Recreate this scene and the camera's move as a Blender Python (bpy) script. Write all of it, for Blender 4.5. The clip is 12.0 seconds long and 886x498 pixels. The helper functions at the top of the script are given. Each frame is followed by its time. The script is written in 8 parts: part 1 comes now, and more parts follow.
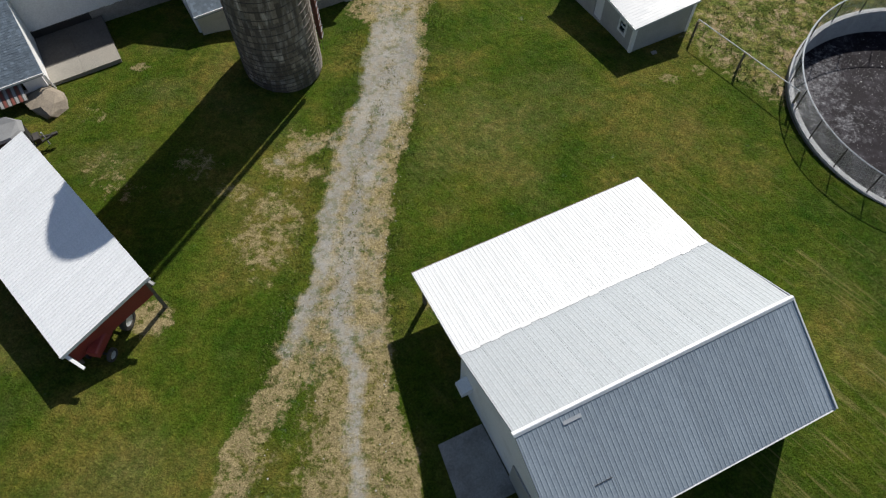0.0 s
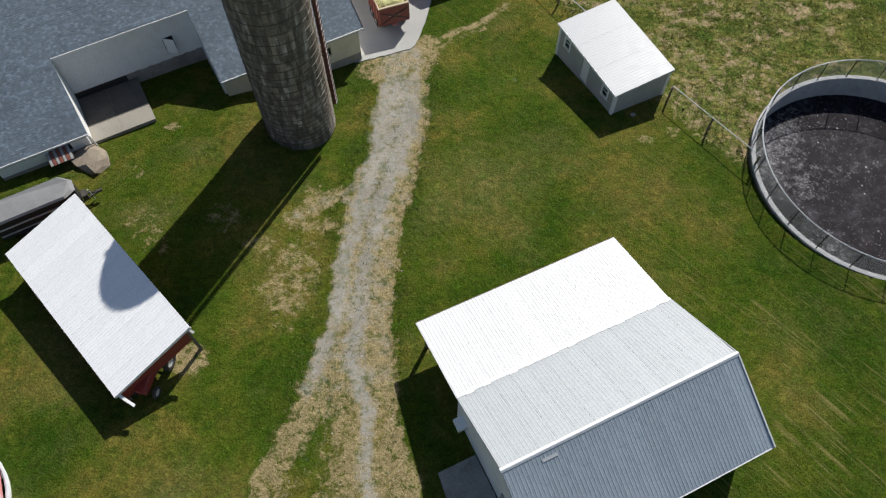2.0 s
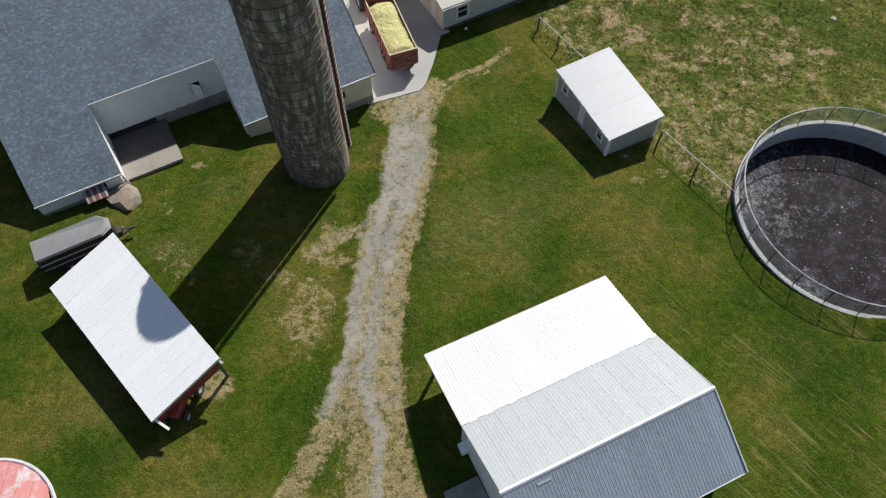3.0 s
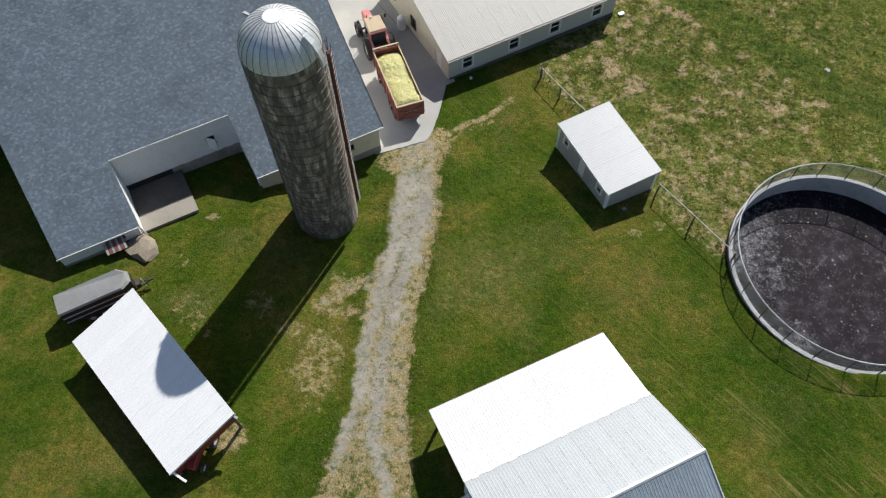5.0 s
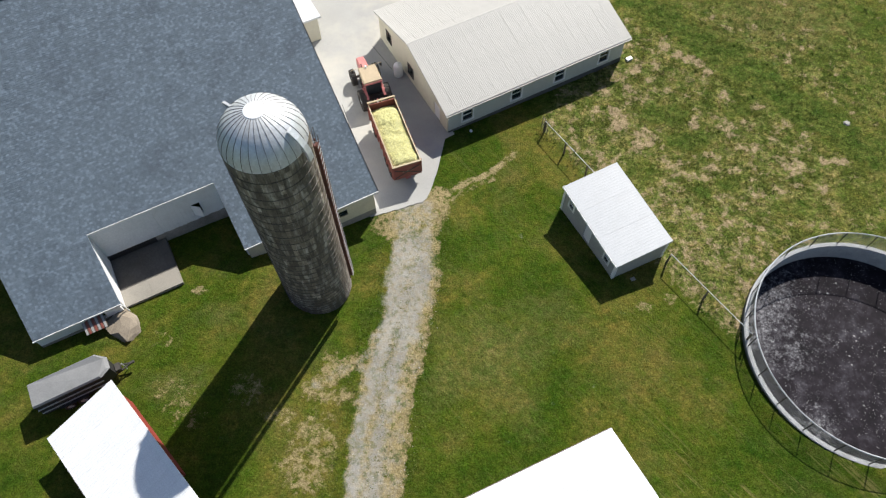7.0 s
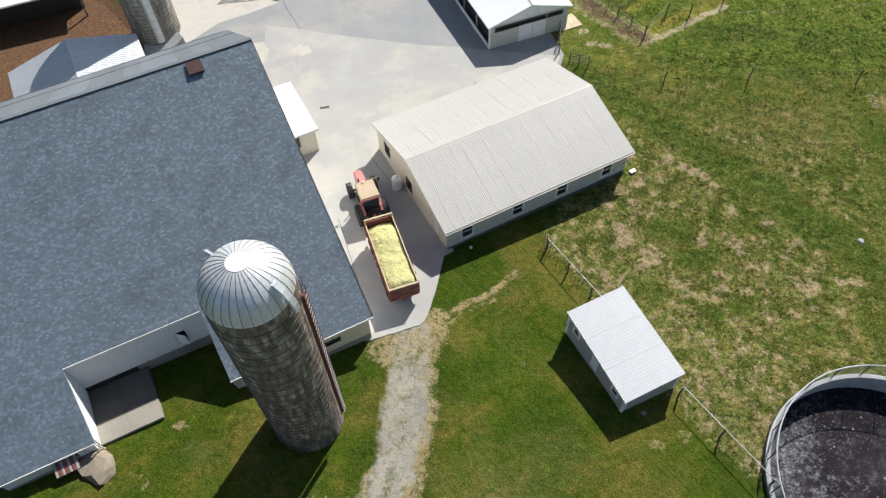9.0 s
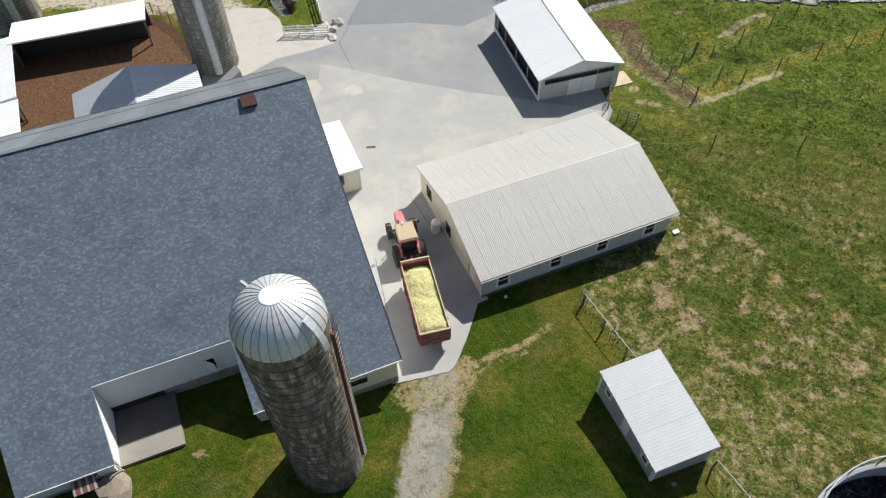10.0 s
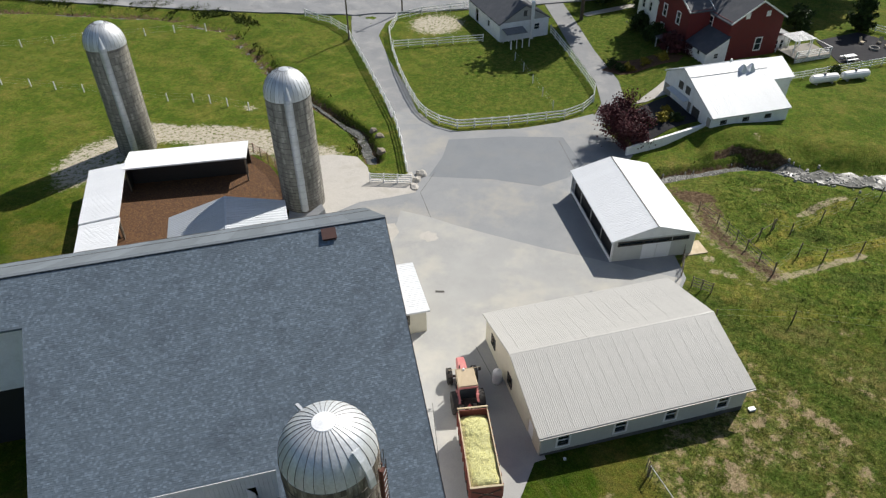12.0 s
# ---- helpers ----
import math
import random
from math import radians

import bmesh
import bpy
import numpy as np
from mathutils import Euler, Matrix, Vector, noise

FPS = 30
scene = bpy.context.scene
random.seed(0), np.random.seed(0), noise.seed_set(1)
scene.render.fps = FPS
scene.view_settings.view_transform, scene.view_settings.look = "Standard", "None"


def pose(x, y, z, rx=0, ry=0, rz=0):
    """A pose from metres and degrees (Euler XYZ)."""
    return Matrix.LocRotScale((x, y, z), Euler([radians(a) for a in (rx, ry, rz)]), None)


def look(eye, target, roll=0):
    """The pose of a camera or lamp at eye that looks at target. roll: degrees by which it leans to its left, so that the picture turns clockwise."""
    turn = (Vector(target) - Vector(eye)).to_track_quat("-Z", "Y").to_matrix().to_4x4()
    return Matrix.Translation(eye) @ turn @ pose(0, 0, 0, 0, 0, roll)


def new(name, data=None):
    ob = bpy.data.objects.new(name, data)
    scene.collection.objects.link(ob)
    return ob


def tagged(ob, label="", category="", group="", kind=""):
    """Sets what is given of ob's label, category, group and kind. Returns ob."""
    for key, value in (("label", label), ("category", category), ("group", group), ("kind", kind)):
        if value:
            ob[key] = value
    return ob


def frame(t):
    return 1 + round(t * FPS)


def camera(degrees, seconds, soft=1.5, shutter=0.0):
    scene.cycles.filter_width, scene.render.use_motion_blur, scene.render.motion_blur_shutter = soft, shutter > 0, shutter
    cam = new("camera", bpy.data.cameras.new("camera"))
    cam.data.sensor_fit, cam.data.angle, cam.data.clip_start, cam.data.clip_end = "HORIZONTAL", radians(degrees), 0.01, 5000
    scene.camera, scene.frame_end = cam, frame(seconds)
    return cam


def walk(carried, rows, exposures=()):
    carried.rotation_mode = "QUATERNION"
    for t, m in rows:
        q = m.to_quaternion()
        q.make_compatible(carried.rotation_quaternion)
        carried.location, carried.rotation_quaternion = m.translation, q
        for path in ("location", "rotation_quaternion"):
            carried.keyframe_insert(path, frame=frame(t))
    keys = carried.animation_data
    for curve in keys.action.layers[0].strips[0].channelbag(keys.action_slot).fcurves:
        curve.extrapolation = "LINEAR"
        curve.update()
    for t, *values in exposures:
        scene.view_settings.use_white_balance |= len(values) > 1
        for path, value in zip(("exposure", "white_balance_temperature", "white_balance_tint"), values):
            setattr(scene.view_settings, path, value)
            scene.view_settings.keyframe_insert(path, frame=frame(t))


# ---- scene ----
cam = camera(65.0, 12.0, 1.3)
PATH = [
    (0, (-0.035, 0.359, 30.011), (-0.046, 1.34, 28.268), -1.0),
    (0.5, (-0.15, 0.303, 30.524), (-0.161, 1.284, 28.781), -1.0),
    (1, (-0.084, 0.268, 31.995), (-0.096, 1.248, 30.251), -1.0),
    (1.5, (0.037, 0.258, 33.603), (0.025, 1.238, 31.86), -0.9),
    (2, (-0.058, 0.437, 35.411), (-0.066, 1.415, 33.666), -0.5),
    (2.5, (-0.242, 0.662, 37.376), (-0.253, 1.644, 35.634), -0.5),
    (3, (-0.258, 0.395, 39.328), (-0.273, 1.383, 37.589), -0.5),
    (5, (-0.3, 2.313, 42.539), (-0.327, 3.309, 40.805), -0.8),
    (5.5, (-0.281, 3.741, 42.628), (-0.311, 4.739, 40.895), -1.0),
    (6, (-0.201, 5.332, 42.718), (-0.234, 6.33, 40.985), -1.2),
    (6.5, (-0.098, 6.958, 42.85), (-0.134, 7.944, 41.111), -1.3),
    (6.7, (-0.166, 7.642, 42.961), (-0.198, 8.611, 41.211), -1.2),
    (8.3, (0.21, 11.619, 43.082), (0.165, 12.684, 41.389), -1.6),
    (8.5, (0.195, 12.098, 43.049), (0.15, 13.186, 41.371), -1.6),
    (9, (0.136, 13.068, 43.067), (0.092, 14.209, 41.425), -1.4),
    (9.5, (0.081, 13.523, 43.037), (-0.007, 14.718, 41.435), -1.2),
    (10, (0.068, 13.433, 42.88), (-0.083, 14.667, 41.314), -0.9),
    (10.5, (0.02, 13.292, 42.724), (-0.183, 14.56, 41.191), -0.7),
    (11, (0.03, 13.25, 42.602), (-0.238, 14.591, 41.143), -0.6),
    (11.5, (0.053, 13.118, 42.476), (-0.274, 14.554, 41.122), -0.5),
    (12, (0.031, 13.015, 42.204), (-0.353, 14.528, 40.954), -0.5),
]
walk(cam, [(t, look(eye, target, roll)) for t, eye, target, roll in PATH],
     exposures=[(0, 0.24), (3, 0.33), (5.5, 0.50), (6, 0.60), (6.5, 0.62), (8.5, 0.67), (9.5, 0.53), (10.5, 0.42), (12, 0.33)])

# ---- world, sun, exposure ----
SUN_ELEV, SUN_AZ = radians(42.4), radians(64.5)
sun_dir = Vector((math.cos(SUN_ELEV) * math.cos(SUN_AZ), math.cos(SUN_ELEV) * math.sin(SUN_AZ), math.sin(SUN_ELEV)))
world = bpy.data.worlds.new("world")
scene.world = world
world.use_nodes = True
wn = world.node_tree
sky = wn.nodes.new("ShaderNodeTexSky")
sky.sky_type, sky.sun_disc = "NISHITA", False
sky.sun_elevation, sky.sun_rotation = SUN_ELEV, radians(90) - SUN_AZ
wn.links.new(sky.outputs[0], wn.nodes["Background"].inputs[0])
wn.nodes["Background"].inputs[1].default_value = 0.067
sun = new("sun", bpy.data.lights.new("sun", "SUN"))
sun.data.energy, sun.data.angle, sun.data.color = 4.6, radians(0.53), (1.0, 0.955, 0.88)
sun.matrix_world = Matrix.Translation((0, 0, 80)) @ sun_dir.to_track_quat("Z", "Y").to_matrix().to_4x4()


# ---- materials ----
def node_mat(name):
    m = bpy.data.materials.new(name)
    m.use_nodes = True
    nt = m.node_tree
    return m, nt, nt.nodes["Principled BSDF"]


def add(nt, kind, ins=None, operation="", blend_type=""):
    n = nt.nodes.new(kind)
    if operation:
        n.operation = operation
    if blend_type:
        n.data_type, n.blend_type = "RGBA", blend_type
    for k, v in (ins or {}).items():
        if isinstance(v, bpy.types.NodeSocket):
            nt.links.new(v, n.inputs[k])
        else:
            n.inputs[k].default_value = v
    return n


def ramp(nt, fac, stops):
    n = add(nt, "ShaderNodeValToRGB", {0: fac})
    el = n.color_ramp.elements
    while len(el) < len(stops):
        el.new(0.5)
    for e, (p, c) in zip(el, stops):
        e.position, e.color = p, (*c, 1) if len(c) == 3 else c
    return n.outputs[0]


def noise_tex(nt, vec, scale, detail=4, rough=0.55, stretch=None):
    if stretch:
        vec = add(nt, "ShaderNodeMapping", {"Vector": vec, "Scale": stretch}).outputs[0]
    return add(nt, "ShaderNodeTexNoise", {"Vector": vec, "Scale": scale, "Detail": detail, "Roughness": rough}).outputs[0]


def mixc(nt, fac, a, b, mode="MIX"):
    n = add(nt, "ShaderNodeMix", blend_type=mode)
    for sock, val in zip((n.inputs[0], n.inputs[6], n.inputs[7]), (fac, a, b)):
        if isinstance(val, bpy.types.NodeSocket):
            nt.links.new(val, sock)
        else:
            sock.default_value = val if isinstance(val, (int, float)) else (*val, 1)
    return n.outputs[2]


def surf(name, c1, c2, scale=3.0, rough=0.7, metal=0.0, grain=25.0, bump=0.2, stain=None, stain_scale=0.5, stain_amt=0.5,
         stretch=None, piece=0.0, local=True, spec=0.5):
    """A worn surface: two colours over a broad noise, a fine grain in colour and relief, stains, and a shade of its own for each piece."""
    m, nt, b = node_mat(name)
    vec = add(nt, "ShaderNodeTexCoord").outputs["Object"] if local else add(nt, "ShaderNodeNewGeometry").outputs["Position"]
    n1 = noise_tex(nt, vec, scale, 5, 0.6, stretch)
    n2 = noise_tex(nt, vec, grain, 3, 0.6)
    col = ramp(nt, n1, [(0.3, c1), (0.7, c2)])
    col = mixc(nt, 0.35, col, ramp(nt, n2, [(0.25, [c * 0.6 for c in c1]), (0.75, [min(1, c * 1.25) for c in c2])]))
    if stain:
        s = noise_tex(nt, vec, stain_scale, 6, 0.65, stretch)
        f = ramp(nt, s, [(0.5, (0, 0, 0)), (0.68, (stain_amt,) * 3)])
        col = mixc(nt, f, col, stain)
    if piece:
        rnd = add(nt, "ShaderNodeObjectInfo").outputs["Random"]
        isl = add(nt, "ShaderNodeNewGeometry").outputs["Random Per Island"]
        r = add(nt, "ShaderNodeMath", {0: rnd, 1: isl}, operation="ADD")
        r = add(nt, "ShaderNodeMath", {0: r.outputs[0]}, operation="FRACT").outputs[0]
        lo = 1 - piece
        col = mixc(nt, 1.0, col, ramp(nt, r, [(0, (lo, lo, lo)), (0.7, (1 - 0.1 * piece,) * 3), (1, (1 + 1.4 * piece,) * 3)]), "MULTIPLY")
    nt.links.new(col, b.inputs["Base Color"])
    rr = add(nt, "ShaderNodeMapRange", {0: n1, 1: 0.3, 2: 0.7, 3: max(0.03, rough - 0.08), 4: min(1, rough + 0.08)}).outputs[0]
    nt.links.new(rr, b.inputs["Roughness"])
    b.inputs["Metallic"].default_value = metal
    b.inputs["Specular IOR Level"].default_value = spec
    if bump:
        bp = add(nt, "ShaderNodeBump", {"Strength": bump, "Distance": 0.02, "Height": n2})
        nt.links.new(bp.outputs[0], b.inputs["Normal"])
    return m


M = {}
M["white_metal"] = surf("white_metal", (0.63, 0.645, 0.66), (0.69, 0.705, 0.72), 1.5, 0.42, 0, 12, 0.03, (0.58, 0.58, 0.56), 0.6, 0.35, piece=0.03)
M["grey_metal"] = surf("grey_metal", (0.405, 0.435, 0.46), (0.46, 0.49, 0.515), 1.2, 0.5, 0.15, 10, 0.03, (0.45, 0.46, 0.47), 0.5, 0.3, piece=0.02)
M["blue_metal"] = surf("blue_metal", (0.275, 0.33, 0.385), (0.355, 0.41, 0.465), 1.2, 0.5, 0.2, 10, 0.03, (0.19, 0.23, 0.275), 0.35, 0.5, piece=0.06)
M["pale_metal"] = surf("pale_metal", (0.42, 0.44, 0.465), (0.465, 0.485, 0.51), 1.5, 0.45, 0, 12, 0.02, (0.39, 0.40, 0.41), 0.5, 0.4, piece=0.02)
M["north_metal"] = surf("north_metal", (0.128, 0.150, 0.172), (0.182, 0.205, 0.228), 1.0, 0.7, 0.0, 12, 0.05, (0.085, 0.098, 0.115), 0.5, 0.5, piece=0.10, spec=0.2)
M["cream_metal"] = surf("cream_metal", (0.425, 0.415, 0.388), (0.472, 0.461, 0.434), 1.5, 0.45, 0, 12, 0.03, (0.37, 0.362, 0.342), 0.5, 0.4, piece=0.010)
M["dull_white"] = surf("dull_white", (0.55, 0.58, 0.61), (0.61, 0.64, 0.67), 1.5, 0.45, 0, 12, 0.03, (0.50, 0.52, 0.53), 0.5, 0.4, piece=0.03)
M["white_paint"] = surf("white_paint", (0.82, 0.83, 0.84), (0.88, 0.89, 0.90), 2.0, 0.55, 0, 20, 0.1, (0.55, 0.54, 0.51), 0.9, 0.35)
M["white_trim"] = surf("white_trim", (0.80, 0.80, 0.80), (0.84, 0.84, 0.84), 2.0, 0.5, 0, 20, 0.05)
M["cream_paint"] = surf("cream_paint", (0.62, 0.58, 0.45), (0.70, 0.66, 0.53), 2.0, 0.65, 0, 20, 0.1, (0.45, 0.41, 0.32), 0.8, 0.3)
M["grey_siding"] = surf("grey_siding", (0.33, 0.33, 0.32), (0.42, 0.42, 0.41), 2.0, 0.6, 0, 20, 0.1, (0.27, 0.265, 0.25), 0.7, 0.3)
M["pale_siding"] = surf("pale_siding", (0.47, 0.48, 0.455), (0.55, 0.56, 0.53), 2.0, 0.6, 0, 20, 0.1, (0.46, 0.46, 0.43), 0.7, 0.3)
M["red_paint"] = surf("red_paint", (0.22, 0.03, 0.025), (0.32, 0.05, 0.04), 2.0, 0.6, 0, 20, 0.15, (0.14, 0.05, 0.04), 1.2, 0.4)
M["tractor_red"] = surf("tractor_red", (0.44, 0.125, 0.12), (0.56, 0.20, 0.19), 2.0, 0.45, 0, 20, 0.05, (0.46, 0.30, 0.25), 1.5, 0.45)
M["rust_dark"] = surf("rust_dark", (0.10, 0.035, 0.025), (0.17, 0.06, 0.04), 2.5, 0.75, 0, 20, 0.2, (0.06, 0.03, 0.025), 1.2, 0.6)
M["rust_red"] = surf("rust_red", (0.19, 0.05, 0.038), (0.28, 0.085, 0.06), 2.5, 0.7, 0, 20, 0.2, (0.22, 0.12, 0.07), 1.2, 0.6)
M["dusty_tan"] = surf("dusty_tan", (0.37, 0.29, 0.19), (0.47, 0.375, 0.255), 2.5, 0.7, 0, 15, 0.2, (0.30, 0.25, 0.15), 1.8, 0.5)
M["foundation"] = surf("foundation", (0.22, 0.21, 0.19), (0.36, 0.34, 0.31), 1.5, 0.9, 0, 12, 0.6, (0.12, 0.11, 0.09), 0.7, 0.6)
M["concrete"] = surf("concrete", (0.290, 0.291, 0.282), (0.388, 0.386, 0.371), 0.30, 0.85, 0, 22, 0.12, (0.45, 0.425, 0.37), 0.22, 0.7, local=False)
M["yard_grey"] = surf("yard_grey", (0.205, 0.217, 0.228), (0.300, 0.304, 0.305), 0.30, 0.85, 0, 22, 0.12, (0.36, 0.338, 0.295), 0.16, 0.75, local=False)
M["yard_dark"] = surf("yard_dark", (0.152, 0.167, 0.185), (0.215, 0.228, 0.240), 0.25, 0.85, 0, 22, 0.12, (0.21, 0.215, 0.215), 0.3, 0.5, local=False)
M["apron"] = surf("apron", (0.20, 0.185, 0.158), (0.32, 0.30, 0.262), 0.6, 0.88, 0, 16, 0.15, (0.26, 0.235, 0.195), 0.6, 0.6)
M["pad_shaded"] = surf("pad_shaded", (0.060, 0.054, 0.049), (0.125, 0.114, 0.102), 0.9, 0.85, 0, 8, 0.3, (0.075, 0.065, 0.055), 0.7, 0.7)
M["tank_concrete"] = surf("tank_concrete", (0.30, 0.305, 0.315), (0.42, 0.425, 0.43), 0.8, 0.8, 0, 10, 0.3, (0.20, 0.20, 0.20), 0.7, 0.5)
M["stave"] = surf("stave", (0.085, 0.069, 0.050), (0.235, 0.203, 0.155), 4.2, 0.9, 0, 14, 0.4, (0.46, 0.43, 0.372), 2.7, 0.85, stretch=(1, 1, 0.24), piece=0.42, local=False)
M["stave_pale"] = surf("stave_pale", (0.185, 0.175, 0.146), (0.40, 0.38, 0.328), 3.0, 0.9, 0, 14, 0.4, (0.10, 0.093, 0.078), 1.6, 0.75, stretch=(1, 1, 0.08), piece=0.24, local=False)
M["hoop"] = surf("hoop", (0.08, 0.075, 0.07), (0.14, 0.12, 0.11), 3, 0.6, 0.6, 30, 0.1)
M["galvanised"] = surf("galvanised", (0.60, 0.63, 0.65), (0.72, 0.74, 0.76), 1.0, 0.5, 0.42, 8, 0.05, (0.45, 0.46, 0.46), 0.6, 0.5, piece=0.08)
M["dark_steel"] = surf("dark_steel", (0.05, 0.05, 0.05), (0.10, 0.09, 0.08), 3, 0.6, 0.5, 30, 0.1)
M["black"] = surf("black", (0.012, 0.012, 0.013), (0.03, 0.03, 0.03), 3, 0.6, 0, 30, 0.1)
M["tyre"] = surf("tyre", (0.02, 0.02, 0.02), (0.05, 0.045, 0.04), 3, 0.85, 0, 30, 0.3, (0.14, 0.12, 0.09), 1.5, 0.4)
M["post_wood"] = surf("post_wood", (0.10, 0.08, 0.055), (0.20, 0.17, 0.13), 4, 0.9, 0, 30, 0.4)
M["board_wood"] = surf("board_wood", (0.42, 0.34, 0.22), (0.55, 0.46, 0.32), 3, 0.8, 0, 25, 0.3, (0.25, 0.18, 0.1), 1.0, 0.5)
M["silage"] = surf("silage", (0.47, 0.46, 0.21), (0.61, 0.59, 0.32), 1.6, 0.95, 0, 22, 0.7, (0.36, 0.37, 0.13), 0.8, 0.45)
M["mud"] = surf("mud", (0.030, 0.014, 0.007), (0.118, 0.055, 0.022), 3.4, 0.95, 0, 9, 1.0, (0.27, 0.145, 0.055), 6.5, 0.75, local=False)
M["stone"] = surf("stone", (0.20, 0.165, 0.125), (0.31, 0.265, 0.205), 1.5, 0.9, 0, 10, 0.5, (0.14, 0.115, 0.09), 0.8, 0.5)
M["stream_stone"] = surf("stream_stone", (0.27, 0.26, 0.24), (0.47, 0.46, 0.43), 1.5, 0.8, 0, 10, 0.3, (0.25, 0.23, 0.2), 0.8, 0.5, piece=0.3)
M["canvas"] = surf("canvas", (0.16, 0.165, 0.17), (0.22, 0.225, 0.23), 1.5, 0.7, 0, 20, 0.2, (0.12, 0.12, 0.12), 0.8, 0.5)
M["brick_red"] = surf("brick_red", (0.115, 0.014, 0.014), (0.165, 0.023, 0.022), 2.0, 0.75, 0, 20, 0.15, (0.085, 0.016, 0.016), 0.8, 0.4)
M["slate"] = surf("slate", (0.05, 0.055, 0.065), (0.09, 0.095, 0.11), 1.2, 0.75, 0, 12, 0.3, (0.12, 0.12, 0.13), 0.8, 0.5)
M["shingle"] = surf("shingle", (0.113, 0.151, 0.190), (0.174, 0.221, 0.268), 3.0, 0.75, 0, 26, 0.5, (0.074, 0.094, 0.122), 0.45, 0.45, piece=0.21)
M["asphalt"] = surf("asphalt", (0.190, 0.197, 0.206), (0.265, 0.268, 0.272), 0.3, 0.9, 0, 12, 0.3, (0.36, 0.35, 0.33), 0.3, 0.5, local=False)
M["leaf_red"] = surf("leaf_red", (0.056, 0.019, 0.023), (0.122, 0.042, 0.046), 1.5, 0.6, 0, 20, 0.0, piece=0.4, spec=0.12)
M["leaf_green"] = surf("leaf_green", (0.022, 0.040, 0.010), (0.050, 0.080, 0.022), 1.5, 0.6, 0, 20, 0.0, piece=0.35, spec=0.12)
M["leaf_gold"] = surf("leaf_gold", (0.20, 0.17, 0.02), (0.32, 0.26, 0.04), 1.5, 0.6, 0, 20, 0.0, piece=0.35, spec=0.12)
M["vent_brown"] = surf("vent_brown", (0.050, 0.022, 0.020), (0.085, 0.040, 0.034), 4, 0.8, 0, 25, 0.3)
M["bark"] = surf("bark", (0.06, 0.045, 0.035), (0.12, 0.09, 0.07), 4, 0.9, 0, 25, 0.6)
m_glass, nt_g, b_g = node_mat("glass")
b_g.inputs["Base Color"].default_value = (0.02, 0.03, 0.035, 1)
b_g.inputs["Roughness"].default_value = 0.06
M["glass"] = m_glass
M["tank_plastic"] = surf("tank_plastic", (0.84, 0.85, 0.86), (0.90, 0.91, 0.92), 2.0, 0.4, 0, 20, 0.02)
M["pale_dirt"] = surf("pale_dirt", (0.40, 0.375, 0.335), (0.52, 0.495, 0.455), 0.5, 0.95, 0, 8, 0.5, (0.30, 0.27, 0.22), 0.5, 0.5, local=False)
M["pale_zinc"] = surf("pale_zinc", (0.50, 0.53, 0.56), (0.58, 0.61, 0.64), 1.2, 0.5, 0.3, 10, 0.03, (0.44, 0.46, 0.48), 0.5, 0.5, piece=0.05)
M["water"] = surf("water", (0.06, 0.062, 0.056), (0.14, 0.14, 0.128), 1.8, 0.30, 0, 6, 0.8, (0.30, 0.295, 0.28), 1.6, 0.7, local=False, spec=0.1)
M["peeling"] = surf("peeling", (0.62, 0.24, 0.22), (0.68, 0.30, 0.28), 2.0, 0.6, 0, 20, 0.1, (0.68, 0.70, 0.72), 1.1, 1.0, piece=0.08)
M["flake"] = surf("flake", (0.10, 0.10, 0.105), (0.34, 0.335, 0.34), 3.0, 0.8, 0, 20, 0, piece=0.5)
M["blade"] = surf("blade", (0.070, 0.110, 0.016), (0.130, 0.150, 0.036), 0.5, 0.8, 0, 6, 0, (0.16, 0.145, 0.055), 0.7, 0.6, piece=0.4, local=False, spec=0.15)
M["clump"] = surf("clump", (0.054, 0.082, 0.017), (0.108, 0.134, 0.033), 0.6, 0.85, 0, 6, 0, (0.10, 0.105, 0.03), 0.7, 0.5, piece=0.4, local=False, spec=0.1)
# slurry crust: dark skin with torn pale patches
m_cr, nt_c, b_c = node_mat("crust")
pos_c = add(nt_c, "ShaderNodeNewGeometry").outputs["Position"]
skin = ramp(nt_c, noise_tex(nt_c, pos_c, 0.9, 10, 0.74), [(0.34, (0.006, 0.005, 0.007)), (0.50, (0.013, 0.010, 0.014)), (0.60, (0.030, 0.027, 0.034)), (0.72, (0.085, 0.083, 0.096))])
torn = noise_tex(nt_c, pos_c, 2.3, 12, 0.80)
broad_c = noise_tex(nt_c, pos_c, 0.16, 3, 0.5)
lean_c = add(nt_c, "ShaderNodeVectorMath", {0: pos_c, 1: (-0.006, 0.012, 0.0)}, operation="DOT_PRODUCT").outputs["Value"]
tf_c = add(nt_c, "ShaderNodeMath", {0: torn, 1: add(nt_c, "ShaderNodeMath", {0: broad_c, 1: lean_c}, operation="ADD").outputs[0]}, operation="ADD").outputs[0]
patch_c = ramp(nt_c, add(nt_c, "ShaderNodeMath", {0: tf_c, 1: 0.645}, operation="SUBTRACT").outputs[0], [(0.62, (0, 0, 0)), (0.645, (0.35, 0.35, 0.35)), (0.72, (0.9, 0.9, 0.9))])
skin = mixc(nt_c, patch_c, skin, ramp(nt_c, noise_tex(nt_c, pos_c, 7.0, 6, 0.75), [(0.36, (0.026, 0.024, 0.029)), (0.5, (0.090, 0.089, 0.099)), (0.64, (0.28, 0.28, 0.30))]))
nt_c.links.new(skin, b_c.inputs["Base Color"])
b_c.inputs["Roughness"].default_value, b_c.inputs["Specular IOR Level"].default_value = 0.7, 0.12
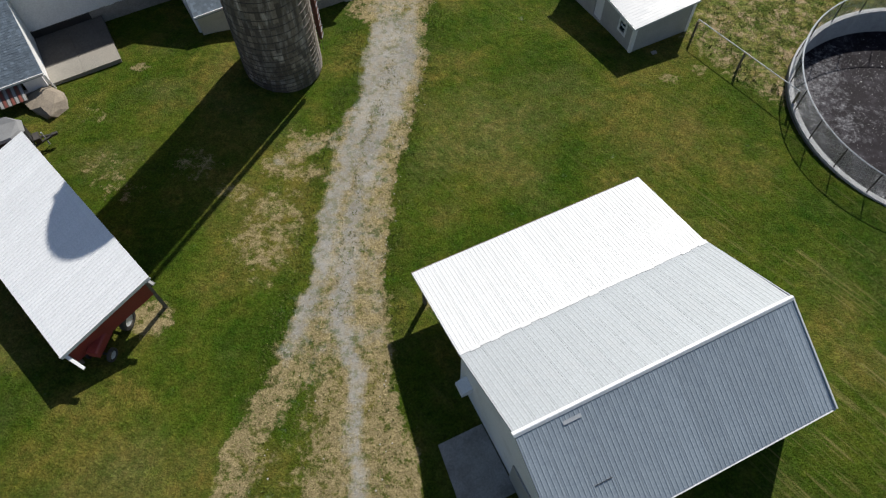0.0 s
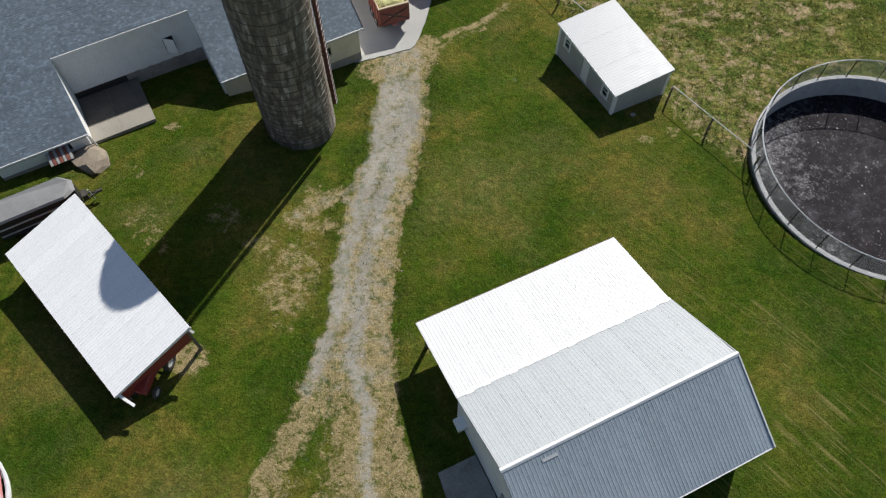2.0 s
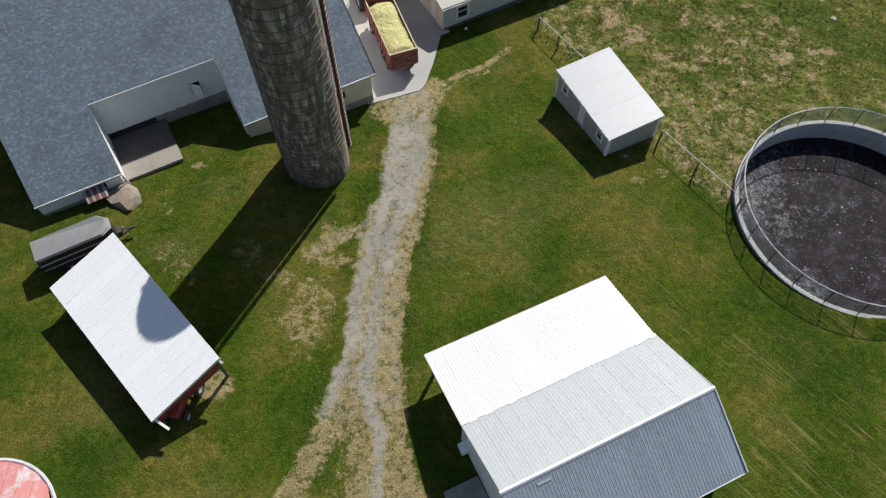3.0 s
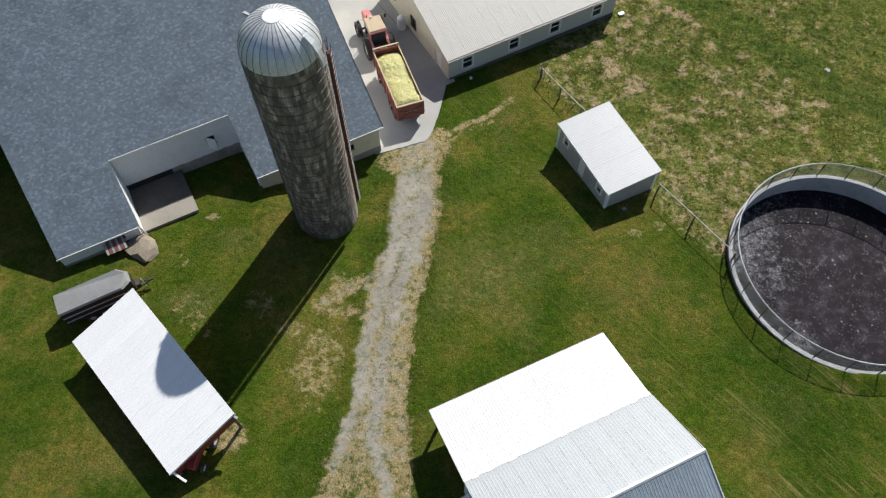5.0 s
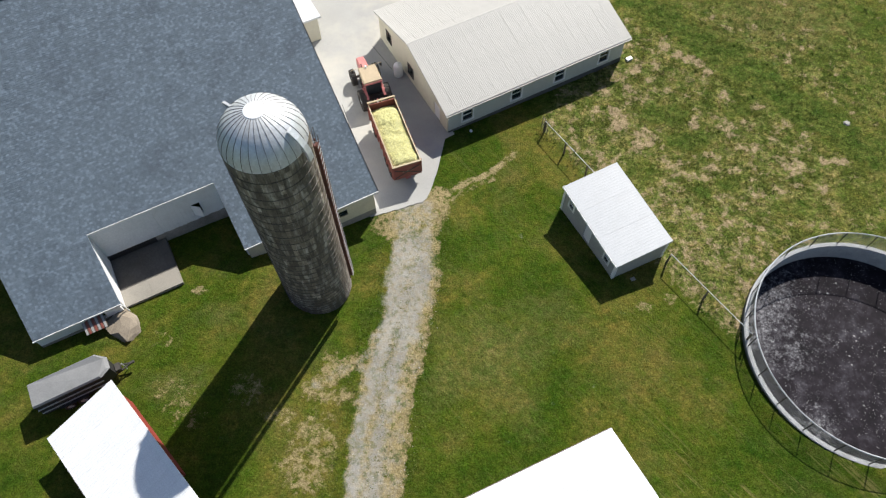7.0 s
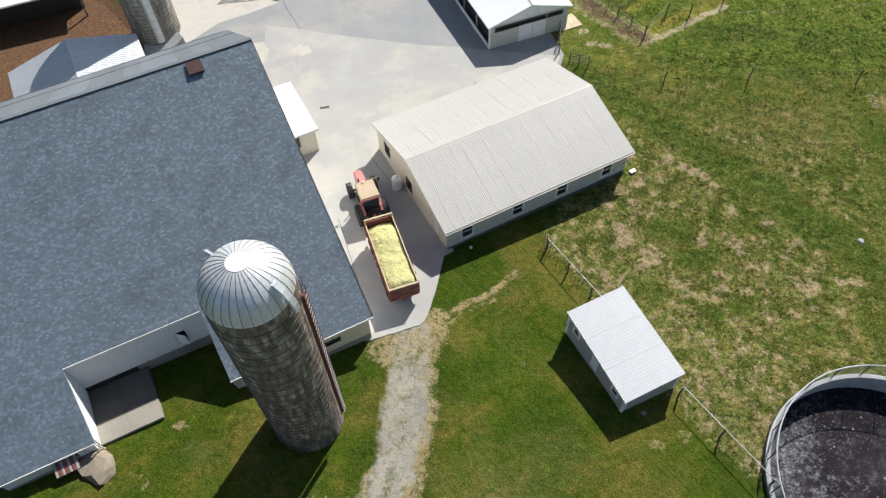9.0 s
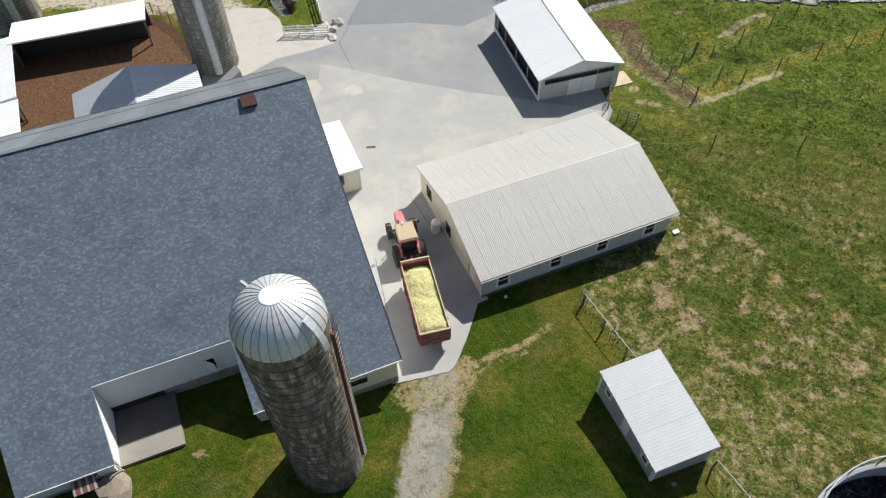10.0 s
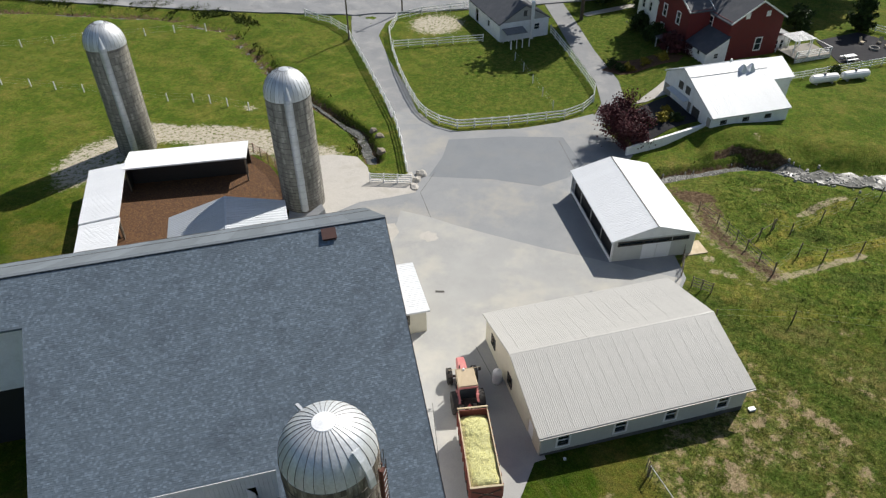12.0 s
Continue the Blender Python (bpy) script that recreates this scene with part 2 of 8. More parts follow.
nt_c.links.new(add(nt_c, "ShaderNodeBump", {"Strength": 0.6, "Distance": 0.04, "Height": torn}).outputs[0], b_c.inputs["Normal"])
M["crust"] = m_cr
M["bright_metal"] = surf("bright_metal", (0.78, 0.80, 0.82), (0.84, 0.86, 0.88), 1.5, 0.45, 0, 12, 0.03, (0.70, 0.71, 0.72), 0.6, 0.35, piece=0.02)
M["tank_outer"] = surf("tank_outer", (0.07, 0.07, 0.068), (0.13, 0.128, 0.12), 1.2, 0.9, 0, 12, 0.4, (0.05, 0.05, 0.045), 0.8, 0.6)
M["patio_dark"] = surf("patio_dark", (0.018, 0.018, 0.021), (0.034, 0.034, 0.039), 0.6, 0.9, 0, 12, 0.3, (0.055, 0.052, 0.050), 0.5, 0.5, local=False, spec=0.2)


# ---- mesh helpers ----
class Build:
    """Collects vertices and faces for one mesh."""

    def __init__(self):
        self.v, self.f = [], []

    def poly(self, pts):
        n = len(self.v)
        self.v += [tuple(p) for p in pts]
        self.f.append(tuple(range(n, n + len(pts))))
        return self

    def hexa(self, bottom, top):
        """A solid between two rings of the same number of points."""
        n, k = len(self.v), len(bottom)
        self.v += [tuple(p) for p in bottom] + [tuple(p) for p in top]
        self.f.append(tuple(range(n + k - 1, n - 1, -1)))
        self.f.append(tuple(range(n + k, n + 2 * k)))
        for i in range(k):
            j = (i + 1) % k
            self.f.append((n + i, n + j, n + k + j, n + k + i))
        return self

    def box(self, x0, x1, y0, y1, z0, z1):
        b = [(x0, y0), (x1, y0), (x1, y1), (x0, y1)]
        return self.hexa([(x, y, z0) for x, y in b], [(x, y, z1) for x, y in b])

    def slab(self, a, b, c, d, thick):
        """A sheet with the corners a b c d, anticlockwise from above, thick below them."""
        low = [(p[0], p[1], p[2] - thick) for p in (a, b, c, d)]
        return self.hexa(low, [a, b, c, d])

    def tube(self, p0, p1, r0, r1=None, n=8):
        p0, p1 = Vector(p0), Vector(p1)
        r1 = r0 if r1 is None else r1
        q = (p1 - p0).to_track_quat("Z", "Y")
        ring = [q @ Vector((math.cos(2 * math.pi * i / n), math.sin(2 * math.pi * i / n), 0)) for i in range(n)]
        return self.hexa([p0 + r0 * d for d in ring], [p1 + r1 * d for d in ring])

    def beam(self, p0, p1, w, h):
        """A straight bar of width w and height h."""
        p0, p1 = Vector(p0), Vector(p1)
        d = (p1 - p0).normalized()
        s = d.cross(Vector((0, 0, 1)))
        s = s.normalized() if s.length > 1e-4 else Vector((1, 0, 0))
        t = s.cross(d)
        ring = [(-s * w - t * h) / 2, (s * w - t * h) / 2, (s * w + t * h) / 2, (-s * w + t * h) / 2]
        return self.hexa([p0 + r for r in ring], [p1 + r for r in ring])

    def lathe(self, profile, n=48, a0=0.0, a1=2 * math.pi, cx=0.0, cy=0.0):
        """A profile of (radius, z) turned round the vertical."""
        closed = abs(a1 - a0 - 2 * math.pi) < 1e-6
        m = n if closed else n + 1
        base = len(self.v)
        for r, z in profile:
            for i in range(m):
                a = a0 + (a1 - a0) * i / n
                self.v.append((cx + r * math.cos(a), cy + r * math.sin(a), z))
        for k in range(len(profile) - 1):
            for i in range(n):
                j = (i + 1) % m
                p, q = base + k * m, base + (k + 1) * m
                self.f.append((p + i, p + j, q + j, q + i))
        return self

    def weld(self):
        """Joins vertices that lie together and drops the faces between joined solids."""
        seen, index, verts = {}, [], []
        for v in self.v:
            key = tuple(round(c, 4) for c in v)
            if key not in seen:
                seen[key] = len(verts)
                verts.append(v)
            index.append(seen[key])
        count, faces = {}, []
        for f in self.f:
            g = tuple(index[i] for i in f)
            faces.append(g)
            count[frozenset(g)] = count.get(frozenset(g), 0) + 1
        self.v, self.f = verts, [g for g in faces if count[frozenset(g)] == 1]
        return self

    def mesh(self, name, material):
        me = bpy.data.meshes.new(name)
        me.from_pydata(self.v, [], self.f)
        me.materials.append(material)
        me.update()
        return me


def part(name, build, material, parent, label="", kind="", smooth=False):
    """One mesh object under a thing or a part."""
    me = build.mesh(name, M[material]) if isinstance(build, Build) else build
    if smooth:
        me.shade_smooth()
    ob = new(name, me)
    ob.parent = parent
    return tagged(ob, label, kind=kind)


def thing(name, m, label, category, group="", kind=""):
    ob = new(name)
    ob.empty_display_size = 0.3
    ob.matrix_world = m
    return tagged(ob, label, category, group, kind)


def solid(name, build, material, m, label, category, group="", kind="", smooth=False):
    """A thing that is one mesh."""
    me = build.mesh(name, M[material])
    if smooth:
        me.shade_smooth()
    ob = new(name, me)
    ob.matrix_world = m
    return tagged(ob, label, category, group, kind)


# ---- the lie of the land ----
PROFILE_Y = (-400, -30, 10, 26, 35, 43, 52, 65, 80, 95, 125, 200, 900)
PROFILE_Z = (6.0, 2.6, 1.2, 0.15, -0.4, -0.85, -1.2, -1.5, -1.9, -2.2, -2.0, -1.0, 6.0)
STREAM = {"east": [(6.5, 84.6), (10.5, 87.2), (18.4, 91.4), (24, 90.6), (30, 90.6), (42, 91.5), (60, 96), (120, 110)],
          "west": [(-26, 81.5), (-29.8, 87.6), (-38.5, 94.2), (-50, 103), (-63, 115.5), (-78, 118), (-120, 111)]}


def step(a, b, x):
    t = np.clip((x - a) / (b - a), 0, 1)
    return t * t * (3 - 2 * t)


def line_gap(x, y, pts):
    """Distance in plan from points to a broken line."""
    x, y = np.asarray(x, float), np.asarray(y, float)
    best = np.full(x.shape, 1e9)
    for (ax, ay), (bx, by) in zip(pts, pts[1:]):
        dx, dy = bx - ax, by - ay
        s = np.clip(((x - ax) * dx + (y - ay) * dy) / (dx * dx + dy * dy), 0, 1)
        best = np.minimum(best, np.hypot(x - ax - s * dx, y - ay - s * dy))
    return best


def land(x, y):
    """Height of the ground."""
    x, y = np.asarray(x, float), np.asarray(y, float)
    z = sum(np.interp(y + d, PROFILE_Y, PROFILE_Z) for d in (-6, -3, 0, 3, 6)) / 5
    z = z + 0.9 * step(-6, -18, x) * (1 - step(36, 52, y))
    z = z + 1.0 * step(8, 34, x) * step(10, 30, y) * (1 - step(60, 80, y))
    z = z + 1.2 * step(3, 9, x) * step(92, 97, y) * (1 - step(150, 200, y))
    z = z + 0.02 * np.maximum(0, np.abs(x) - 60)
    z = z + 0.28 * step(5, 11, x) * (1 - step(31.5, 37, y)) * step(4, 12, y)
    z = z + 0.50 * np.exp(-((x + 13.5) / 3.2) ** 2 - ((y - 29.5) / 3.6) ** 2)
    z = z - 0.35 * np.exp(-((x - 4.0) / 3.5) ** 2 - ((y - 36.0) / 3.5) ** 2)
    z = np.where(np.hypot(x - 26.1, y - 24.95) < 7.3, -1.2, z)
    hum = np.sin(0.83 * x + 0.4 * y) * np.sin(0.61 * y - 0.35 * x) + 0.6 * np.sin(1.9 * x - 0.7 * y + 1) * np.sin(1.5 * y + 0.6 * x)
    z = z + 0.17 * hum * step(66, 74, y) * step(12, 17, x) * (1 - step(93, 96, y)) + 0.10 * hum * step(-32, -44, x) * step(84, 92, y)
    tus = np.sin(3.1 * x + 1.3 * y) * np.sin(2.7 * y - 1.1 * x + 0.7) + 0.7 * np.sin(5.3 * x - 2.1 * y) * np.sin(4.7 * y + 1.9 * x)
    z = z + 0.075 * tus * step(18.5, 20.5, x + 0.55 * (y - 30)) * step(35, 37, y) * (1 - step(60, 64, y)) * (np.hypot(x - 26.1, y - 25) > 9)
    z = z + 0.055 * tus * step(62, 66, y) * step(14, 18, x) * (1 - step(88, 92, y))
    cut = y - np.interp(x, (12.0, 13.2, 16.5, 20.1, 23.0), (90.0, 90.6, 93.0, 92.6, 92.4))
    z = z + 0.85 * step(-0.25, 0.35, cut) * (1 - step(2, 9, cut)) * step(12.0, 13.6, x) * (1 - step(20.5, 24.0, x))
    wide = step(20, 30, x)
    for pts in STREAM.values():
        z = z - (1.0 - 0.45 * wide) * (1 - step(0.55 + 1.2 * wide, 1.5 + 2.4 * wide, line_gap(x, y, pts)))
    return z


def gz(x, y):
    return float(land(x, y))


def at(x, y, angle=0.0, z=None):
    return pose(x, y, gz(x, y) if z is None else z, 0, 0, angle)


# ---- ground ----
DRIVE_WEST = ((-14, -14.0), (0, -11.0), (6, -9.2), (8.2, -8.6), (9.5, -8.2), (12.1, -7.4), (15, -6.8), (18.2, -6.5), (22, -6.4), (24, -6.3), (26, -5.7), (28, -5.2), (30.5, -4.95), (36, -5.0))
DRIVE_EAST = ((-14, -0.5), (0, -0.8), (5.4, -1.1), (7.1, -1.5), (8.2, -1.9), (9.5, -2.3), (12.1, -2.75), (15, -3.0), (18, -3.0), (20, -2.85), (21.8, -2.6), (23.8, -2.3), (25.8, -1.9), (28, -1.5), (30.5, -1.25), (36, -1.2))
RUT_WEST = ((-14, -13.0), (0, -10.2), (11, -7.2), (13.5, -6.6), (15, -6.35), (18.2, -5.85), (20, -5.7), (23.8, -5.0), (26, -4.5), (36, -3.9))
RUT_EAST = ((-14, -3.4), (5, -3.6), (10, -4.0), (13.2, -4.9), (15, -4.85), (18, -4.7), (20, -4.5), (23, -4.0), (25.8, -3.2), (30, -2.6), (36, -2.4))
DRIVE = [(-5.4, -14), (-5.3, 0), (-5.2, 7), (-5.1, 12), (-4.9, 15), (-4.75, 18), (-4.5, 22), (-4.3, 24), (-3.8, 26), (-3.3, 28.5), (-3.1, 32), (-3.1, 36)]
DRIVE_HALF = ((-14, 2.4), (0, 2.4), (7, 2.5), (12, 2.3), (15, 1.9), (22, 1.9), (26, 1.9), (29, 1.85), (36, 1.9))
SPUR = [(-6.4, 24.0), (-7.6, 23.1), (-9.1, 22.0)]
GUTTER = [(-1.2, 37.2), (0.6, 38.6), (2.6, 39.6), (4.6, 41.6)]
FENCE_EAST = [(6.9, 43.7), (8.55, 41.6), (9.3, 40.0), (11.5, 36), (14.4, 31.5), (16.2, 28.3), (18.5, 26.1)]
COWPATH = [(18.0, 69.0), (19.5, 69.4), (21.7, 70.7), (23.2, 71.7), (25.0, 73.1), (27.3, 74.8)]
TRODDEN = {"north": [(27.3, 73.6), (33.5, 73.7), (41, 75), (55, 76)], "south": [(15.1, 67.7), (17, 67.1), (19, 66.4), (21.1, 65.4)]}
MUDPATH = [(9.5, 82.5), (12.0, 81.0), (12.8, 77), (13.4, 74.9), (15.7, 72.2), (18.0, 69.4)]


def spread(near, far, gap):
    """Graded coordinates: even steps within near, growing outside up to far."""
    lo, hi = near
    inner = list(np.arange(lo, hi + 0.01, gap))
    out, s, x = [], gap, hi
    while x < far[1]:
        s *= 1.09
        x += s
        out.append(x)
    pre, s, x = [], gap, lo
    while x > far[0]:
        s *= 1.09
        x -= s
        pre.append(x)
    return np.array(pre[::-1] + inner + out)


def side_of(x, y, pts):
    """True to the right of a line that is followed northwards in y."""
    ys, xs = zip(*sorted((p[1], p[0]) for p in pts))
    return x > np.interp(y, ys, xs)


gx, gy = spread((-34, 36), (-3500, 3500), 0.36), spread((-6, 100), (-3500, 3500), 0.36)
GX, GY = np.meshgrid(gx, gy)
GZ = land(GX, GY)
nx, ny = len(gx), len(gy)
ids = np.arange(nx * ny).reshape(ny, nx)
quads = np.stack([ids[:-1, :-1], ids[:-1, 1:], ids[1:, 1:], ids[1:, :-1]], -1).reshape(-1, 4)
rad = np.hypot(GX - 26.1, GY - 24.95)
snap = np.where((rad > 6.8) & (rad < 7.3), 7.42, np.where((rad >= 7.3) & (rad < 7.64), 7.54, rad)) / np.maximum(rad, 1e-6)
GX, GY = 26.1 + (GX - 26.1) * snap, 24.95 + (GY - 24.95) * snap
me = bpy.data.meshes.new("ground")
me.from_pydata(np.stack([GX, GY, GZ], -1).reshape(-1, 3).tolist(), [], quads.tolist())
wob = 0.16 * np.sin(1.1 * GY) + 0.10 * np.sin(2.7 * GY + 1) + 0.07 * np.sin(5.3 * GY + 2)
west = GX - np.interp(GY, *zip(*DRIVE_WEST)) + wob
east = np.interp(GY, *zip(*DRIVE_EAST)) - GX + 0.7 * wob
inside = ((GY < 37.2) & (GY > -15)).astype(float)
within = inside * step(-0.35, 0.55, west) * step(-0.35, 0.45, east)
rut_w = np.exp(-((GX - np.interp(GY, *zip(*RUT_WEST)) + 0.5 * wob) / 0.46) ** 2)
rut_e = np.exp(-((GX - np.interp(GY, *zip(*RUT_EAST)) + 0.5 * wob) / 0.42) ** 2)
late = step(22.5, 27, GY)
gravel = within * np.maximum(0.36 + 0.48 * np.maximum(rut_w * step(8, 13, GY), rut_e), late * step(0.1, 0.9, west) * step(0.1, 0.8, east) * 0.76)
gravel = gravel * (1 - 0.75 * (1 - step(9, 13, GY)) * (1 - rut_e))
gravel = gravel * (1 - 0.35 * step(32.0, 35.0, GY))
gravel = np.maximum(gravel, 0.42 * (1 - step(0.1, 0.7, line_gap(GX, GY, SPUR))))
fork = (1 - step(9.5, 13.0, GY)) * step(1.2, 1.9, west) * (1 - step(-6.3, -5.3, GX))
bare = within * (0.66 - 0.34 * fork) * (1 - 0.25 * late)
bare = np.maximum(bare, inside * step(-0.45, 0.1, east) * (1 - step(0.9, 1.6, east)) * (0.80 - 0.12 * late))
bare = np.maximum(bare, inside * 0.72 * step(-0.4, 0.1, west) * (1 - step(0.7, 1.3, west)) * (1 - step(10, 15, GY)))
bare = np.maximum(bare, 0.62 * (1 - step(0.2, 1.2, line_gap(GX, GY, SPUR))))
bare = np.maximum(bare, 0.78 * (1 - step(0.0, 0.6, line_gap(GX, GY, GUTTER))))
bare = np.maximum(bare, 0.58 * (1 - step(0.0, 0.35, line_gap(GX, GY, [(-0.4, 37.0), (1.4, 38.3), (3.2, 39.2)]))))
bare = np.maximum(bare, 0.84 * (1 - step(0.15, 0.75, line_gap(GX, GY, COWPATH))))
bare = np.maximum(bare, 0.58 * (1 - step(0.8, 2.6, line_gap(GX, GY, MUDPATH[1:]))))
for pts in TRODDEN.values():
    bare = np.maximum(bare, 0.46 * (1 - step(0.05, 0.55, line_gap(GX, GY, pts))))
bare = np.maximum(bare, 0.45 * (1 - step(0.3, 1.3, line_gap(GX, GY, FENCE_EAST[3:]))))
DRIVE_WEAR = [
    (-8.6, 18.0, 2.6, 4.6, 0.54), (-9.6, 17.0, 1.6, 2.0, 0.54), (-8.0, 23.4, 1.5, 2.2, 0.5), (-2.0, 36.2, 2.2, 2.2, 0.95), (-4.4, 34.8, 2.4, 2.0, 0.9), (-1.2, 37.6, 1.3, 0.9, 0.9),
    (0.8, 38.4, 1.3, 0.8, 0.4), (-0.4, 14.0, 1.2, 1.2, 0.6), (-7.4, 21.6, 2.4, 0.9, 0.58), (-10.6, 20.2, 1.6, 1.2, 0.5)]
LAWN_WEAR = [
    (-17.2, 21.5, 2.6, 2.2, 0.4), (-17.2, 28.6, 1.0, 0.6, 0.6), (-13.2, 12.9, 1.3, 1.2, 1.0), (12.6, 28.0, 1.3, 0.8, 0.55), (14.4, 28.6, 0.9, 0.7, 0.6), (-19, 25.0, 1.8, 1.2, 0.4),
    (-13.0, 21.8, 2.0, 1.8, 0.44), (-16.0, 20.0, 1.8, 1.4, 0.42)]
FAR_WEAR = [
    (27.2, 74.8, 0.9, 0.8, 0.7), (14.3, 68.4, 1.0, 0.7, 0.72), (13.0, 68.7, 1.1, 0.7, 0.72), (12.4, 70.6, 0.9, 0.9, 0.8), (18.5, 85.3, 1.3, 0.4, 0.7), (19.6, 82.2, 1.6, 0.5, 0.5),
    (19.0, 95.0, 0.8, 1.4, 0.5), (-44, 82, 13, 4.2, 1.15), (-58.5, 73, 4.4, 9, 1.15), (-34, 80, 6, 4.6, 1.0), (-55.5, 81, 6, 3.6, 1.1), (-47, 90.5, 2.2, 1.4, 0.6),
    (-29.3, 125.8, 6.6, 6.4, 0.86)]
for spots in (DRIVE_WEAR, LAWN_WEAR, FAR_WEAR):
    for cx, cy, rx, ry, amt in spots:
        bare = np.maximum(bare, amt * (1 - step(0.25, 1.15, np.hypot((GX - cx) / rx, (GY - cy) / ry))))
bare = np.maximum(bare, 0.80 * (1 - step(0.1, 0.8, line_gap(GX, GY, [(22.4, 81.0), (25.0, 83.6), (27.8, 85.9)]))))
muddy = 0.60 * (1 - step(0.3, 2.4, line_gap(GX, GY, MUDPATH)))
for cx, cy, rx, ry, amt in ((11.5, 82.0, 3.4, 1.8, 0.95), (13.2, 79.5, 2.2, 2.4, 0.6), (-28.0, 80.5, 2.0, 1.4, 0.5)):
    muddy = np.maximum(muddy, amt * (1 - step(0.3, 1.1, np.hypot((GX - cx) / rx, (GY - cy) / ry))))
# dark mud line along the cut bank doubles as its overhang shadow
muddy = np.maximum(muddy, 0.9 * (1 - step(0.1, 0.5, line_gap(GX, GY, [(14.2, 91.3), (16.5, 93.0), (20.1, 92.6), (22.6, 92.3)]))))
for pts in STREAM.values():
    muddy = np.maximum(muddy, 0.72 * (1 - step(0.7, 1.5, line_gap(GX, GY, pts))) * (1 - 0.6 * step(20, 30, GX)))
pasture = side_of(GX, GY, FENCE_EAST).astype(float)
pasture = np.where(GY > 46, step(6, 9, GX), pasture) * (GY > 26)
wild = pasture * (1 - step(54, 70, GY + 0.25 * (GX - 14))) * (1 - 0.35 * step(22, 36, GX))
wild = np.maximum(wild, 0.42 * pasture * (1 - step(88, 94, GY)) * (1 - step(60, 90, GX)))
GREENBAND = [(12.5, 63.5), (15.3, 60.0), (20.3, 54.4), (24.2, 49.8), (27.2, 45.4), (31.5, 41.0), (38, 36)]
thick = 0.78 * pasture * (1 - step(0.6, 2.8, line_gap(GX, GY, GREENBAND)))
for cx, cy, rx, ry, amt in ((18.1, 42.6, 2.5, 1.3, 0.95), (16.6, 45.4, 2.3, 1.4, 0.9), (20.3, 38.2, 1.3, 0.9, 0.8), (18.3, 37.7, 0.9, 0.9, 0.75), (22.5, 45.5, 1.6, 1.0, 0.6), (14.0, 40.0, 1.4, 1.6, 0.6), (24.5, 36.0, 2.0, 1.0, 0.6), (28.5, 37.0, 2.2, 0.9, 0.5),
                            (23.5, 77.2, 4.0, 1.6, 0.85), (30.5, 80.0, 4.0, 1.4, 0.7), (27.5, 69.8, 6.5, 2.6, 0.85), (36, 68, 6, 4, 0.7), (18.5, 87.5, 5.0, 1.2, 0.6), (24.5, 88.5, 3.0, 1.0, 0.5), (17.0, 78.5, 1.6, 2.6, 0.55), (20.5, 66.0, 4.0, 1.2, 0.6)):
    thick = np.maximum(thick, amt * (1 - step(0.35, 1.15, np.hypot((GX - cx) / rx, (GY - cy) / ry))))
bare = bare * (1 - 0.55 * thick)
wild = wild * (1 - 0.7 * thick)
dried = 0.9 * pasture * np.maximum(1 - step(0.3, 1.2, np.hypot((GX - 28) / 8, (GY - 56) / 4.5)), 1 - step(0.3, 1.2, np.hypot((GX - 19) / 4, (GY - 61) / 1.6)))
for cx, cy, rx, ry, amt in ((2.0, 24.4, 5.0, 4.2, 0.62), (6.5, 27.0, 3.4, 2.8, 0.42), (10.5, 12.0, 4.0, 4.0, 0.30), (-19.5, 14.0, 4.0, 5.0, 0.5), (-20, 3, 6, 5, 0.55), (-12.0, 5.0, 4, 3, 0.45), (-17.0, 22.0, 2.4, 2.0, 0.5), (-15.0, 26.5, 3.0, 1.6, 0.45)):
    dried = np.maximum(dried, amt * (1 - step(0.2, 1.2, np.hypot((GX - cx) / rx, (GY - cy) / ry))))
scab = 0.40 * wild
SCABS_BUILDING = [
    (17.7, 53.1, 0.9, 0.8, 0.8), (18.7, 52.0, 0.8, 0.7, 0.9), (19.6, 51.4, 0.8, 0.6, 1.0), (20.4, 50.9, 0.8, 0.6, 1.0), (21.1, 50.2, 0.8, 0.6, 0.95), (16.6, 50.5, 0.9, 0.7, 0.7),
    (14.7, 50.5, 1.1, 0.9, 0.76), (13.8, 49.2, 0.9, 1.4, 0.62), (37.2, 59.2, 1.3, 1.7, 0.62), (21.6, 47.6, 1.2, 0.9, 0.6), (28.6, 58.0, 1.6, 0.9, 0.45), (23.5, 62.0, 1.4, 0.8, 0.5),
    (33.0, 62.3, 1.4, 0.8, 0.5)]
SCABS_FENCE = [
    (12.8, 45.8, 0.9, 1.2, 0.76), (13.0, 44.1, 1.0, 1.0, 0.84), (14.5, 42.5, 1.3, 0.9, 0.8), (16.1, 42.1, 1.2, 0.7, 0.8), (18.8, 44.2, 0.6, 1.4, 0.7), (23.7, 45.7, 1.3, 0.9, 0.66),
    (26.4, 44.3, 1.5, 1.0, 0.8), (27.6, 43.2, 1.2, 0.9, 0.8), (11.6, 44.8, 0.9, 0.8, 0.62), (25.3, 39.9, 1.4, 1.3, 0.72), (28.1, 40.3, 2.1, 0.9, 0.7), (18.6, 39.3, 1.4, 0.9, 0.76),
    (16.5, 36.2, 1.2, 0.8, 0.7), (11.1, 41.1, 0.6, 1.3, 0.7), (20.0, 33.0, 1.6, 0.9, 0.62), (26.8, 37.9, 1.4, 1.2, 0.6), (24.0, 42.0, 1.6, 0.8, 0.6)]
for spots in (SCABS_BUILDING, SCABS_FENCE):
    for cx, cy, rx, ry, amt in spots:
        scab = np.maximum(scab, 0.86 * amt * (1 - step(0.1, 1.75, np.hypot((GX - cx) / rx, (GY - cy) / ry))))
scab = scab * (1 - 0.8 * thick)
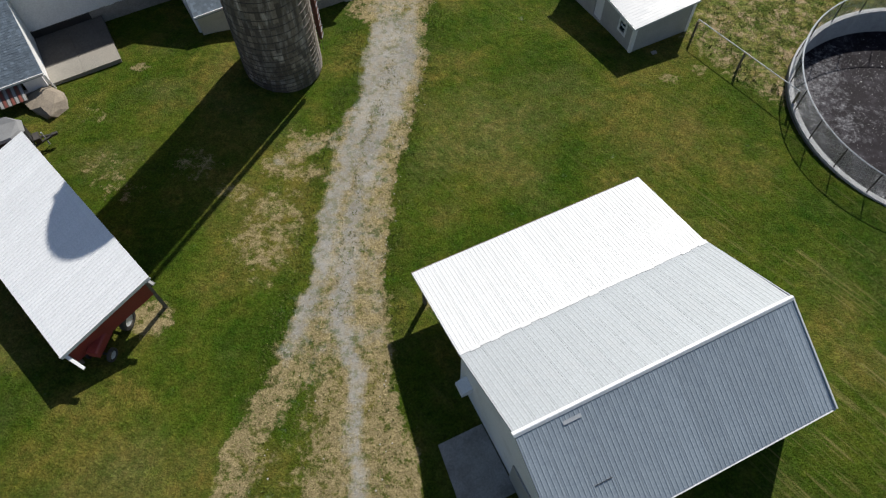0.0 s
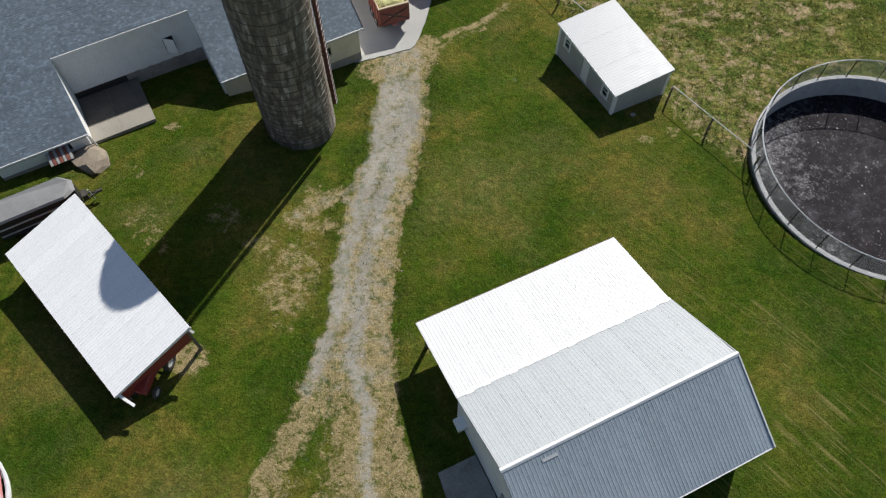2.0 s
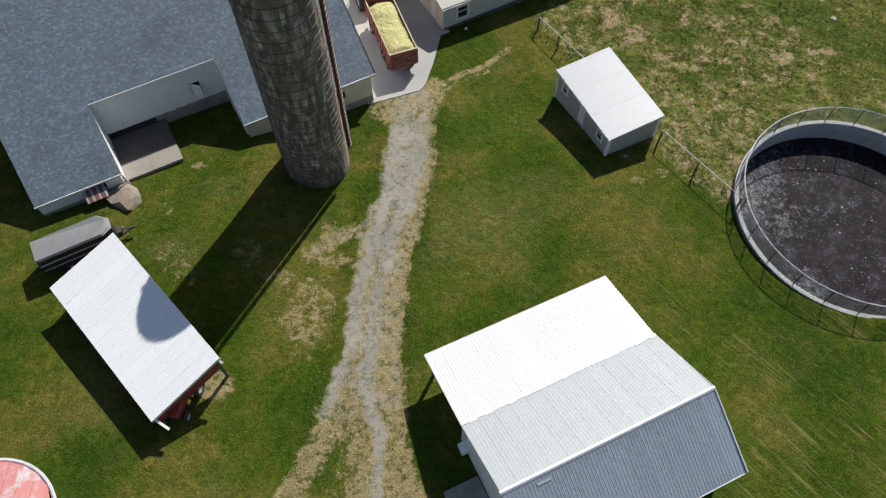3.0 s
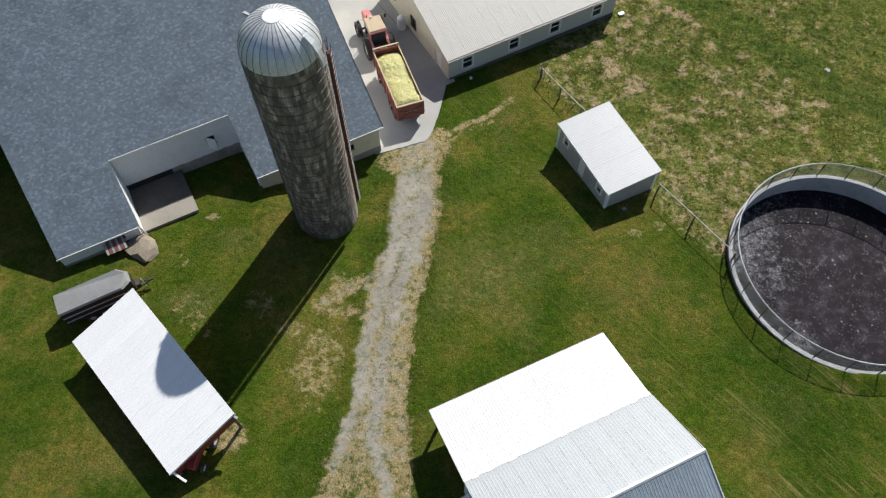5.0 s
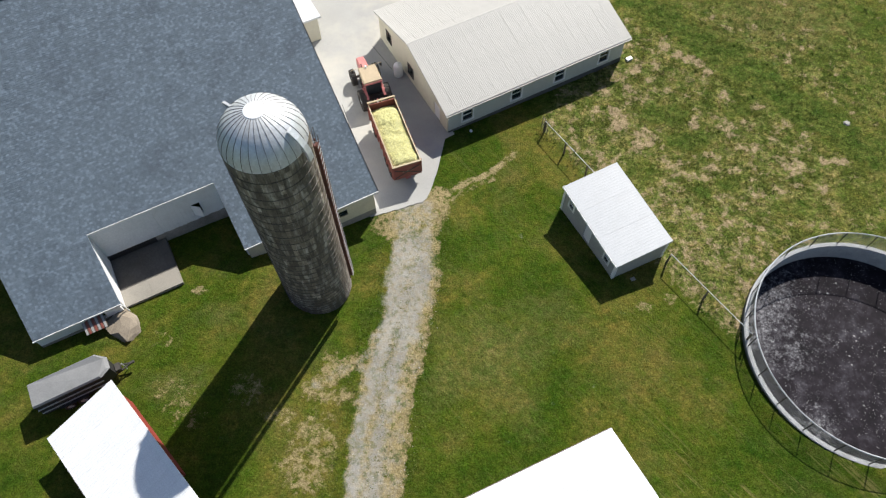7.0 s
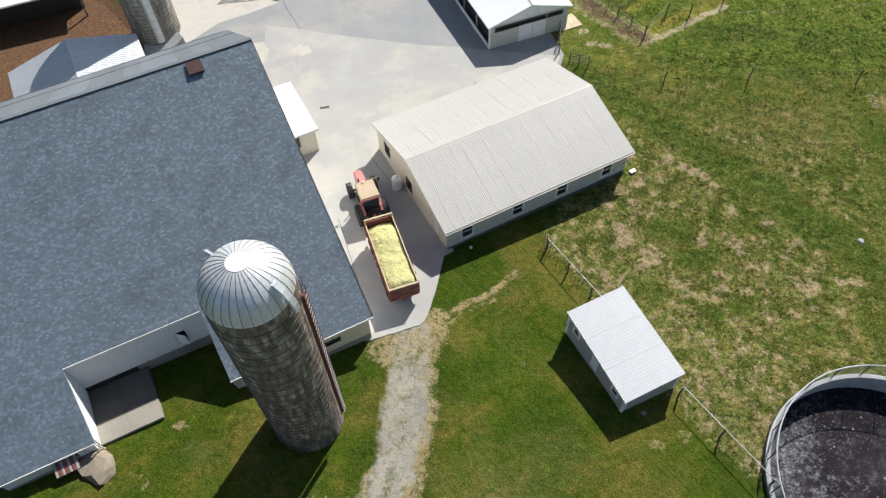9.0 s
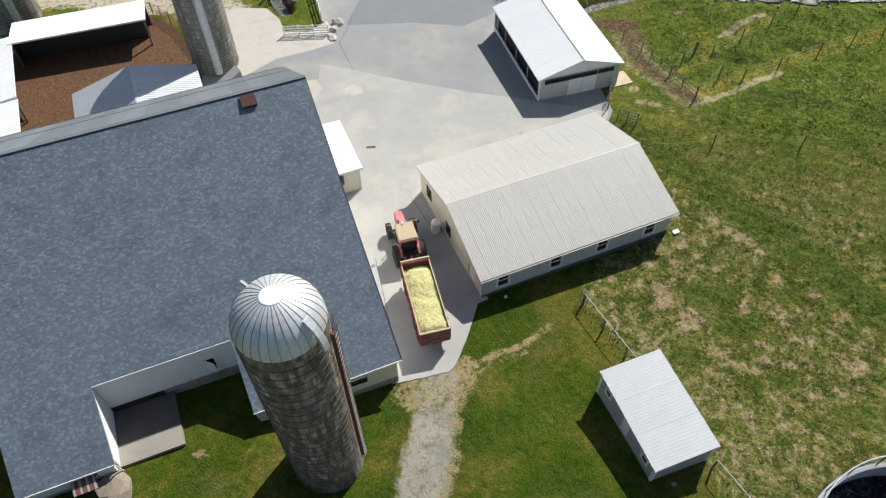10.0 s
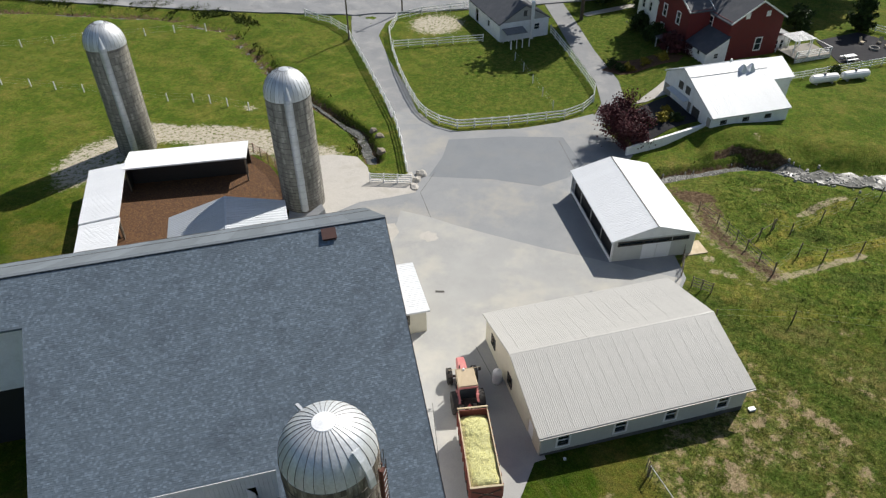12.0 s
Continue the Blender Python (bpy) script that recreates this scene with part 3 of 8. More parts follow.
bx = np.interp(GY, (62, 64, 66, 69, 71), (24, 22.5, 20.5, 17.5, 14.5))
vivid = pasture * step(63, 64.2, GY) * step(-1, 1, GX - bx) * (1 - step(60, 90, GX)) * (1 - step(92, 96, GY))
vivid = np.maximum(vivid, 0.8 * step(-27, -24, GX) * (1 - step(12, 22, GX)) * step(95, 97.5, GY) * (1 - step(150, 170, GY)))
strawy = 0.82 * (1 - step(0.3, 1.5, line_gap(GX, GY, [(18.4, 70.3), (21.4, 72.1), (27, 75.9), (36.1, 81.2), (45, 86)])))
strawy = np.maximum(strawy, 0.7 * (1 - step(0.2, 1.1, line_gap(GX, GY, [(17.5, 74), (19.3, 75.9), (24.8, 81.6), (28, 85)]))))
for cx, cy, rx, ry, amt in ((20.2, 79.7, 2.4, 1.8, 0.7), (17.0, 70.0, 2.0, 1.2, 0.5), (14.5, 66.0, 3.0, 1.6, 0.55), (19.5, 63.6, 3.0, 1.6, 0.55), (24.5, 87.2, 3.0, 1.2, 0.4)):
    strawy = np.maximum(strawy, amt * (1 - step(0.2, 1.15, np.hypot((GX - cx) / rx, (GY - cy) / ry))))
chalk = 0.30 + 0.70 * (1 - step(-28, -20, GX))
lush = np.maximum(step(60, 70, GY), 0.45 * pasture)
mown = step(9, 12, GX) * (1 - pasture) * (1 - step(14, 22, GY)) + 0.25 * (1 - pasture) * (GX > -2) * (GY < 42)
me.color_attributes.new("cover", "FLOAT_COLOR", "POINT").data.foreach_set("color", np.stack([gravel, bare, wild, lush], -1).astype(np.float32).ravel())
me.color_attributes.new("field", "FLOAT_COLOR", "POINT").data.foreach_set("color", np.stack([scab, vivid, strawy, chalk], -1).astype(np.float32).ravel())
me.attributes.new("mown", "FLOAT", "POINT").data.foreach_set("value", mown.astype(np.float32).ravel())
me.attributes.new("thick", "FLOAT", "POINT").data.foreach_set("value", thick.astype(np.float32).ravel())
me.attributes.new("dried", "FLOAT", "POINT").data.foreach_set("value", dried.astype(np.float32).ravel())
me.attributes.new("muddy", "FLOAT", "POINT").data.foreach_set("value", muddy.astype(np.float32).ravel())
m_ground, nt, b = node_mat("ground_cover")
pos = add(nt, "ShaderNodeNewGeometry").outputs["Position"]
att = nt.nodes.new("ShaderNodeAttribute")
att.attribute_name = "cover"
sep = add(nt, "ShaderNodeSeparateColor", {0: att.outputs["Color"]})
a_grav, a_bare, a_wild, a_lush = sep.outputs[0], sep.outputs[1], sep.outputs[2], att.outputs["Alpha"]
broad, mid, fine, tiny = noise_tex(nt, pos, 0.13, 5, 0.6), noise_tex(nt, pos, 0.38, 6, 0.68), noise_tex(nt, pos, 2.6, 7, 0.75), noise_tex(nt, pos, 11, 5, 0.75)


def math2(op, a, c, nt=nt):
    return add(nt, "ShaderNodeMath", {0: a, 1: c}, operation=op).outputs[0]


def dither(amount, tex, soft=0.22, nt=nt):
    """How far a cover shows: its amount against a patchy noise."""
    level = add(nt, "ShaderNodeMapRange", {0: tex, 1: 0.27, 2: 0.73, 3: 0.03, 4: 1.0}).outputs[0]
    return add(nt, "ShaderNodeMapRange", {0: math2("SUBTRACT", amount, level), 1: -soft, 2: soft, 3: 0.0, 4: 1.0}).outputs[0]


def grey_ramp(tex, stops, nt=nt):
    return ramp(nt, tex, [(p, (v, v, v)) for p, v in stops])


mud_att = nt.nodes.new("ShaderNodeAttribute")
mud_att.attribute_name = "muddy"
blot = noise_tex(nt, pos, 0.75, 9, 0.72)
lawn = ramp(nt, mid, [(0.30, (0.022, 0.046, 0.005)), (0.45, (0.036, 0.066, 0.007)), (0.56, (0.062, 0.086, 0.011)), (0.70, (0.125, 0.115, 0.027))])
lawn = mixc(nt, 0.62, lawn, ramp(nt, broad, [(0.38, (0.020, 0.050, 0.005)), (0.49, (0.046, 0.078, 0.008)), (0.59, (0.120, 0.112, 0.028))]))
lawn = mixc(nt, ramp(nt, blot, [(0.53, (0, 0, 0)), (0.64, (0.55, 0.55, 0.55))]), lawn, (0.020, 0.048, 0.005))
meadow = ramp(nt, mid, [(0.28, (0.066, 0.100, 0.014)), (0.5, (0.094, 0.126, 0.023)), (0.72, (0.136, 0.144, 0.040))])
meadow = mixc(nt, 0.45, meadow, ramp(nt, broad, [(0.36, (0.060, 0.112, 0.010)), (0.64, (0.132, 0.140, 0.028))]))
meadow = mixc(nt, ramp(nt, blot, [(0.54, (0, 0, 0)), (0.62, (0.28, 0.28, 0.28))]), meadow, (0.036, 0.076, 0.008))
clover = ramp(nt, noise_tex(nt, pos, 0.19, 8, 0.66), [(0.43, (0.42, 0.70, 0.36)), (0.49, (0.78, 0.93, 0.78)), (0.57, (1.16, 1.05, 1.25))])
meadow = mixc(nt, 0.42, meadow, clover, "MULTIPLY")
grass = mixc(nt, a_lush, lawn, meadow)
rough_n = noise_tex(nt, pos, 1.5, 10, 0.78)
olive = ramp(nt, rough_n, [(0.36, (0.036, 0.056, 0.010)), (0.46, (0.078, 0.098, 0.024)), (0.55, (0.132, 0.138, 0.048)), (0.66, (0.225, 0.195, 0.092))])
dark_f = ramp(nt, noise_tex(nt, pos, 0.50, 10, 0.70), [(0.515, (0, 0, 0)), (0.555, (0.92, 0.92, 0.92))])
olive = mixc(nt, dark_f, olive, ramp(nt, tiny, [(0.3, (0.026, 0.042, 0.008)), (0.7, (0.072, 0.092, 0.020))]))
grass = mixc(nt, math2("MULTIPLY", a_wild, 0.95), grass, olive)
thick_att, dried_att = nt.nodes.new("ShaderNodeAttribute"), nt.nodes.new("ShaderNodeAttribute")
thick_att.attribute_name, dried_att.attribute_name = "thick", "dried"
grass = mixc(nt, dither(dried_att.outputs["Fac"], mid, 0.5), grass, ramp(nt, rough_n, [(0.36, (0.058, 0.076, 0.019)), (0.52, (0.104, 0.112, 0.036)), (0.66, (0.150, 0.146, 0.058))]))
field_att = nt.nodes.new("ShaderNodeAttribute")
field_att.attribute_name = "field"
field = add(nt, "ShaderNodeSeparateColor", {0: field_att.outputs["Color"]})
grass = mixc(nt, math2("MULTIPLY", field.outputs[1], 0.85), grass, ramp(nt, rough_n, [(0.36, (0.030, 0.058, 0.008)), (0.47, (0.066, 0.104, 0.016)), (0.56, (0.100, 0.132, 0.026)), (0.66, (0.155, 0.160, 0.052))]))
grass = mixc(nt, dither(field.outputs[2], noise_tex(nt, pos, 0.8, 9, 0.7), 0.30), grass, ramp(nt, rough_n, [(0.34, (0.090, 0.108, 0.016)), (0.5, (0.150, 0.158, 0.032)), (0.66, (0.225, 0.205, 0.062))]))
grass = mixc(nt, dither(thick_att.outputs["Fac"], noise_tex(nt, pos, 0.9, 8, 0.7), 0.16), grass, ramp(nt, rough_n, [(0.34, (0.028, 0.050, 0.009)), (0.5, (0.056, 0.084, 0.017)), (0.66, (0.098, 0.120, 0.032))]))
grass = mixc(nt, 1.0, grass, grey_ramp(fine, [(0.24, 0.60), (0.5, 1.0), (0.76, 1.42)]), "MULTIPLY")
grass = mixc(nt, 1.0, grass, grey_ramp(tiny, [(0.29, 0.60), (0.5, 1.0), (0.71, 1.48)]), "MULTIPLY")
tussock = noise_tex(nt, pos, 4.2, 7, 0.78)
grass = mixc(nt, math2("MAXIMUM", a_wild, thick_att.outputs["Fac"]), grass, mixc(nt, 1.0, grass, grey_ramp(tussock, [(0.34, 0.32), (0.47, 0.90), (0.62, 1.5)]), "MULTIPLY"))
grass = mixc(nt, a_lush, grass, mixc(nt, 1.0, grass, grey_ramp(tussock, [(0.34, 0.72), (0.5, 0.98), (0.66, 1.22)]), "MULTIPLY"))
grass = mixc(nt, 1.0, grass, grey_ramp(noise_tex(nt, pos, 9.0, 2, 0.5), [(0.33, 0.80), (0.5, 1.0), (0.67, 1.20)]), "MULTIPLY")
hue_n = noise_tex(nt, pos, 1.1, 8, 0.72)
grass = mixc(nt, 1.0, grass, ramp(nt, hue_n, [(0.36, (0.72, 0.92, 0.7)), (0.5, (1, 1, 1)), (0.64, (1.34, 1.12, 1.25))]), "MULTIPLY")
across = add(nt, "ShaderNodeVectorMath", {0: pos, 1: (0.74, 0.67, 0.0)}, operation="DOT_PRODUCT").outputs["Value"]
swath = add(nt, "ShaderNodeCombineXYZ", {0: math2("MULTIPLY", across, 5.0)}).outputs[0]
swath = add(nt, "ShaderNodeVectorMath", {0: swath, 1: add(nt, "ShaderNodeVectorMath", {0: pos, 1: (0.16, 0.16, 0.0)}, operation="MULTIPLY").outputs[0]}, operation="ADD").outputs[0]
grass = mixc(nt, 1.0, grass, (1.08, 1.02, 0.90), "MULTIPLY")
lines = noise_tex(nt, swath, 1.0, 4, 0.6)
mow = nt.nodes.new("ShaderNodeAttribute")
mow.attribute_name = "mown"
line_f = math2("MULTIPLY", mow.outputs["Fac"], math2("MULTIPLY", ramp(nt, lines, [(0.53, (0, 0, 0)), (0.63, (0.7, 0.7, 0.7))]), ramp(nt, noise_tex(nt, pos, 0.5, 4, 0.6), [(0.42, (0.0, 0.0, 0.0)), (0.56, (1, 1, 1))])))
grass = mixc(nt, line_f, grass, (0.175, 0.155, 0.055))
soil = ramp(nt, tiny, [(0.25, (0.104, 0.084, 0.038)), (0.42, (0.212, 0.172, 0.084)), (0.6, (0.338, 0.275, 0.148)), (0.75, (0.48, 0.40, 0.25))])
soil = mixc(nt, math2("MULTIPLY", add(nt, "ShaderNodeMapRange", {0: a_lush, 1: 0.5, 2: 1.0, 3: 0.0, 4: 0.80}).outputs[0], field_att.outputs["Alpha"]), soil, (0.53, 0.48, 0.40))
soil = mixc(nt, 1.0, soil, grey_ramp(fine, [(0.3, 0.72), (0.7, 1.25)]), "MULTIPLY")
rub = ramp(nt, tiny, [(0.25, (0.205, 0.200, 0.182)), (0.5, (0.315, 0.308, 0.283)), (0.75, (0.430, 0.420, 0.388))])
rub = mixc(nt, ramp(nt, noise_tex(nt, pos, 3.1, 8, 0.75), [(0.42, (0, 0, 0)), (0.62, (0.7, 0.7, 0.7))]), rub, (0.310, 0.265, 0.185))
rub = mixc(nt, 1.0, rub, grey_ramp(mid, [(0.3, 0.64), (0.7, 1.0)]), "MULTIPLY")
speck = noise_tex(nt, pos, 1.7, 9, 0.80)
bare_f = dither(a_bare, speck, 0.11)
grav_f = dither(a_grav, noise_tex(nt, pos, 1.1, 10, 0.80), 0.24)
tuft_f = math2("MULTIPLY", ramp(nt, noise_tex(nt, pos, 2.1, 8, 0.75), [(0.52, (0, 0, 0)), (0.58, (0.9, 0.9, 0.9))]), math2("SUBTRACT", 1.0, math2("MULTIPLY", a_grav, 0.75)))
col = mixc(nt, bare_f, grass, soil)
scab_c = ramp(nt, tiny, [(0.25, (0.150, 0.108, 0.058)), (0.42, (0.255, 0.192, 0.108)), (0.6, (0.375, 0.295, 0.185)), (0.75, (0.50, 0.42, 0.295))])
scab_c = mixc(nt, 1.0, scab_c, grey_ramp(fine, [(0.3, 0.70), (0.7, 1.25)]), "MULTIPLY")
col = mixc(nt, dither(field.outputs[0], noise_tex(nt, pos, 0.95, 11, 0.74), 0.085), col, scab_c)
col = mixc(nt, grav_f, col, rub)
col = mixc(nt, tuft_f, col, grass)
mud_c = ramp(nt, fine, [(0.3, (0.030, 0.018, 0.010)), (0.52, (0.105, 0.070, 0.043)), (0.68, (0.25, 0.185, 0.125))])
col = mixc(nt, dither(mud_att.outputs["Fac"], speck, 0.10), col, mud_c)
nt.links.new(col, b.inputs["Base Color"])
b.inputs["Roughness"].default_value = 0.95
b.inputs["Specular IOR Level"].default_value = 0.05
hgt = math2("ADD", math2("MULTIPLY", fine, 0.8), math2("MULTIPLY", tiny, 0.45))
bp = add(nt, "ShaderNodeBump", {"Strength": math2("SUBTRACT", 1.0, math2("MULTIPLY", grav_f, 0.6)), "Distance": 0.16, "Height": hgt})
nt.links.new(bp.outputs[0], b.inputs["Normal"])
me.materials.append(m_ground)
me.shade_smooth()
ground = tagged(new("ground", me), "mown green lawn, rough pasture and gravel farm drive", "ground", kind="structure")


# ---- paved yard, lanes and road ----
def drape(name, outline, material, label, rise=0.05, gap=0.8, category="pavement"):
    """A paved sheet over the ground with a cut outline."""
    bm = bmesh.new()
    face = bm.faces.new([bm.verts.new((x, y, 0)) for x, y in outline])
    face.normal_update()
    if face.normal.z < 0:
        bmesh.ops.reverse_faces(bm, faces=[face])
    xs, ys = [p[0] for p in outline], [p[1] for p in outline]
    for axis, lo, hi in ((0, min(xs), max(xs)), (1, min(ys), max(ys))):
        for c in np.arange(lo + gap, hi, gap):
            co, no = ((c, 0, 0), (1, 0, 0)) if axis == 0 else ((0, c, 0), (0, 1, 0))
            bmesh.ops.bisect_plane(bm, geom=bm.verts[:] + bm.edges[:] + bm.faces[:], plane_co=co, plane_no=no)
    top = bm.faces[:]
    rim = [e for e in bm.edges if e.is_boundary]
    low = bmesh.ops.extrude_edge_only(bm, edges=rim)
    sunk = {v for v in low["geom"] if isinstance(v, bmesh.types.BMVert)}
    for v in bm.verts:
        v.co.z = gz(v.co.x, v.co.y) + (rise if v not in sunk else -0.25)
    me = bpy.data.meshes.new(name)
    bm.to_mesh(me)
    bm.free()
    me.materials.append(M[material])
    return tagged(new(name, me), label, category, kind="structure")


def ribbon(pts, half):
    """Outline of a lane along a line."""
    left, right = [], []
    for i, p in enumerate(pts):
        a, c = Vector(pts[max(0, i - 1)]), Vector(pts[min(len(pts) - 1, i + 1)])
        d = (c - a).normalized()
        h = half[i] if isinstance(half, (list, tuple)) else half
        left.append((p[0] - d.y * h, p[1] + d.x * h))
        right.append((p[0] + d.y * h, p[1] - d.x * h))
    return right + left[::-1]


YARD = [(-6.3, 36.2), (-4.0, 37.0), (-2.9, 37.6), (-2.2, 38.6), (-1.9, 40.2), (-1.3, 42.9), (-0.5, 43.5), (-6.4, 54.5), (9.0, 62.6), (10.2, 67), (9.0, 71), (3, 84), (4.6, 90.0), (1.8, 94), (-1.0, 99.5), (-5.5, 95.9),
        (-10, 93.2), (-17.8, 90.6), (-21.0, 91.6), (-23.6, 94.4), (-27.2, 94.0), (-24.2, 87), (-21.4, 80), (-19.2, 76.6), (-22.2, 74.2), (-25, 72), (-27, 68), (-22, 60), (-18, 52), (-13, 48)]
yard = drape("yard_pavement", YARD, "yard_grey", "grey farmyard pavement with stains and cracks")
r = random.Random(36)
mouth = [(-6.3 + 0.22 * k + r.uniform(-0.05, 0.05), 35.3 + 0.082 * k + r.uniform(-0.06, 0.06)) for k in range(18)]
mouth += [(-2.2 + 0.09 * k + r.uniform(-0.03, 0.03), 37.1 + 0.32 * k) for k in range(8)]
drape("yard_slab", mouth + [(-1.4, 40.2), (-0.95, 42.9), (-0.2, 43.4), (-6.4, 54.5), (8.8, 62.7), (9.8, 66.8), (5.0, 67.4), (0.8, 68.0), (-3.8, 68.5), (-9.4, 69.5), (-13.5, 70.3), (-16.4, 71.1), (-19.5, 71.5), (-18.5, 62), (-17.5, 54), (-12.8, 48)],
      "concrete", "pale concrete slab between the barn and the farm building", 0.056)
drape("yard_patch", [(-18.4, 79.0), (-10.9, 80.2), (-5.5, 80.0), (-2.6, 82.6), (-1.2, 86), (-4.2, 92.2), (-11, 90.8), (-18.2, 88.2), (-17.9, 84)], "yard_dark", "darker asphalt patch in the yard", 0.056)
drape("yard_hole", [(-16.3, 67.5), (-16.0, 66.9), (-15.5, 66.95), (-15.2, 66.6), (-14.8, 67.0), (-14.5, 67.05), (-14.25, 67.6), (-14.6, 67.9), (-14.7, 68.4), (-15.2, 68.3), (-15.6, 68.6), (-15.9, 68.2), (-16.2, 68.1)], "pale_dirt", "worn sandy hollow in the yard", 0.062, 0.4)
drape("yard_edge", [(-20.6, 68.6), (-19.4, 69.0), (-18.5, 67.6), (-18.8, 65.6), (-20.4, 65.2), (-22, 67)], "pale_dirt", "pale gravel heap at the barn corner", 0.062, 0.4)
for pts in ([(-4.05, 43.4), (-4.15, 41.8), (-3.7, 41.3), (-2.9, 39.9)], [(-5.5, 50.4), (-7.4, 53.3), (-4.1, 43.6)][:2], [(-9.4, 46.4), (-6.6, 38.5)],
            [(-17.9, 80.0), (-18.4, 75.5), (-16, 71)], [(-4.6, 91.2), (-2.0, 84.6)]):
    drape("yard_joint", ribbon(pts, 0.022), "tank_outer", "dark open joint in the yard pavement", 0.061, 0.8)
lane = drape("lane", ribbon([(-25.4, 93.2), (-29.5, 101), (-34.5, 109), (-39.5, 118), (-41, 124), (-41, 130)], [1.9, 1.9, 1.9, 2.2, 3.0, 5.0]), "asphalt", "pale grey asphalt farm lane", 0.046)
drape("lane", ribbon([(0.6, 97), (1.6, 103), (0.2, 110), (-4, 120), (-7.5, 130), (-12, 142)], 1.7), "asphalt", "pale grey asphalt lane between lawns", 0.046)
road = drape("road", ribbon([(-200, 112), (-140, 118), (-80, 124.5), (-45, 130), (-22, 138.5), (20, 158), (80, 185)], 3.6), "asphalt", "grey asphalt country road", 0.22, 2.0, "road")


# ---- building helpers ----
def wall(parent, p0, p1, z0, z1, material, holes=(), thick=0.18, name="wall", label=""):
    """An upright wall from p0 to p1 in plan, with through openings (s0, s1, low, high) along it."""
    (x0, y0), (x1, y1) = p0, p1
    L = math.hypot(x1 - x0, y1 - y0)
    d, n = ((x1 - x0) / L, (y1 - y0) / L), (-(y1 - y0) / L * thick / 2, (x1 - x0) / L * thick / 2)
    ss = sorted({0, L, *[h[0] for h in holes], *[h[1] for h in holes]})
    zs = sorted({z0, z1, *[h[2] for h in holes], *[h[3] for h in holes]})
    bd = Build()
    for a, c in zip(ss, ss[1:]):
        for lo, hi in zip(zs, zs[1:]):
            s, z = (a + c) / 2, (lo + hi) / 2
            if any(h[0] < s < h[1] and h[2] < z < h[3] for h in holes):
                continue
            ring = [(x0 + d[0] * t + k * n[0], y0 + d[1] * t + k * n[1]) for t, k in ((a, -1), (c, -1), (c, 1), (a, 1))]
            bd.hexa([(*p, lo) for p in ring], [(*p, hi) for p in ring])
    return part(name, bd.weld(), material, parent, label)


def window(parent, p0, p1, s0, s1, lo, hi, material="white_trim", bars=1, thick=0.22, name="window"):
    """A sash window in an opening of that wall: a frame, a meeting rail and panes."""
    (x0, y0), (x1, y1) = p0, p1
    L = math.hypot(x1 - x0, y1 - y0)
    d, n = ((x1 - x0) / L, (y1 - y0) / L), (-(y1 - y0) / L, (x1 - x0) / L)

    def bar(bd, a, c, z0, z1, t):
        ring = [(x0 + d[0] * s + k * n[0] * t / 2, y0 + d[1] * s + k * n[1] * t / 2) for s, k in ((a, -1), (c, -1), (c, 1), (a, 1))]
        bd.hexa([(*p, z0) for p in ring], [(*p, z1) for p in ring])

    bd, w = Build(), 0.14
    bar(bd, s0 - w, s1 + w, hi, hi + w, thick + 0.05)
    bar(bd, s0 - w, s1 + w, lo - w, lo, thick + 0.07)
    bar(bd, s0 - w, s0, lo, hi, thick + 0.05)
    bar(bd, s1, s1 + w, lo, hi, thick + 0.05)
    win = part(name, bd, material, parent)
    rail = Build()
    for k in range(bars):
        z = lo + (hi - lo) * (k + 1) / (bars + 1)
        bar(rail, s0, s1, z - 0.04, z + 0.04, 0.09)
    if bars:
        part("meeting_rail", rail, material, win)
    for k in range(bars + 1):
        z0, z1 = lo + (hi - lo) * k / (bars + 1), lo + (hi - lo) * (k + 1) / (bars + 1)
        pane = Build()
        bar(pane, s0, s1, z0 + 0.025 * (k > 0), z1 - 0.025 * (k < bars), 0.02)
        part("pane", pane, "glass", win)
    return win


def gable(parent, axis, at_pos, ys, zs, material, thick=0.18, name="gable_wall"):
    """A wall whose outline is given in (across, height), standing across the local x or y axis."""
    bd = Build()
    a, c = at_pos - thick / 2, at_pos + thick / 2
    if axis == "x":
        bd.hexa([(a, y, z) for y, z in zip(ys, zs)], [(c, y, z) for y, z in zip(ys, zs)])
    else:
        bd.hexa([(x, c, z) for x, z in zip(ys, zs)], [(x, a, z) for x, z in zip(ys, zs)])
    return part(name, bd, material, parent)


def roof_panels(parent, p0, p1, q0, material, wide=0.91, ribs=4, rib=0.032, name="roof_panel", stretch_end=0.0):
    """Ribbed metal sheets from the eave p0-p1 up to the ridge end q0 (above p0), each a piece on shared mesh data."""
    p0, p1, q0 = Vector(p0), Vector(p1), Vector(q0)
    L, S = (p1 - p0).length, (q0 - p0).length
    n = max(1, round(L / wide))
    w = L / n
    X, Y = (p1 - p0).normalized(), (q0 - p0).normalized()
    Z = X.cross(Y).normalized()
    top = [(0.004, 0.0)]
    for k in range(ribs):
        c = (k + 0.5) * w / ribs
        top += [(c - 0.030, 0.0), (c - 0.014, rib), (c + 0.014, rib), (c + 0.030, 0.0)]
    top += [(w - 0.004, 0.0)]
    ring = [(0.004, -0.03), (w - 0.004, -0.03)] + top[::-1]
    bd = Build().hexa([(x, S, z) for x, z in ring], [(x, 0, z) for x, z in ring])
    me = bd.mesh(name, M[material])
    rot = Matrix((X, Y, Z)).transposed().to_4x4()
    for i in range(n):
        ob = new(name, me)
        ob.parent = parent
        ob.matrix_local = Matrix.Translation(p0 + X * w * i + Z * (0.03 + 0.0015 * (i % 2))) @ rot
    return n


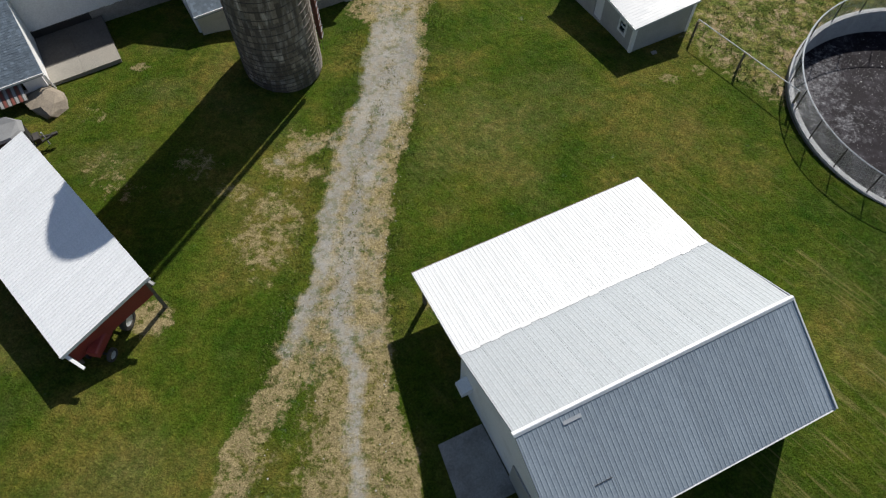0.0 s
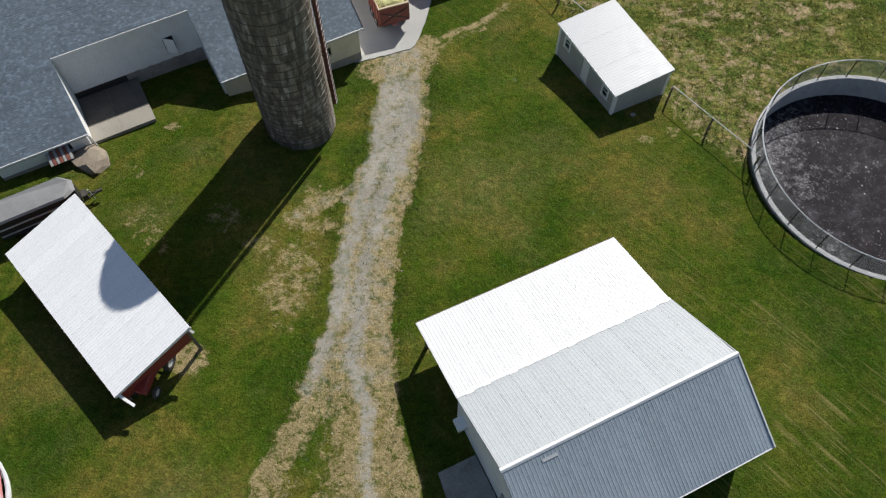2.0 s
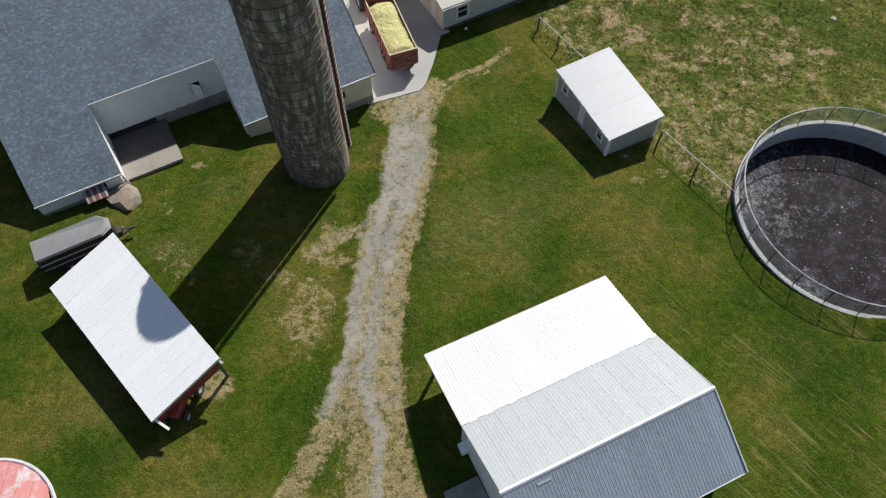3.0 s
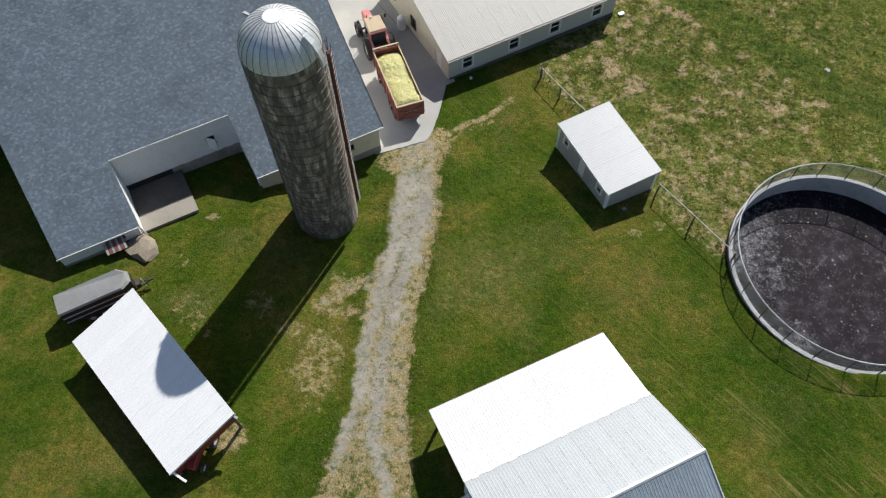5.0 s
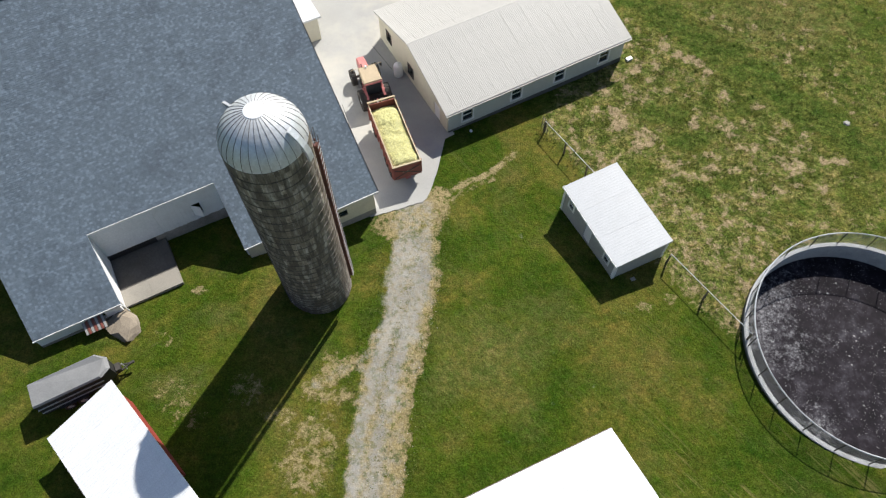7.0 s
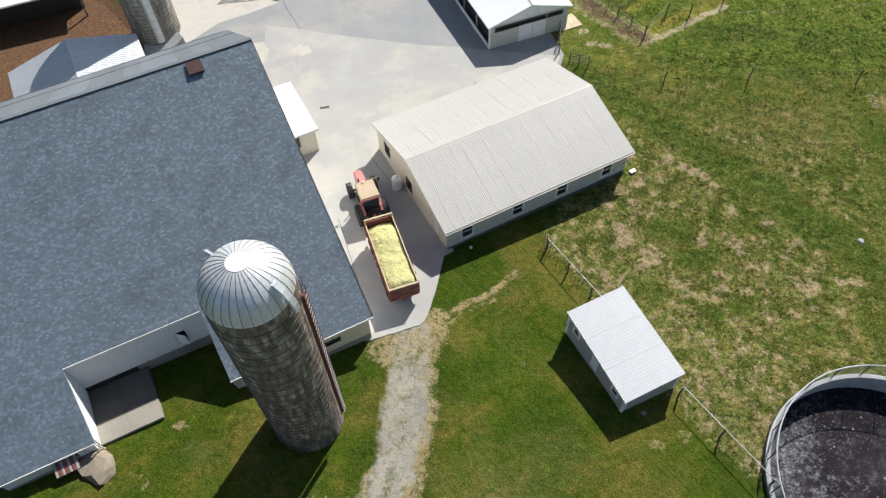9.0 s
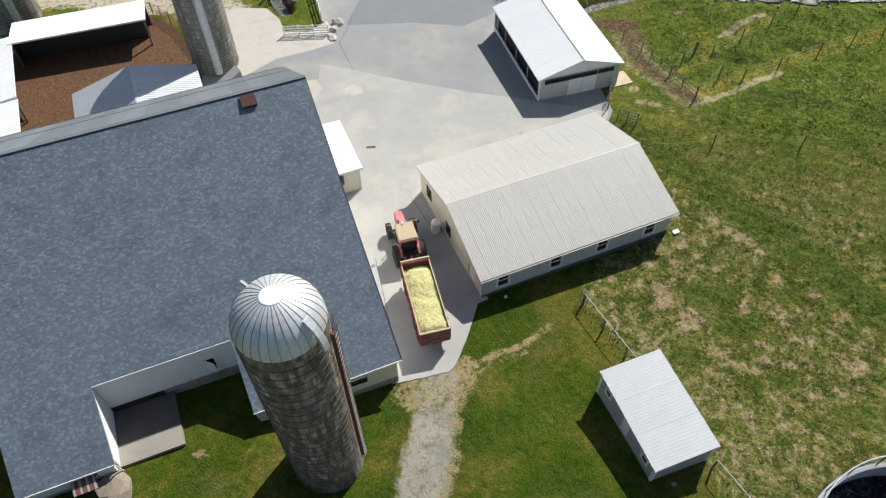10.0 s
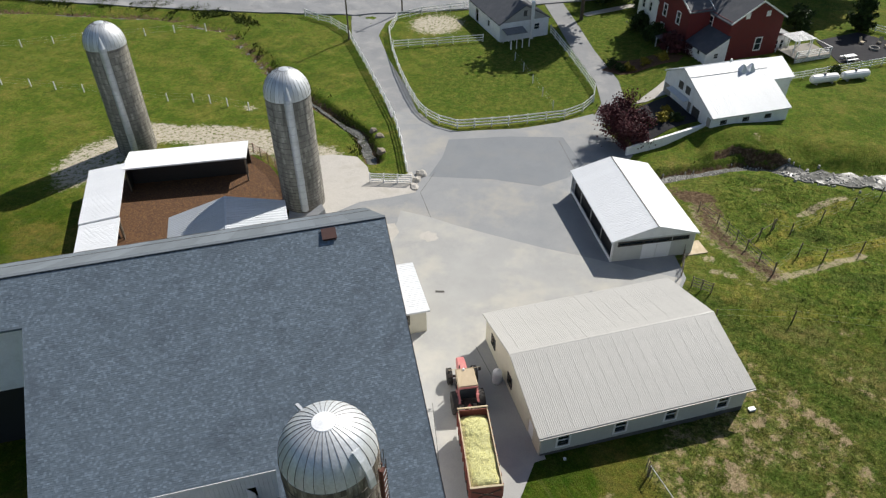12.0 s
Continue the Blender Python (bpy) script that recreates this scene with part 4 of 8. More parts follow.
# ---- barn ----
BZ = -1.4                       # base of the barn's walls
barn = thing("barn", pose(-5.95, 35.62, BZ, 0, 0, 28.8), "large white barn with a blue-grey shingle roof and a notched yard", "barn")
SL = 0.618                      # rise per metre of the south slope
E0 = 2.36 - BZ                  # eave height above the base


def rz(y):
    return E0 + SL * y


RY, X0, X1, NX0, NX1, NY = 17.3, -23.5, 0.45, -17.93, -9.45, 4.12
decks = []
for xa, xb, ya, yb in ((X0, X1, NY, RY), (X0, NX0, -0.05, NY), (NX1, X1, -0.05, NY), (-36.0, X0, 14.2, RY)):
    deck = Build().slab((xa, ya, rz(ya)), (xb, ya, rz(ya)), (xb, yb, rz(yb)), (xa, yb, rz(yb)), 0.16)
    decks.append(part("roof", deck, "shingle", barn, "blue-grey shingle roof slope"))
south_roof = decks[0]
ang = math.atan(SL)
TAB, EXPO = 0.17, 0.135
tab_rows = []
rng = random.Random(5)
course_run = EXPO * math.cos(ang)
k = 0
y = -0.05
while y < RY - 0.05:
    spans = [(X0, X1)] if y >= NY else [(X0, NX0), (NX1, X1)]
    if y >= 14.2:
        spans = [(-36.0, X1)]
    for xa, xb in spans:
        x = xa - rng.random() * TAB * 0.9
        while x < xb - 0.03:
            w = TAB * rng.uniform(0.8, 1.25)
            a, c = max(xa, x), min(xb, x + w)
            if c - a > 0.04:
                tab_rows.append((a + 0.003, c - 0.003, y, rng.uniform(0.006, 0.017)))
            x += w
    y += course_run
    k += 1
tab_meshes = {}
near_tabs = [t for t in tab_rows if t[0] > -4.2 and t[2] < 5.0][:290]
far_tabs = [t for t in tab_rows if not (t[0] > -4.2 and t[2] < 5.0)] + [t for t in tab_rows if t[0] > -4.2 and t[2] < 5.0][290:]


def tab_verts(a, c, y, h):
    y1 = y + course_run + 0.012
    return [(a, y, rz(y) + 0.002), (c, y, rz(y) + 0.002), (c, y, rz(y) + h), (a, y, rz(y) + h), (c, y1, rz(y1) + 0.003), (a, y1, rz(y1) + 0.003)]


tv, tf = [], []
for t in far_tabs:
    n = len(tv)
    tv += tab_verts(*t)
    tf += [(n, n + 1, n + 2, n + 3), (n + 3, n + 2, n + 4, n + 5)]
me = bpy.data.meshes.new("shingles")
me.from_pydata(tv, [], tf)
me.materials.append(M["shingle"])
tagged(new("shingles", me), kind="stuff").parent = south_roof
for a, c, y, h in near_tabs:
    key = round(c - a, 2)
    if key not in tab_meshes:
        bd = Build()
        bd.v = [(p[0] - a, p[1] - y, p[2] - rz(y)) for p in tab_verts(a, a + key, y, 0.012)]
        bd.f = [(0, 1, 2, 3), (3, 2, 4, 5)]
        tab_meshes[key] = bd.mesh("shingle", M["shingle"])
    ob = new("shingle", tab_meshes[key])
    ob.parent = south_roof
    ob.location = (a, y, rz(y))
NORTH = 28.3
# the north slope, behind the ridge
nd = Build().slab((-36.0, RY, rz(RY)), (X1, RY, rz(RY)), (X1, NORTH, rz(RY) - SL * (NORTH - RY)), (-36.0, NORTH, rz(RY) - SL * (NORTH - RY)), 0.16)
north_roof = part("roof", nd, "north_metal", barn, "weathered grey sheet roof slope")
roof_panels(north_roof, (X1, NORTH, rz(RY) - SL * (NORTH - RY)), (-36.0, NORTH, rz(RY) - SL * (NORTH - RY)), (X1, RY + 0.05, rz(RY) - SL * 0.05), "north_metal", 1.2, 1, 0.004)
cap = Build().box(-36.0, X1 + 0.02, RY - 0.13, RY + 0.13, rz(RY) - 0.06, rz(RY) + 0.016)
part("ridge_cap", cap, "north_metal", barn)
part("edge_strip", Build().slab((-36.0, NORTH - 0.3, rz(RY) - SL * (NORTH - 0.3 - RY) + 0.055), (X1 - 0.3, NORTH - 0.3, rz(RY) - SL * (NORTH - 0.3 - RY) + 0.055), (X1 - 0.3, NORTH + 0.02, rz(RY) - SL * (NORTH + 0.02 - RY) + 0.055), (-36.0, NORTH + 0.02, rz(RY) - SL * (NORTH + 0.02 - RY) + 0.055), 0.03), "dark_steel", barn)
part("ridge_flashing", Build().box(-36.0, X1 + 0.02, RY - 0.155, RY - 0.13, rz(RY) - 0.12, rz(RY) - 0.05), "dark_steel", barn)
part("lap_strip", Build().slab((-36.0, RY + 7.0, rz(RY) - SL * 7.0 + 0.055), (X1, RY + 7.0, rz(RY) - SL * 7.0 + 0.055), (X1, RY + 7.22, rz(RY) - SL * 7.22 + 0.055), (-36.0, RY + 7.22, rz(RY) - SL * 7.22 + 0.055), 0.03), "dark_steel", barn)
trim = Build()
trim.box(X0 - 0.02, NX0 + 0.02, -0.09, -0.05, E0 - 0.12, E0 + 0.0)
part("fascia", trim, "white_trim", barn)
part("fascia", Build().box(NX1 - 0.02, X1 + 0.02, -0.09, -0.05, E0 - 0.12, E0), "white_trim", barn)
part("fascia", Build().box(NX0, NX1, NY - 0.04, NY - 0.005, rz(NY) - 0.2, rz(NY) - 0.01), "white_trim", barn)
rake = Build()
rake.hexa([(X1, -0.05, E0 - 0.2), (X1 + 0.04, -0.05, E0 - 0.2), (X1 + 0.04, RY, rz(RY) - 0.2), (X1, RY, rz(RY) - 0.2)],
          [(X1, -0.05, E0 + 0.015), (X1 + 0.04, -0.05, E0 + 0.015), (X1 + 0.04, RY, rz(RY) + 0.015), (X1, RY, rz(RY) + 0.015)])
part("rake_board", rake, "dark_steel", barn)
part("downspout", Build().tube((NX0 + 0.02, -0.1, E0 - 0.1), (NX0 + 0.1, 0.1, 2.2), 0.05), "white_trim", barn)
# walls
part_low = 3.0                  # top of the masonry foot
wall(barn, (X0 + 0.1, 0.10), (NX0 - 0.15, 0.10), part_low - 0.2, E0 - 0.06, "white_paint", [(3.0, 4.3, part_low - 0.1, 3.6)])
wall(barn, (X0 + 0.1, 0.10), (NX0 - 0.15, 0.10), 0, part_low - 0.2, "foundation", name="foundation")
wall(barn, (NX1 + 0.15, 0.12), (0.1, 0.12), 1.7, E0 - 0.06, "cream_paint", [(5.9, 7.3, 2.5, 3.15)])
wall(barn, (NX1 + 0.15, 0.12), (0.1, 0.12), 0, 1.7, "foundation", name="foundation")
window(barn, (NX1 + 0.15, 0.12), (0.1, 0.12), 5.9, 7.3, 2.5, 3.15, "cream_paint", 0)
gable(barn, "x", NX0 - 0.12, (0.35, NY + 0.4, NY + 0.4, 0.35), (0, 0, rz(NY + 0.4) - 0.17, rz(0.35) - 0.17), "white_paint")
gable(barn, "x", NX1 + 0.12, (0.35, NY + 0.4, NY + 0.4, 0.35), (0, 0, rz(NY + 0.4) - 0.17, rz(0.35) - 0.17), "white_paint")
wall(barn, (NX0 - 0.1, NY + 0.32), (NX1 + 0.1, NY + 0.32), 3.05, rz(NY) - 0.0, "white_paint", [(6.45, 7.15, 3.5, 4.7)])
wall(barn, (NX0 - 0.1, NY + 0.34), (NX1 + 0.1, NY + 0.34), 0, 3.05, "foundation", name="foundation", thick=0.3)
# black wall added behind the openings so the inside reads as shade
wall(barn, (NX0 - 0.1, NY + 2.5), (NX1 + 0.1, NY + 2.5), 0, 5.0, "black", name="shade_backing")
xb, k = -13.9, 0
while xb < NX1 - 0.05:
    xe = min(xb + 0.27, NX1 + 0.02)
    top = rz(NY) - 0.21
    for lo, hi in (((3.02, 3.48), (4.72, top)) if -11.62 < (xb + xe) / 2 < -10.85 else ((3.02, top),)):
        part("wall_board", Build().box(xb + 0.006, xe - 0.006, NY + 0.195 - 0.008 * (k % 3), NY + 0.228, lo, hi), "white_paint", barn)
    xb, k = xe, k + 1
part("wall_sheet", Build().box(-17.85, -13.93, NY + 0.185, NY + 0.228, 3.04, rz(NY) - 0.21), "bright_metal", barn, "smooth pale sheet panel")
hatch = Build().hexa([(-11.55, NY + 0.2, 3.55), (-11.0, NY - 0.25, 3.55), (-10.97, NY - 0.22, 3.55), (-11.52, NY + 0.23, 3.55)],
                     [(-11.55, NY + 0.2, 4.7), (-11.0, NY - 0.25, 4.7), (-10.97, NY - 0.22, 4.7), (-11.52, NY + 0.23, 4.7)])
part("hatch_door", hatch, "white_paint", barn, "white wooden hatch door standing ajar")
gable(barn, "x", 0.1, (0.35, 27.2, 27.2, RY, 0.35), (0, 0, rz(RY) - SL * (27.2 - RY) - 0.18, rz(RY) - 0.18, rz(0.35) - 0.18), "white_paint")
gable(barn, "x", X0 + 0.3, (0.35, 14.4, 14.4, 0.35), (0, 0, rz(14.4) - 0.18, rz(0.35) - 0.18), "white_paint")
wall(barn, (-36, 14.5), (X0 + 0.3, 14.5), 7.2, rz(14.3), "white_paint")
# black face below stands in for the shadow under the west section
wall(barn, (-36, 14.7), (X0 + 0.3, 14.7), 0, 7.2, "black", name="shade_backing")
gable(barn, "x", -35.8, (14.5, 27.2, 27.2, RY, 14.5), (0, 0, rz(RY) - SL * (27.2 - RY) - 0.18, rz(RY) - 0.18, rz(14.5) - 0.18), "white_paint")
wall(barn, (-36, 27.2), (0.1, 27.2), 0, rz(RY) - SL * (27.2 - RY) - 0.1, "white_paint")
# awning of boards over the hatch in the west wing
aw = part("awning", Build().slab((-20.6, -0.75, 3.05), (-19.2, -0.75, 3.05), (-19.2, 0.25, 3.5), (-20.6, 0.25, 3.5), 0.04), "post_wood", barn, "slatted rusty awning")
for i in range(7):
    xs = -20.6 + 0.2 * i
    part("slat", Build().slab((xs + 0.02, -0.78, 3.07), (xs + 0.16, -0.78, 3.07), (xs + 0.16, 0.25, 3.53), (xs + 0.02, 0.25, 3.53), 0.02), "rust_red" if i % 2 else "grey_siding", aw)
# roof vent of brown boards by the ridge
vent = part("roof_vent", Build().hexa([(-4.1, 16.3, rz(16.3) - 0.1), (-3.2, 16.3, rz(16.3) - 0.1), (-3.2, 17.0, rz(17.0) - 0.1), (-4.1, 17.0, rz(17.0) - 0.1)],
                                      [(-4.1, 16.3, rz(16.3) + 0.20), (-3.2, 16.3, rz(16.3) + 0.20), (-3.2, 17.0, rz(17.0) + 0.10), (-4.1, 17.0, rz(17.0) + 0.10)]), "vent_brown", barn, "dark red-brown box vent")
part("cover", Build().slab((-4.16, 16.24, rz(16.24) + 0.25), (-3.14, 16.24, rz(16.24) + 0.25), (-3.14, 17.02, rz(17.02) + 0.13), (-4.16, 17.02, rz(17.02) + 0.13), 0.04), "vent_brown", vent)

# annexe with a white roof on the barn's east side
annexe = thing("annexe", pose(-5.95, 35.62, -1.4, 0, 0, 28.8), "small cream annexe with a flat white roof beside the barn", "shed")
wall(annexe, (0.3, 19.2), (3.6, 19.2), 0, 2.75, "cream_paint", [(1.2, 1.8, 1.5, 2.3)])
window(annexe, (0.3, 19.2), (3.6, 19.2), 1.2, 1.8, 1.5, 2.3, "dark_steel", 1)
wall(annexe, (3.6, 19.1), (3.6, 25.2), 0, 2.75, "cream_paint")
wall(annexe, (0.3, 25.2), (3.6, 25.2), 0, 2.75, "cream_paint")
ar = part("roof", Build().slab((0.2, 18.85, 2.92), (3.95, 18.85, 2.84), (3.95, 25.4, 2.84), (0.2, 25.4, 2.92), 0.14), "white_metal", annexe)
roof_panels(ar, (3.95, 18.85, 2.845), (3.95, 25.4, 2.845), (0.2, 18.85, 2.925), "white_metal", 0.91, 4, 0.02)

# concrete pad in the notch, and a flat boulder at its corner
# pad split at the shadow edge: pale front, rear darkened for stains and shade
for name, y0, y1, z0, z1, skin, words in (("barn_apron", 0.3, 1.62, 2.57, 2.59, "apron", "pale concrete apron in front of the barn notch"), ("barn_pad", 1.63, 4.2, 2.59, 2.63, "pad_shaded", "concrete pad in the barn notch, dark with stains and painted shade")):
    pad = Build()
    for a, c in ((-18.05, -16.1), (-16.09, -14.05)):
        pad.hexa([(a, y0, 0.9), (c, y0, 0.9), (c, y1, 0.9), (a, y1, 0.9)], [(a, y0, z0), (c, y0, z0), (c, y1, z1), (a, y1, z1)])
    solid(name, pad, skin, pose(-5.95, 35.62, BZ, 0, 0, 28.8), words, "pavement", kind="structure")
# flat black sheet added in place of the dark low opening
part("opening_sheet", Build().box(-18.0, -14.6, NY + 0.12, NY + 0.165, 2.5, 3.04), "black", barn, "black sheet standing in for a dark low opening at the wall foot")


def boulder(name, x, y, sx, sy, sz, seed, label, material="stone"):
    r = random.Random(seed)
    bm = bmesh.new()
    bmesh.ops.create_icosphere(bm, subdivisions=2, radius=1)
    for v in bm.verts:
        n = noise.noise(v.co * 1.6 + Vector((seed, 0, 0))) * 0.5
        v.co *= 1 + n
        v.co.x, v.co.y, v.co.z = v.co.x * sx, v.co.y * sy, max(-0.3, min(0.85, v.co.z)) * sz
    me = bpy.data.meshes.new(name)
    bm.to_mesh(me)
    bm.free()
    me.materials.append(M[material])
    ob = new(name, me)
    ob.matrix_world = at(x, y, r.uniform(0, 180))
    return tagged(ob, label, "rock")


boulder("boulder", -21.62, 25.85, 1.12, 1.28, 0.6, 3, "large flat pale boulder beside the barn wall")


# ---- silos ----
def silo(x, y, base, rim, radius, gores, chute_az, label, front=False):
    ob = thing("silo", pose(x, y, base), label, "silo", "silos")
    H = rim - base
    core = Build().lathe([(radius - 0.05, 0), (radius - 0.05, H)], 48)
    part("wall", core, "foundation", ob, "dark mortar behind concrete staves", smooth=True)
    n = round(2 * math.pi * radius / 0.27)
    rows = round(H / 0.76)
    dh, da = H / rows, 2 * math.pi / n
    r = random.Random(int(x * 10))

    def stave(bd, a, z0, h, o):
        g, rr = 0.006 / radius, radius + o
        ring = [(rr * math.cos(a + g), rr * math.sin(a + g)), (rr * math.cos(a + da - g), rr * math.sin(a + da - g))]
        inner = [((radius - 0.05) * math.cos(a + da - g), (radius - 0.05) * math.sin(a + da - g)), ((radius - 0.05) * math.cos(a + g), (radius - 0.05) * math.sin(a + g))]
        bd.hexa([(*p, z0 + 0.008) for p in ring + inner], [(*p, z0 + h - 0.008) for p in ring + inner])

    single = Build()
    stave(single, 0, 0, dh, 0.0)
    me1 = single.mesh("stave", M["stave"])
    rest = Build()
    for k in range(rows):
        for i in range(n):
            z0 = k * dh + (dh / 2 if i % 2 and k < rows - 1 else 0)
            a = i * da
            facing = math.cos(a - math.radians(-75)) > 0.2
            if front and facing and k >= rows - 15 and k < rows - 1 and (z0 > 0):
                st = new("stave", me1)
                st.parent = ob
                st.matrix_local = pose(0, 0, z0, 0, 0, math.degrees(a)) @ Matrix.Scale(1 + r.uniform(-0.002, 0.003), 4)
            else:
                stave(rest, a, z0 if k or not i % 2 else 0, dh, r.uniform(-0.006, 0.008))
    part("stave_wall", rest, "stave" if front else "stave_pale", ob, kind="stuff")
    z, gap = 0.25, 0.26
    while z < H - 0.1:
        hoop = Build().lathe([(radius + 0.005, z - 0.017), (radius + 0.030, z - 0.012), (radius + 0.030, z + 0.012), (radius + 0.005, z + 0.017)], 40)
        part("hoop", hoop, "hoop", ob)
        z += gap
        gap = min(0.74, gap + 0.022)
    # dome of sheet gores
    R = radius - 0.02 if front else radius + 0.06
    prof = [(R * math.cos(t), H + R * (0.93 if front else 1.08) * math.sin(t)) for t in np.linspace(0, math.radians(76), 9)]
    gd = 2 * math.pi / gores
    gore = Build().lathe([(R + 0.0, H - 0.12)] + prof, 3, 0, gd)
    seam = Build()
    for (ra, za), (rb, zb) in zip(prof, prof[1:]):
        seam.beam((ra + 0.005, 0, za), (rb, 0, zb + 0.005), 0.014, 0.03)
    gm = gore.mesh("dome_panel", M["galvanised"])
    gm.shade_smooth()
    sm = seam.mesh("seam", M["hoop"])
    for i in range(gores):
        g = new("dome_panel", gm)
        g.parent = ob
        g.matrix_local = pose(0, 0, 0, 0, 0, math.degrees(gd) * i)
        new("seam", sm).parent = g
    rt, zt = prof[-1]
    capb = Build().lathe([(0.53, zt - 0.10), (0.525, zt + 0.01), (0.50, zt + 0.03), (0.06, zt + 0.10), (0.001, zt + 0.105)], 28)
    part("dome_cap", capb, "bright_metal" if front else "pale_zinc", ob, "pale round cap")
    # chute down the side
    c, s = math.cos(chute_az), math.sin(chute_az)

    def loc(o, side, z):
        return ((radius + o) * c - side * s, (radius + o) * s + side * c, z)

    if front:
        ch = Build()
        for side in (-0.15, 0.15):
            ch.beam(loc(0.30, side, 2.2), loc(0.30, side, H + 0.1), 0.05, 0.05)
            ch.beam(loc(0.46, side, 2.5), loc(0.46, side, H + 0.1), 0.025, 0.025)
        ch.hexa([loc(0.30, -0.13, 2.5), loc(0.30, 0.13, 2.5), loc(0.48, 0.13, 2.5), loc(0.48, -0.13, 2.5)],
                [loc(0.30, -0.13, H - 0.1), loc(0.30, 0.13, H - 0.1), loc(0.48, 0.13, H - 0.1), loc(0.48, -0.13, H - 0.1)])
        chute = part("chute", ch, "rust_dark", ob, "rusty red-brown ladder chute")
        zz = 2.6
        while zz < H - 0.1:
            rung = Build().tube(loc(0.50, -0.15, zz), loc(0.50, 0.15, zz + 0.1), 0.02, n=6)
            rung.tube(loc(0.10, 0.19, zz), loc(0.50, 0.19, zz + 0.2), 0.013, n=6)
            part("rung", rung, "galvanised", chute)
            zz += 0.42
        pipe = Build().tube(loc(0.42, 0.36, 3.0), loc(0.40, 0.34, H + 0.2), 0.022, n=8)
        part("filler_pipe", pipe, "dark_steel", ob, "dark filler pipe")
        hood = Build()
        ha = math.radians(-23)

        def hp(rad, side, z):
            return (rad * math.cos(ha) - side * math.sin(ha), rad * math.sin(ha) + side * math.cos(ha), z)

        pts = [(2.62, H - 0.35), (2.56, H + 0.15), (2.40, H + 0.62), (2.16, H + 1.05), (1.80, H + 1.45)]
        for (r0, z0), (r1, z1) in zip(pts, pts[1:]):
            hood.hexa([hp(r0, -0.17, z0), hp(r0, 0.17, z0), hp(r0 - 0.14, 0.17, z0 - 0.04), hp(r0 - 0.14, -0.17, z0 - 0.04)],
                      [hp(r1, -0.17, z1), hp(r1, 0.17, z1), hp(r1 - 0.14, 0.17, z1 - 0.06), hp(r1 - 0.14, -0.17, z1 - 0.06)])
        part("filler_hood", hood, "galvanised", ob, "curved sheet hood over the dome edge")
        cage = Build()
        for side in (0.40, 0.66):
            cage.tube(loc(0.12, side, H - 0.9), loc(0.14, side, H + 0.35), 0.016, n=6)
        for zz in (H - 0.9, H - 0.3, H + 0.35):
            cage.tube(loc(0.12, 0.22, zz), loc(0.13, 0.66, zz), 0.016, n=6)
        cage.tube(loc(0.20, 0.52, 1.0), loc(0.14, 0.48, H), 0.011, n=5)
        part("guard_rail", cage, "dark_steel", ob)
        fa, fb = math.radians(146), math.radians(150)
        fin = Build().hexa([(R * 0.84 * math.cos(fa), R * 0.84 * math.sin(fa), H + 0.92), (R * 0.84 * math.cos(fb), R * 0.84 * math.sin(fb), H + 0.92), (R * 0.70 * math.cos(fb), R * 0.70 * math.sin(fb), H + 1.25), (R * 0.70 * math.cos(fa), R * 0.70 * math.sin(fa), H + 1.25)],
                           [(R * 1.02 * math.cos(fa), R * 1.02 * math.sin(fa), H + 1.16), (R * 1.02 * math.cos(fb), R * 1.02 * math.sin(fb), H + 1.16), (R * 0.96 * math.cos(fb), R * 0.96 * math.sin(fb), H + 1.26), (R * 0.96 * math.cos(fa), R * 0.96 * math.sin(fa), H + 1.26)])
        part("dome_hatch", fin, "pale_metal", ob)
    else:
        ch = Build()
        seg = 12
        ring = [loc(0.40 * math.cos(t) - 0.02, 0.40 * math.sin(t), 0) for t in np.linspace(-math.pi / 2, math.pi / 2, seg)]
        ch.hexa([(p[0], p[1], 0.8) for p in ring], [(p[0], p[1], H - 0.1) for p in ring])
        chute = part("chute", ch, "galvanised", ob, "half-round sheet metal chute")
        top = loc(-0.28, 0, 0)
        tip = Build().hexa([(p[0], p[1], H - 0.1) for p in ring], [(p[0], p[1], H + 0.25) for p in ring])
        tip.hexa([(p[0], p[1], H + 0.25) for p in ring], [(p[0] * 0.12 + top[0] * 0.88, p[1] * 0.12 + top[1] * 0.88, H + 1.45) for p in ring])
        part("chute_cap", tip, "pale_zinc", chute, "pointed sheet cap")
        zz = 1.6
        while zz < H:
            rg = [loc(0.422 * math.cos(t) - 0.02, 0.422 * math.sin(t), 0) for t in np.linspace(-math.pi / 2, math.pi / 2, seg)]
            part("band", Build().hexa([(p[0], p[1], zz) for p in rg], [(p[0], p[1], zz + 0.05) for p in rg]), "pale_metal", chute)
            zz += 0.85
    return ob


silo(-9.375, 29.45, gz(-9.4, 29.4) - 0.1, 16.42, 2.19, 30, radians(-7), "tall weathered concrete stave silo with a metal dome and rusty chute", True)
silo(-30.33, 70.65, -2.0, 11.5, 2.25, 30, radians(-64), "grey concrete stave silo with a metal dome beside the feed yard")
silo(-55.15, 77.0, -1.9, 11.7, 2.2, 30, radians(-62), "grey concrete stave silo with a metal dome at the pasture")


# ---- milk house ----
house = thing("farm_building", pose(-0.84, 43.14, -1.5, 0, 0, 29.0), "long cream-sided farm building with a pale ribbed metal roof", "building")
HZ, HL, HW = 1.61 + 1.5, 17.2, 13.0
hr = 3.45 + 1.5
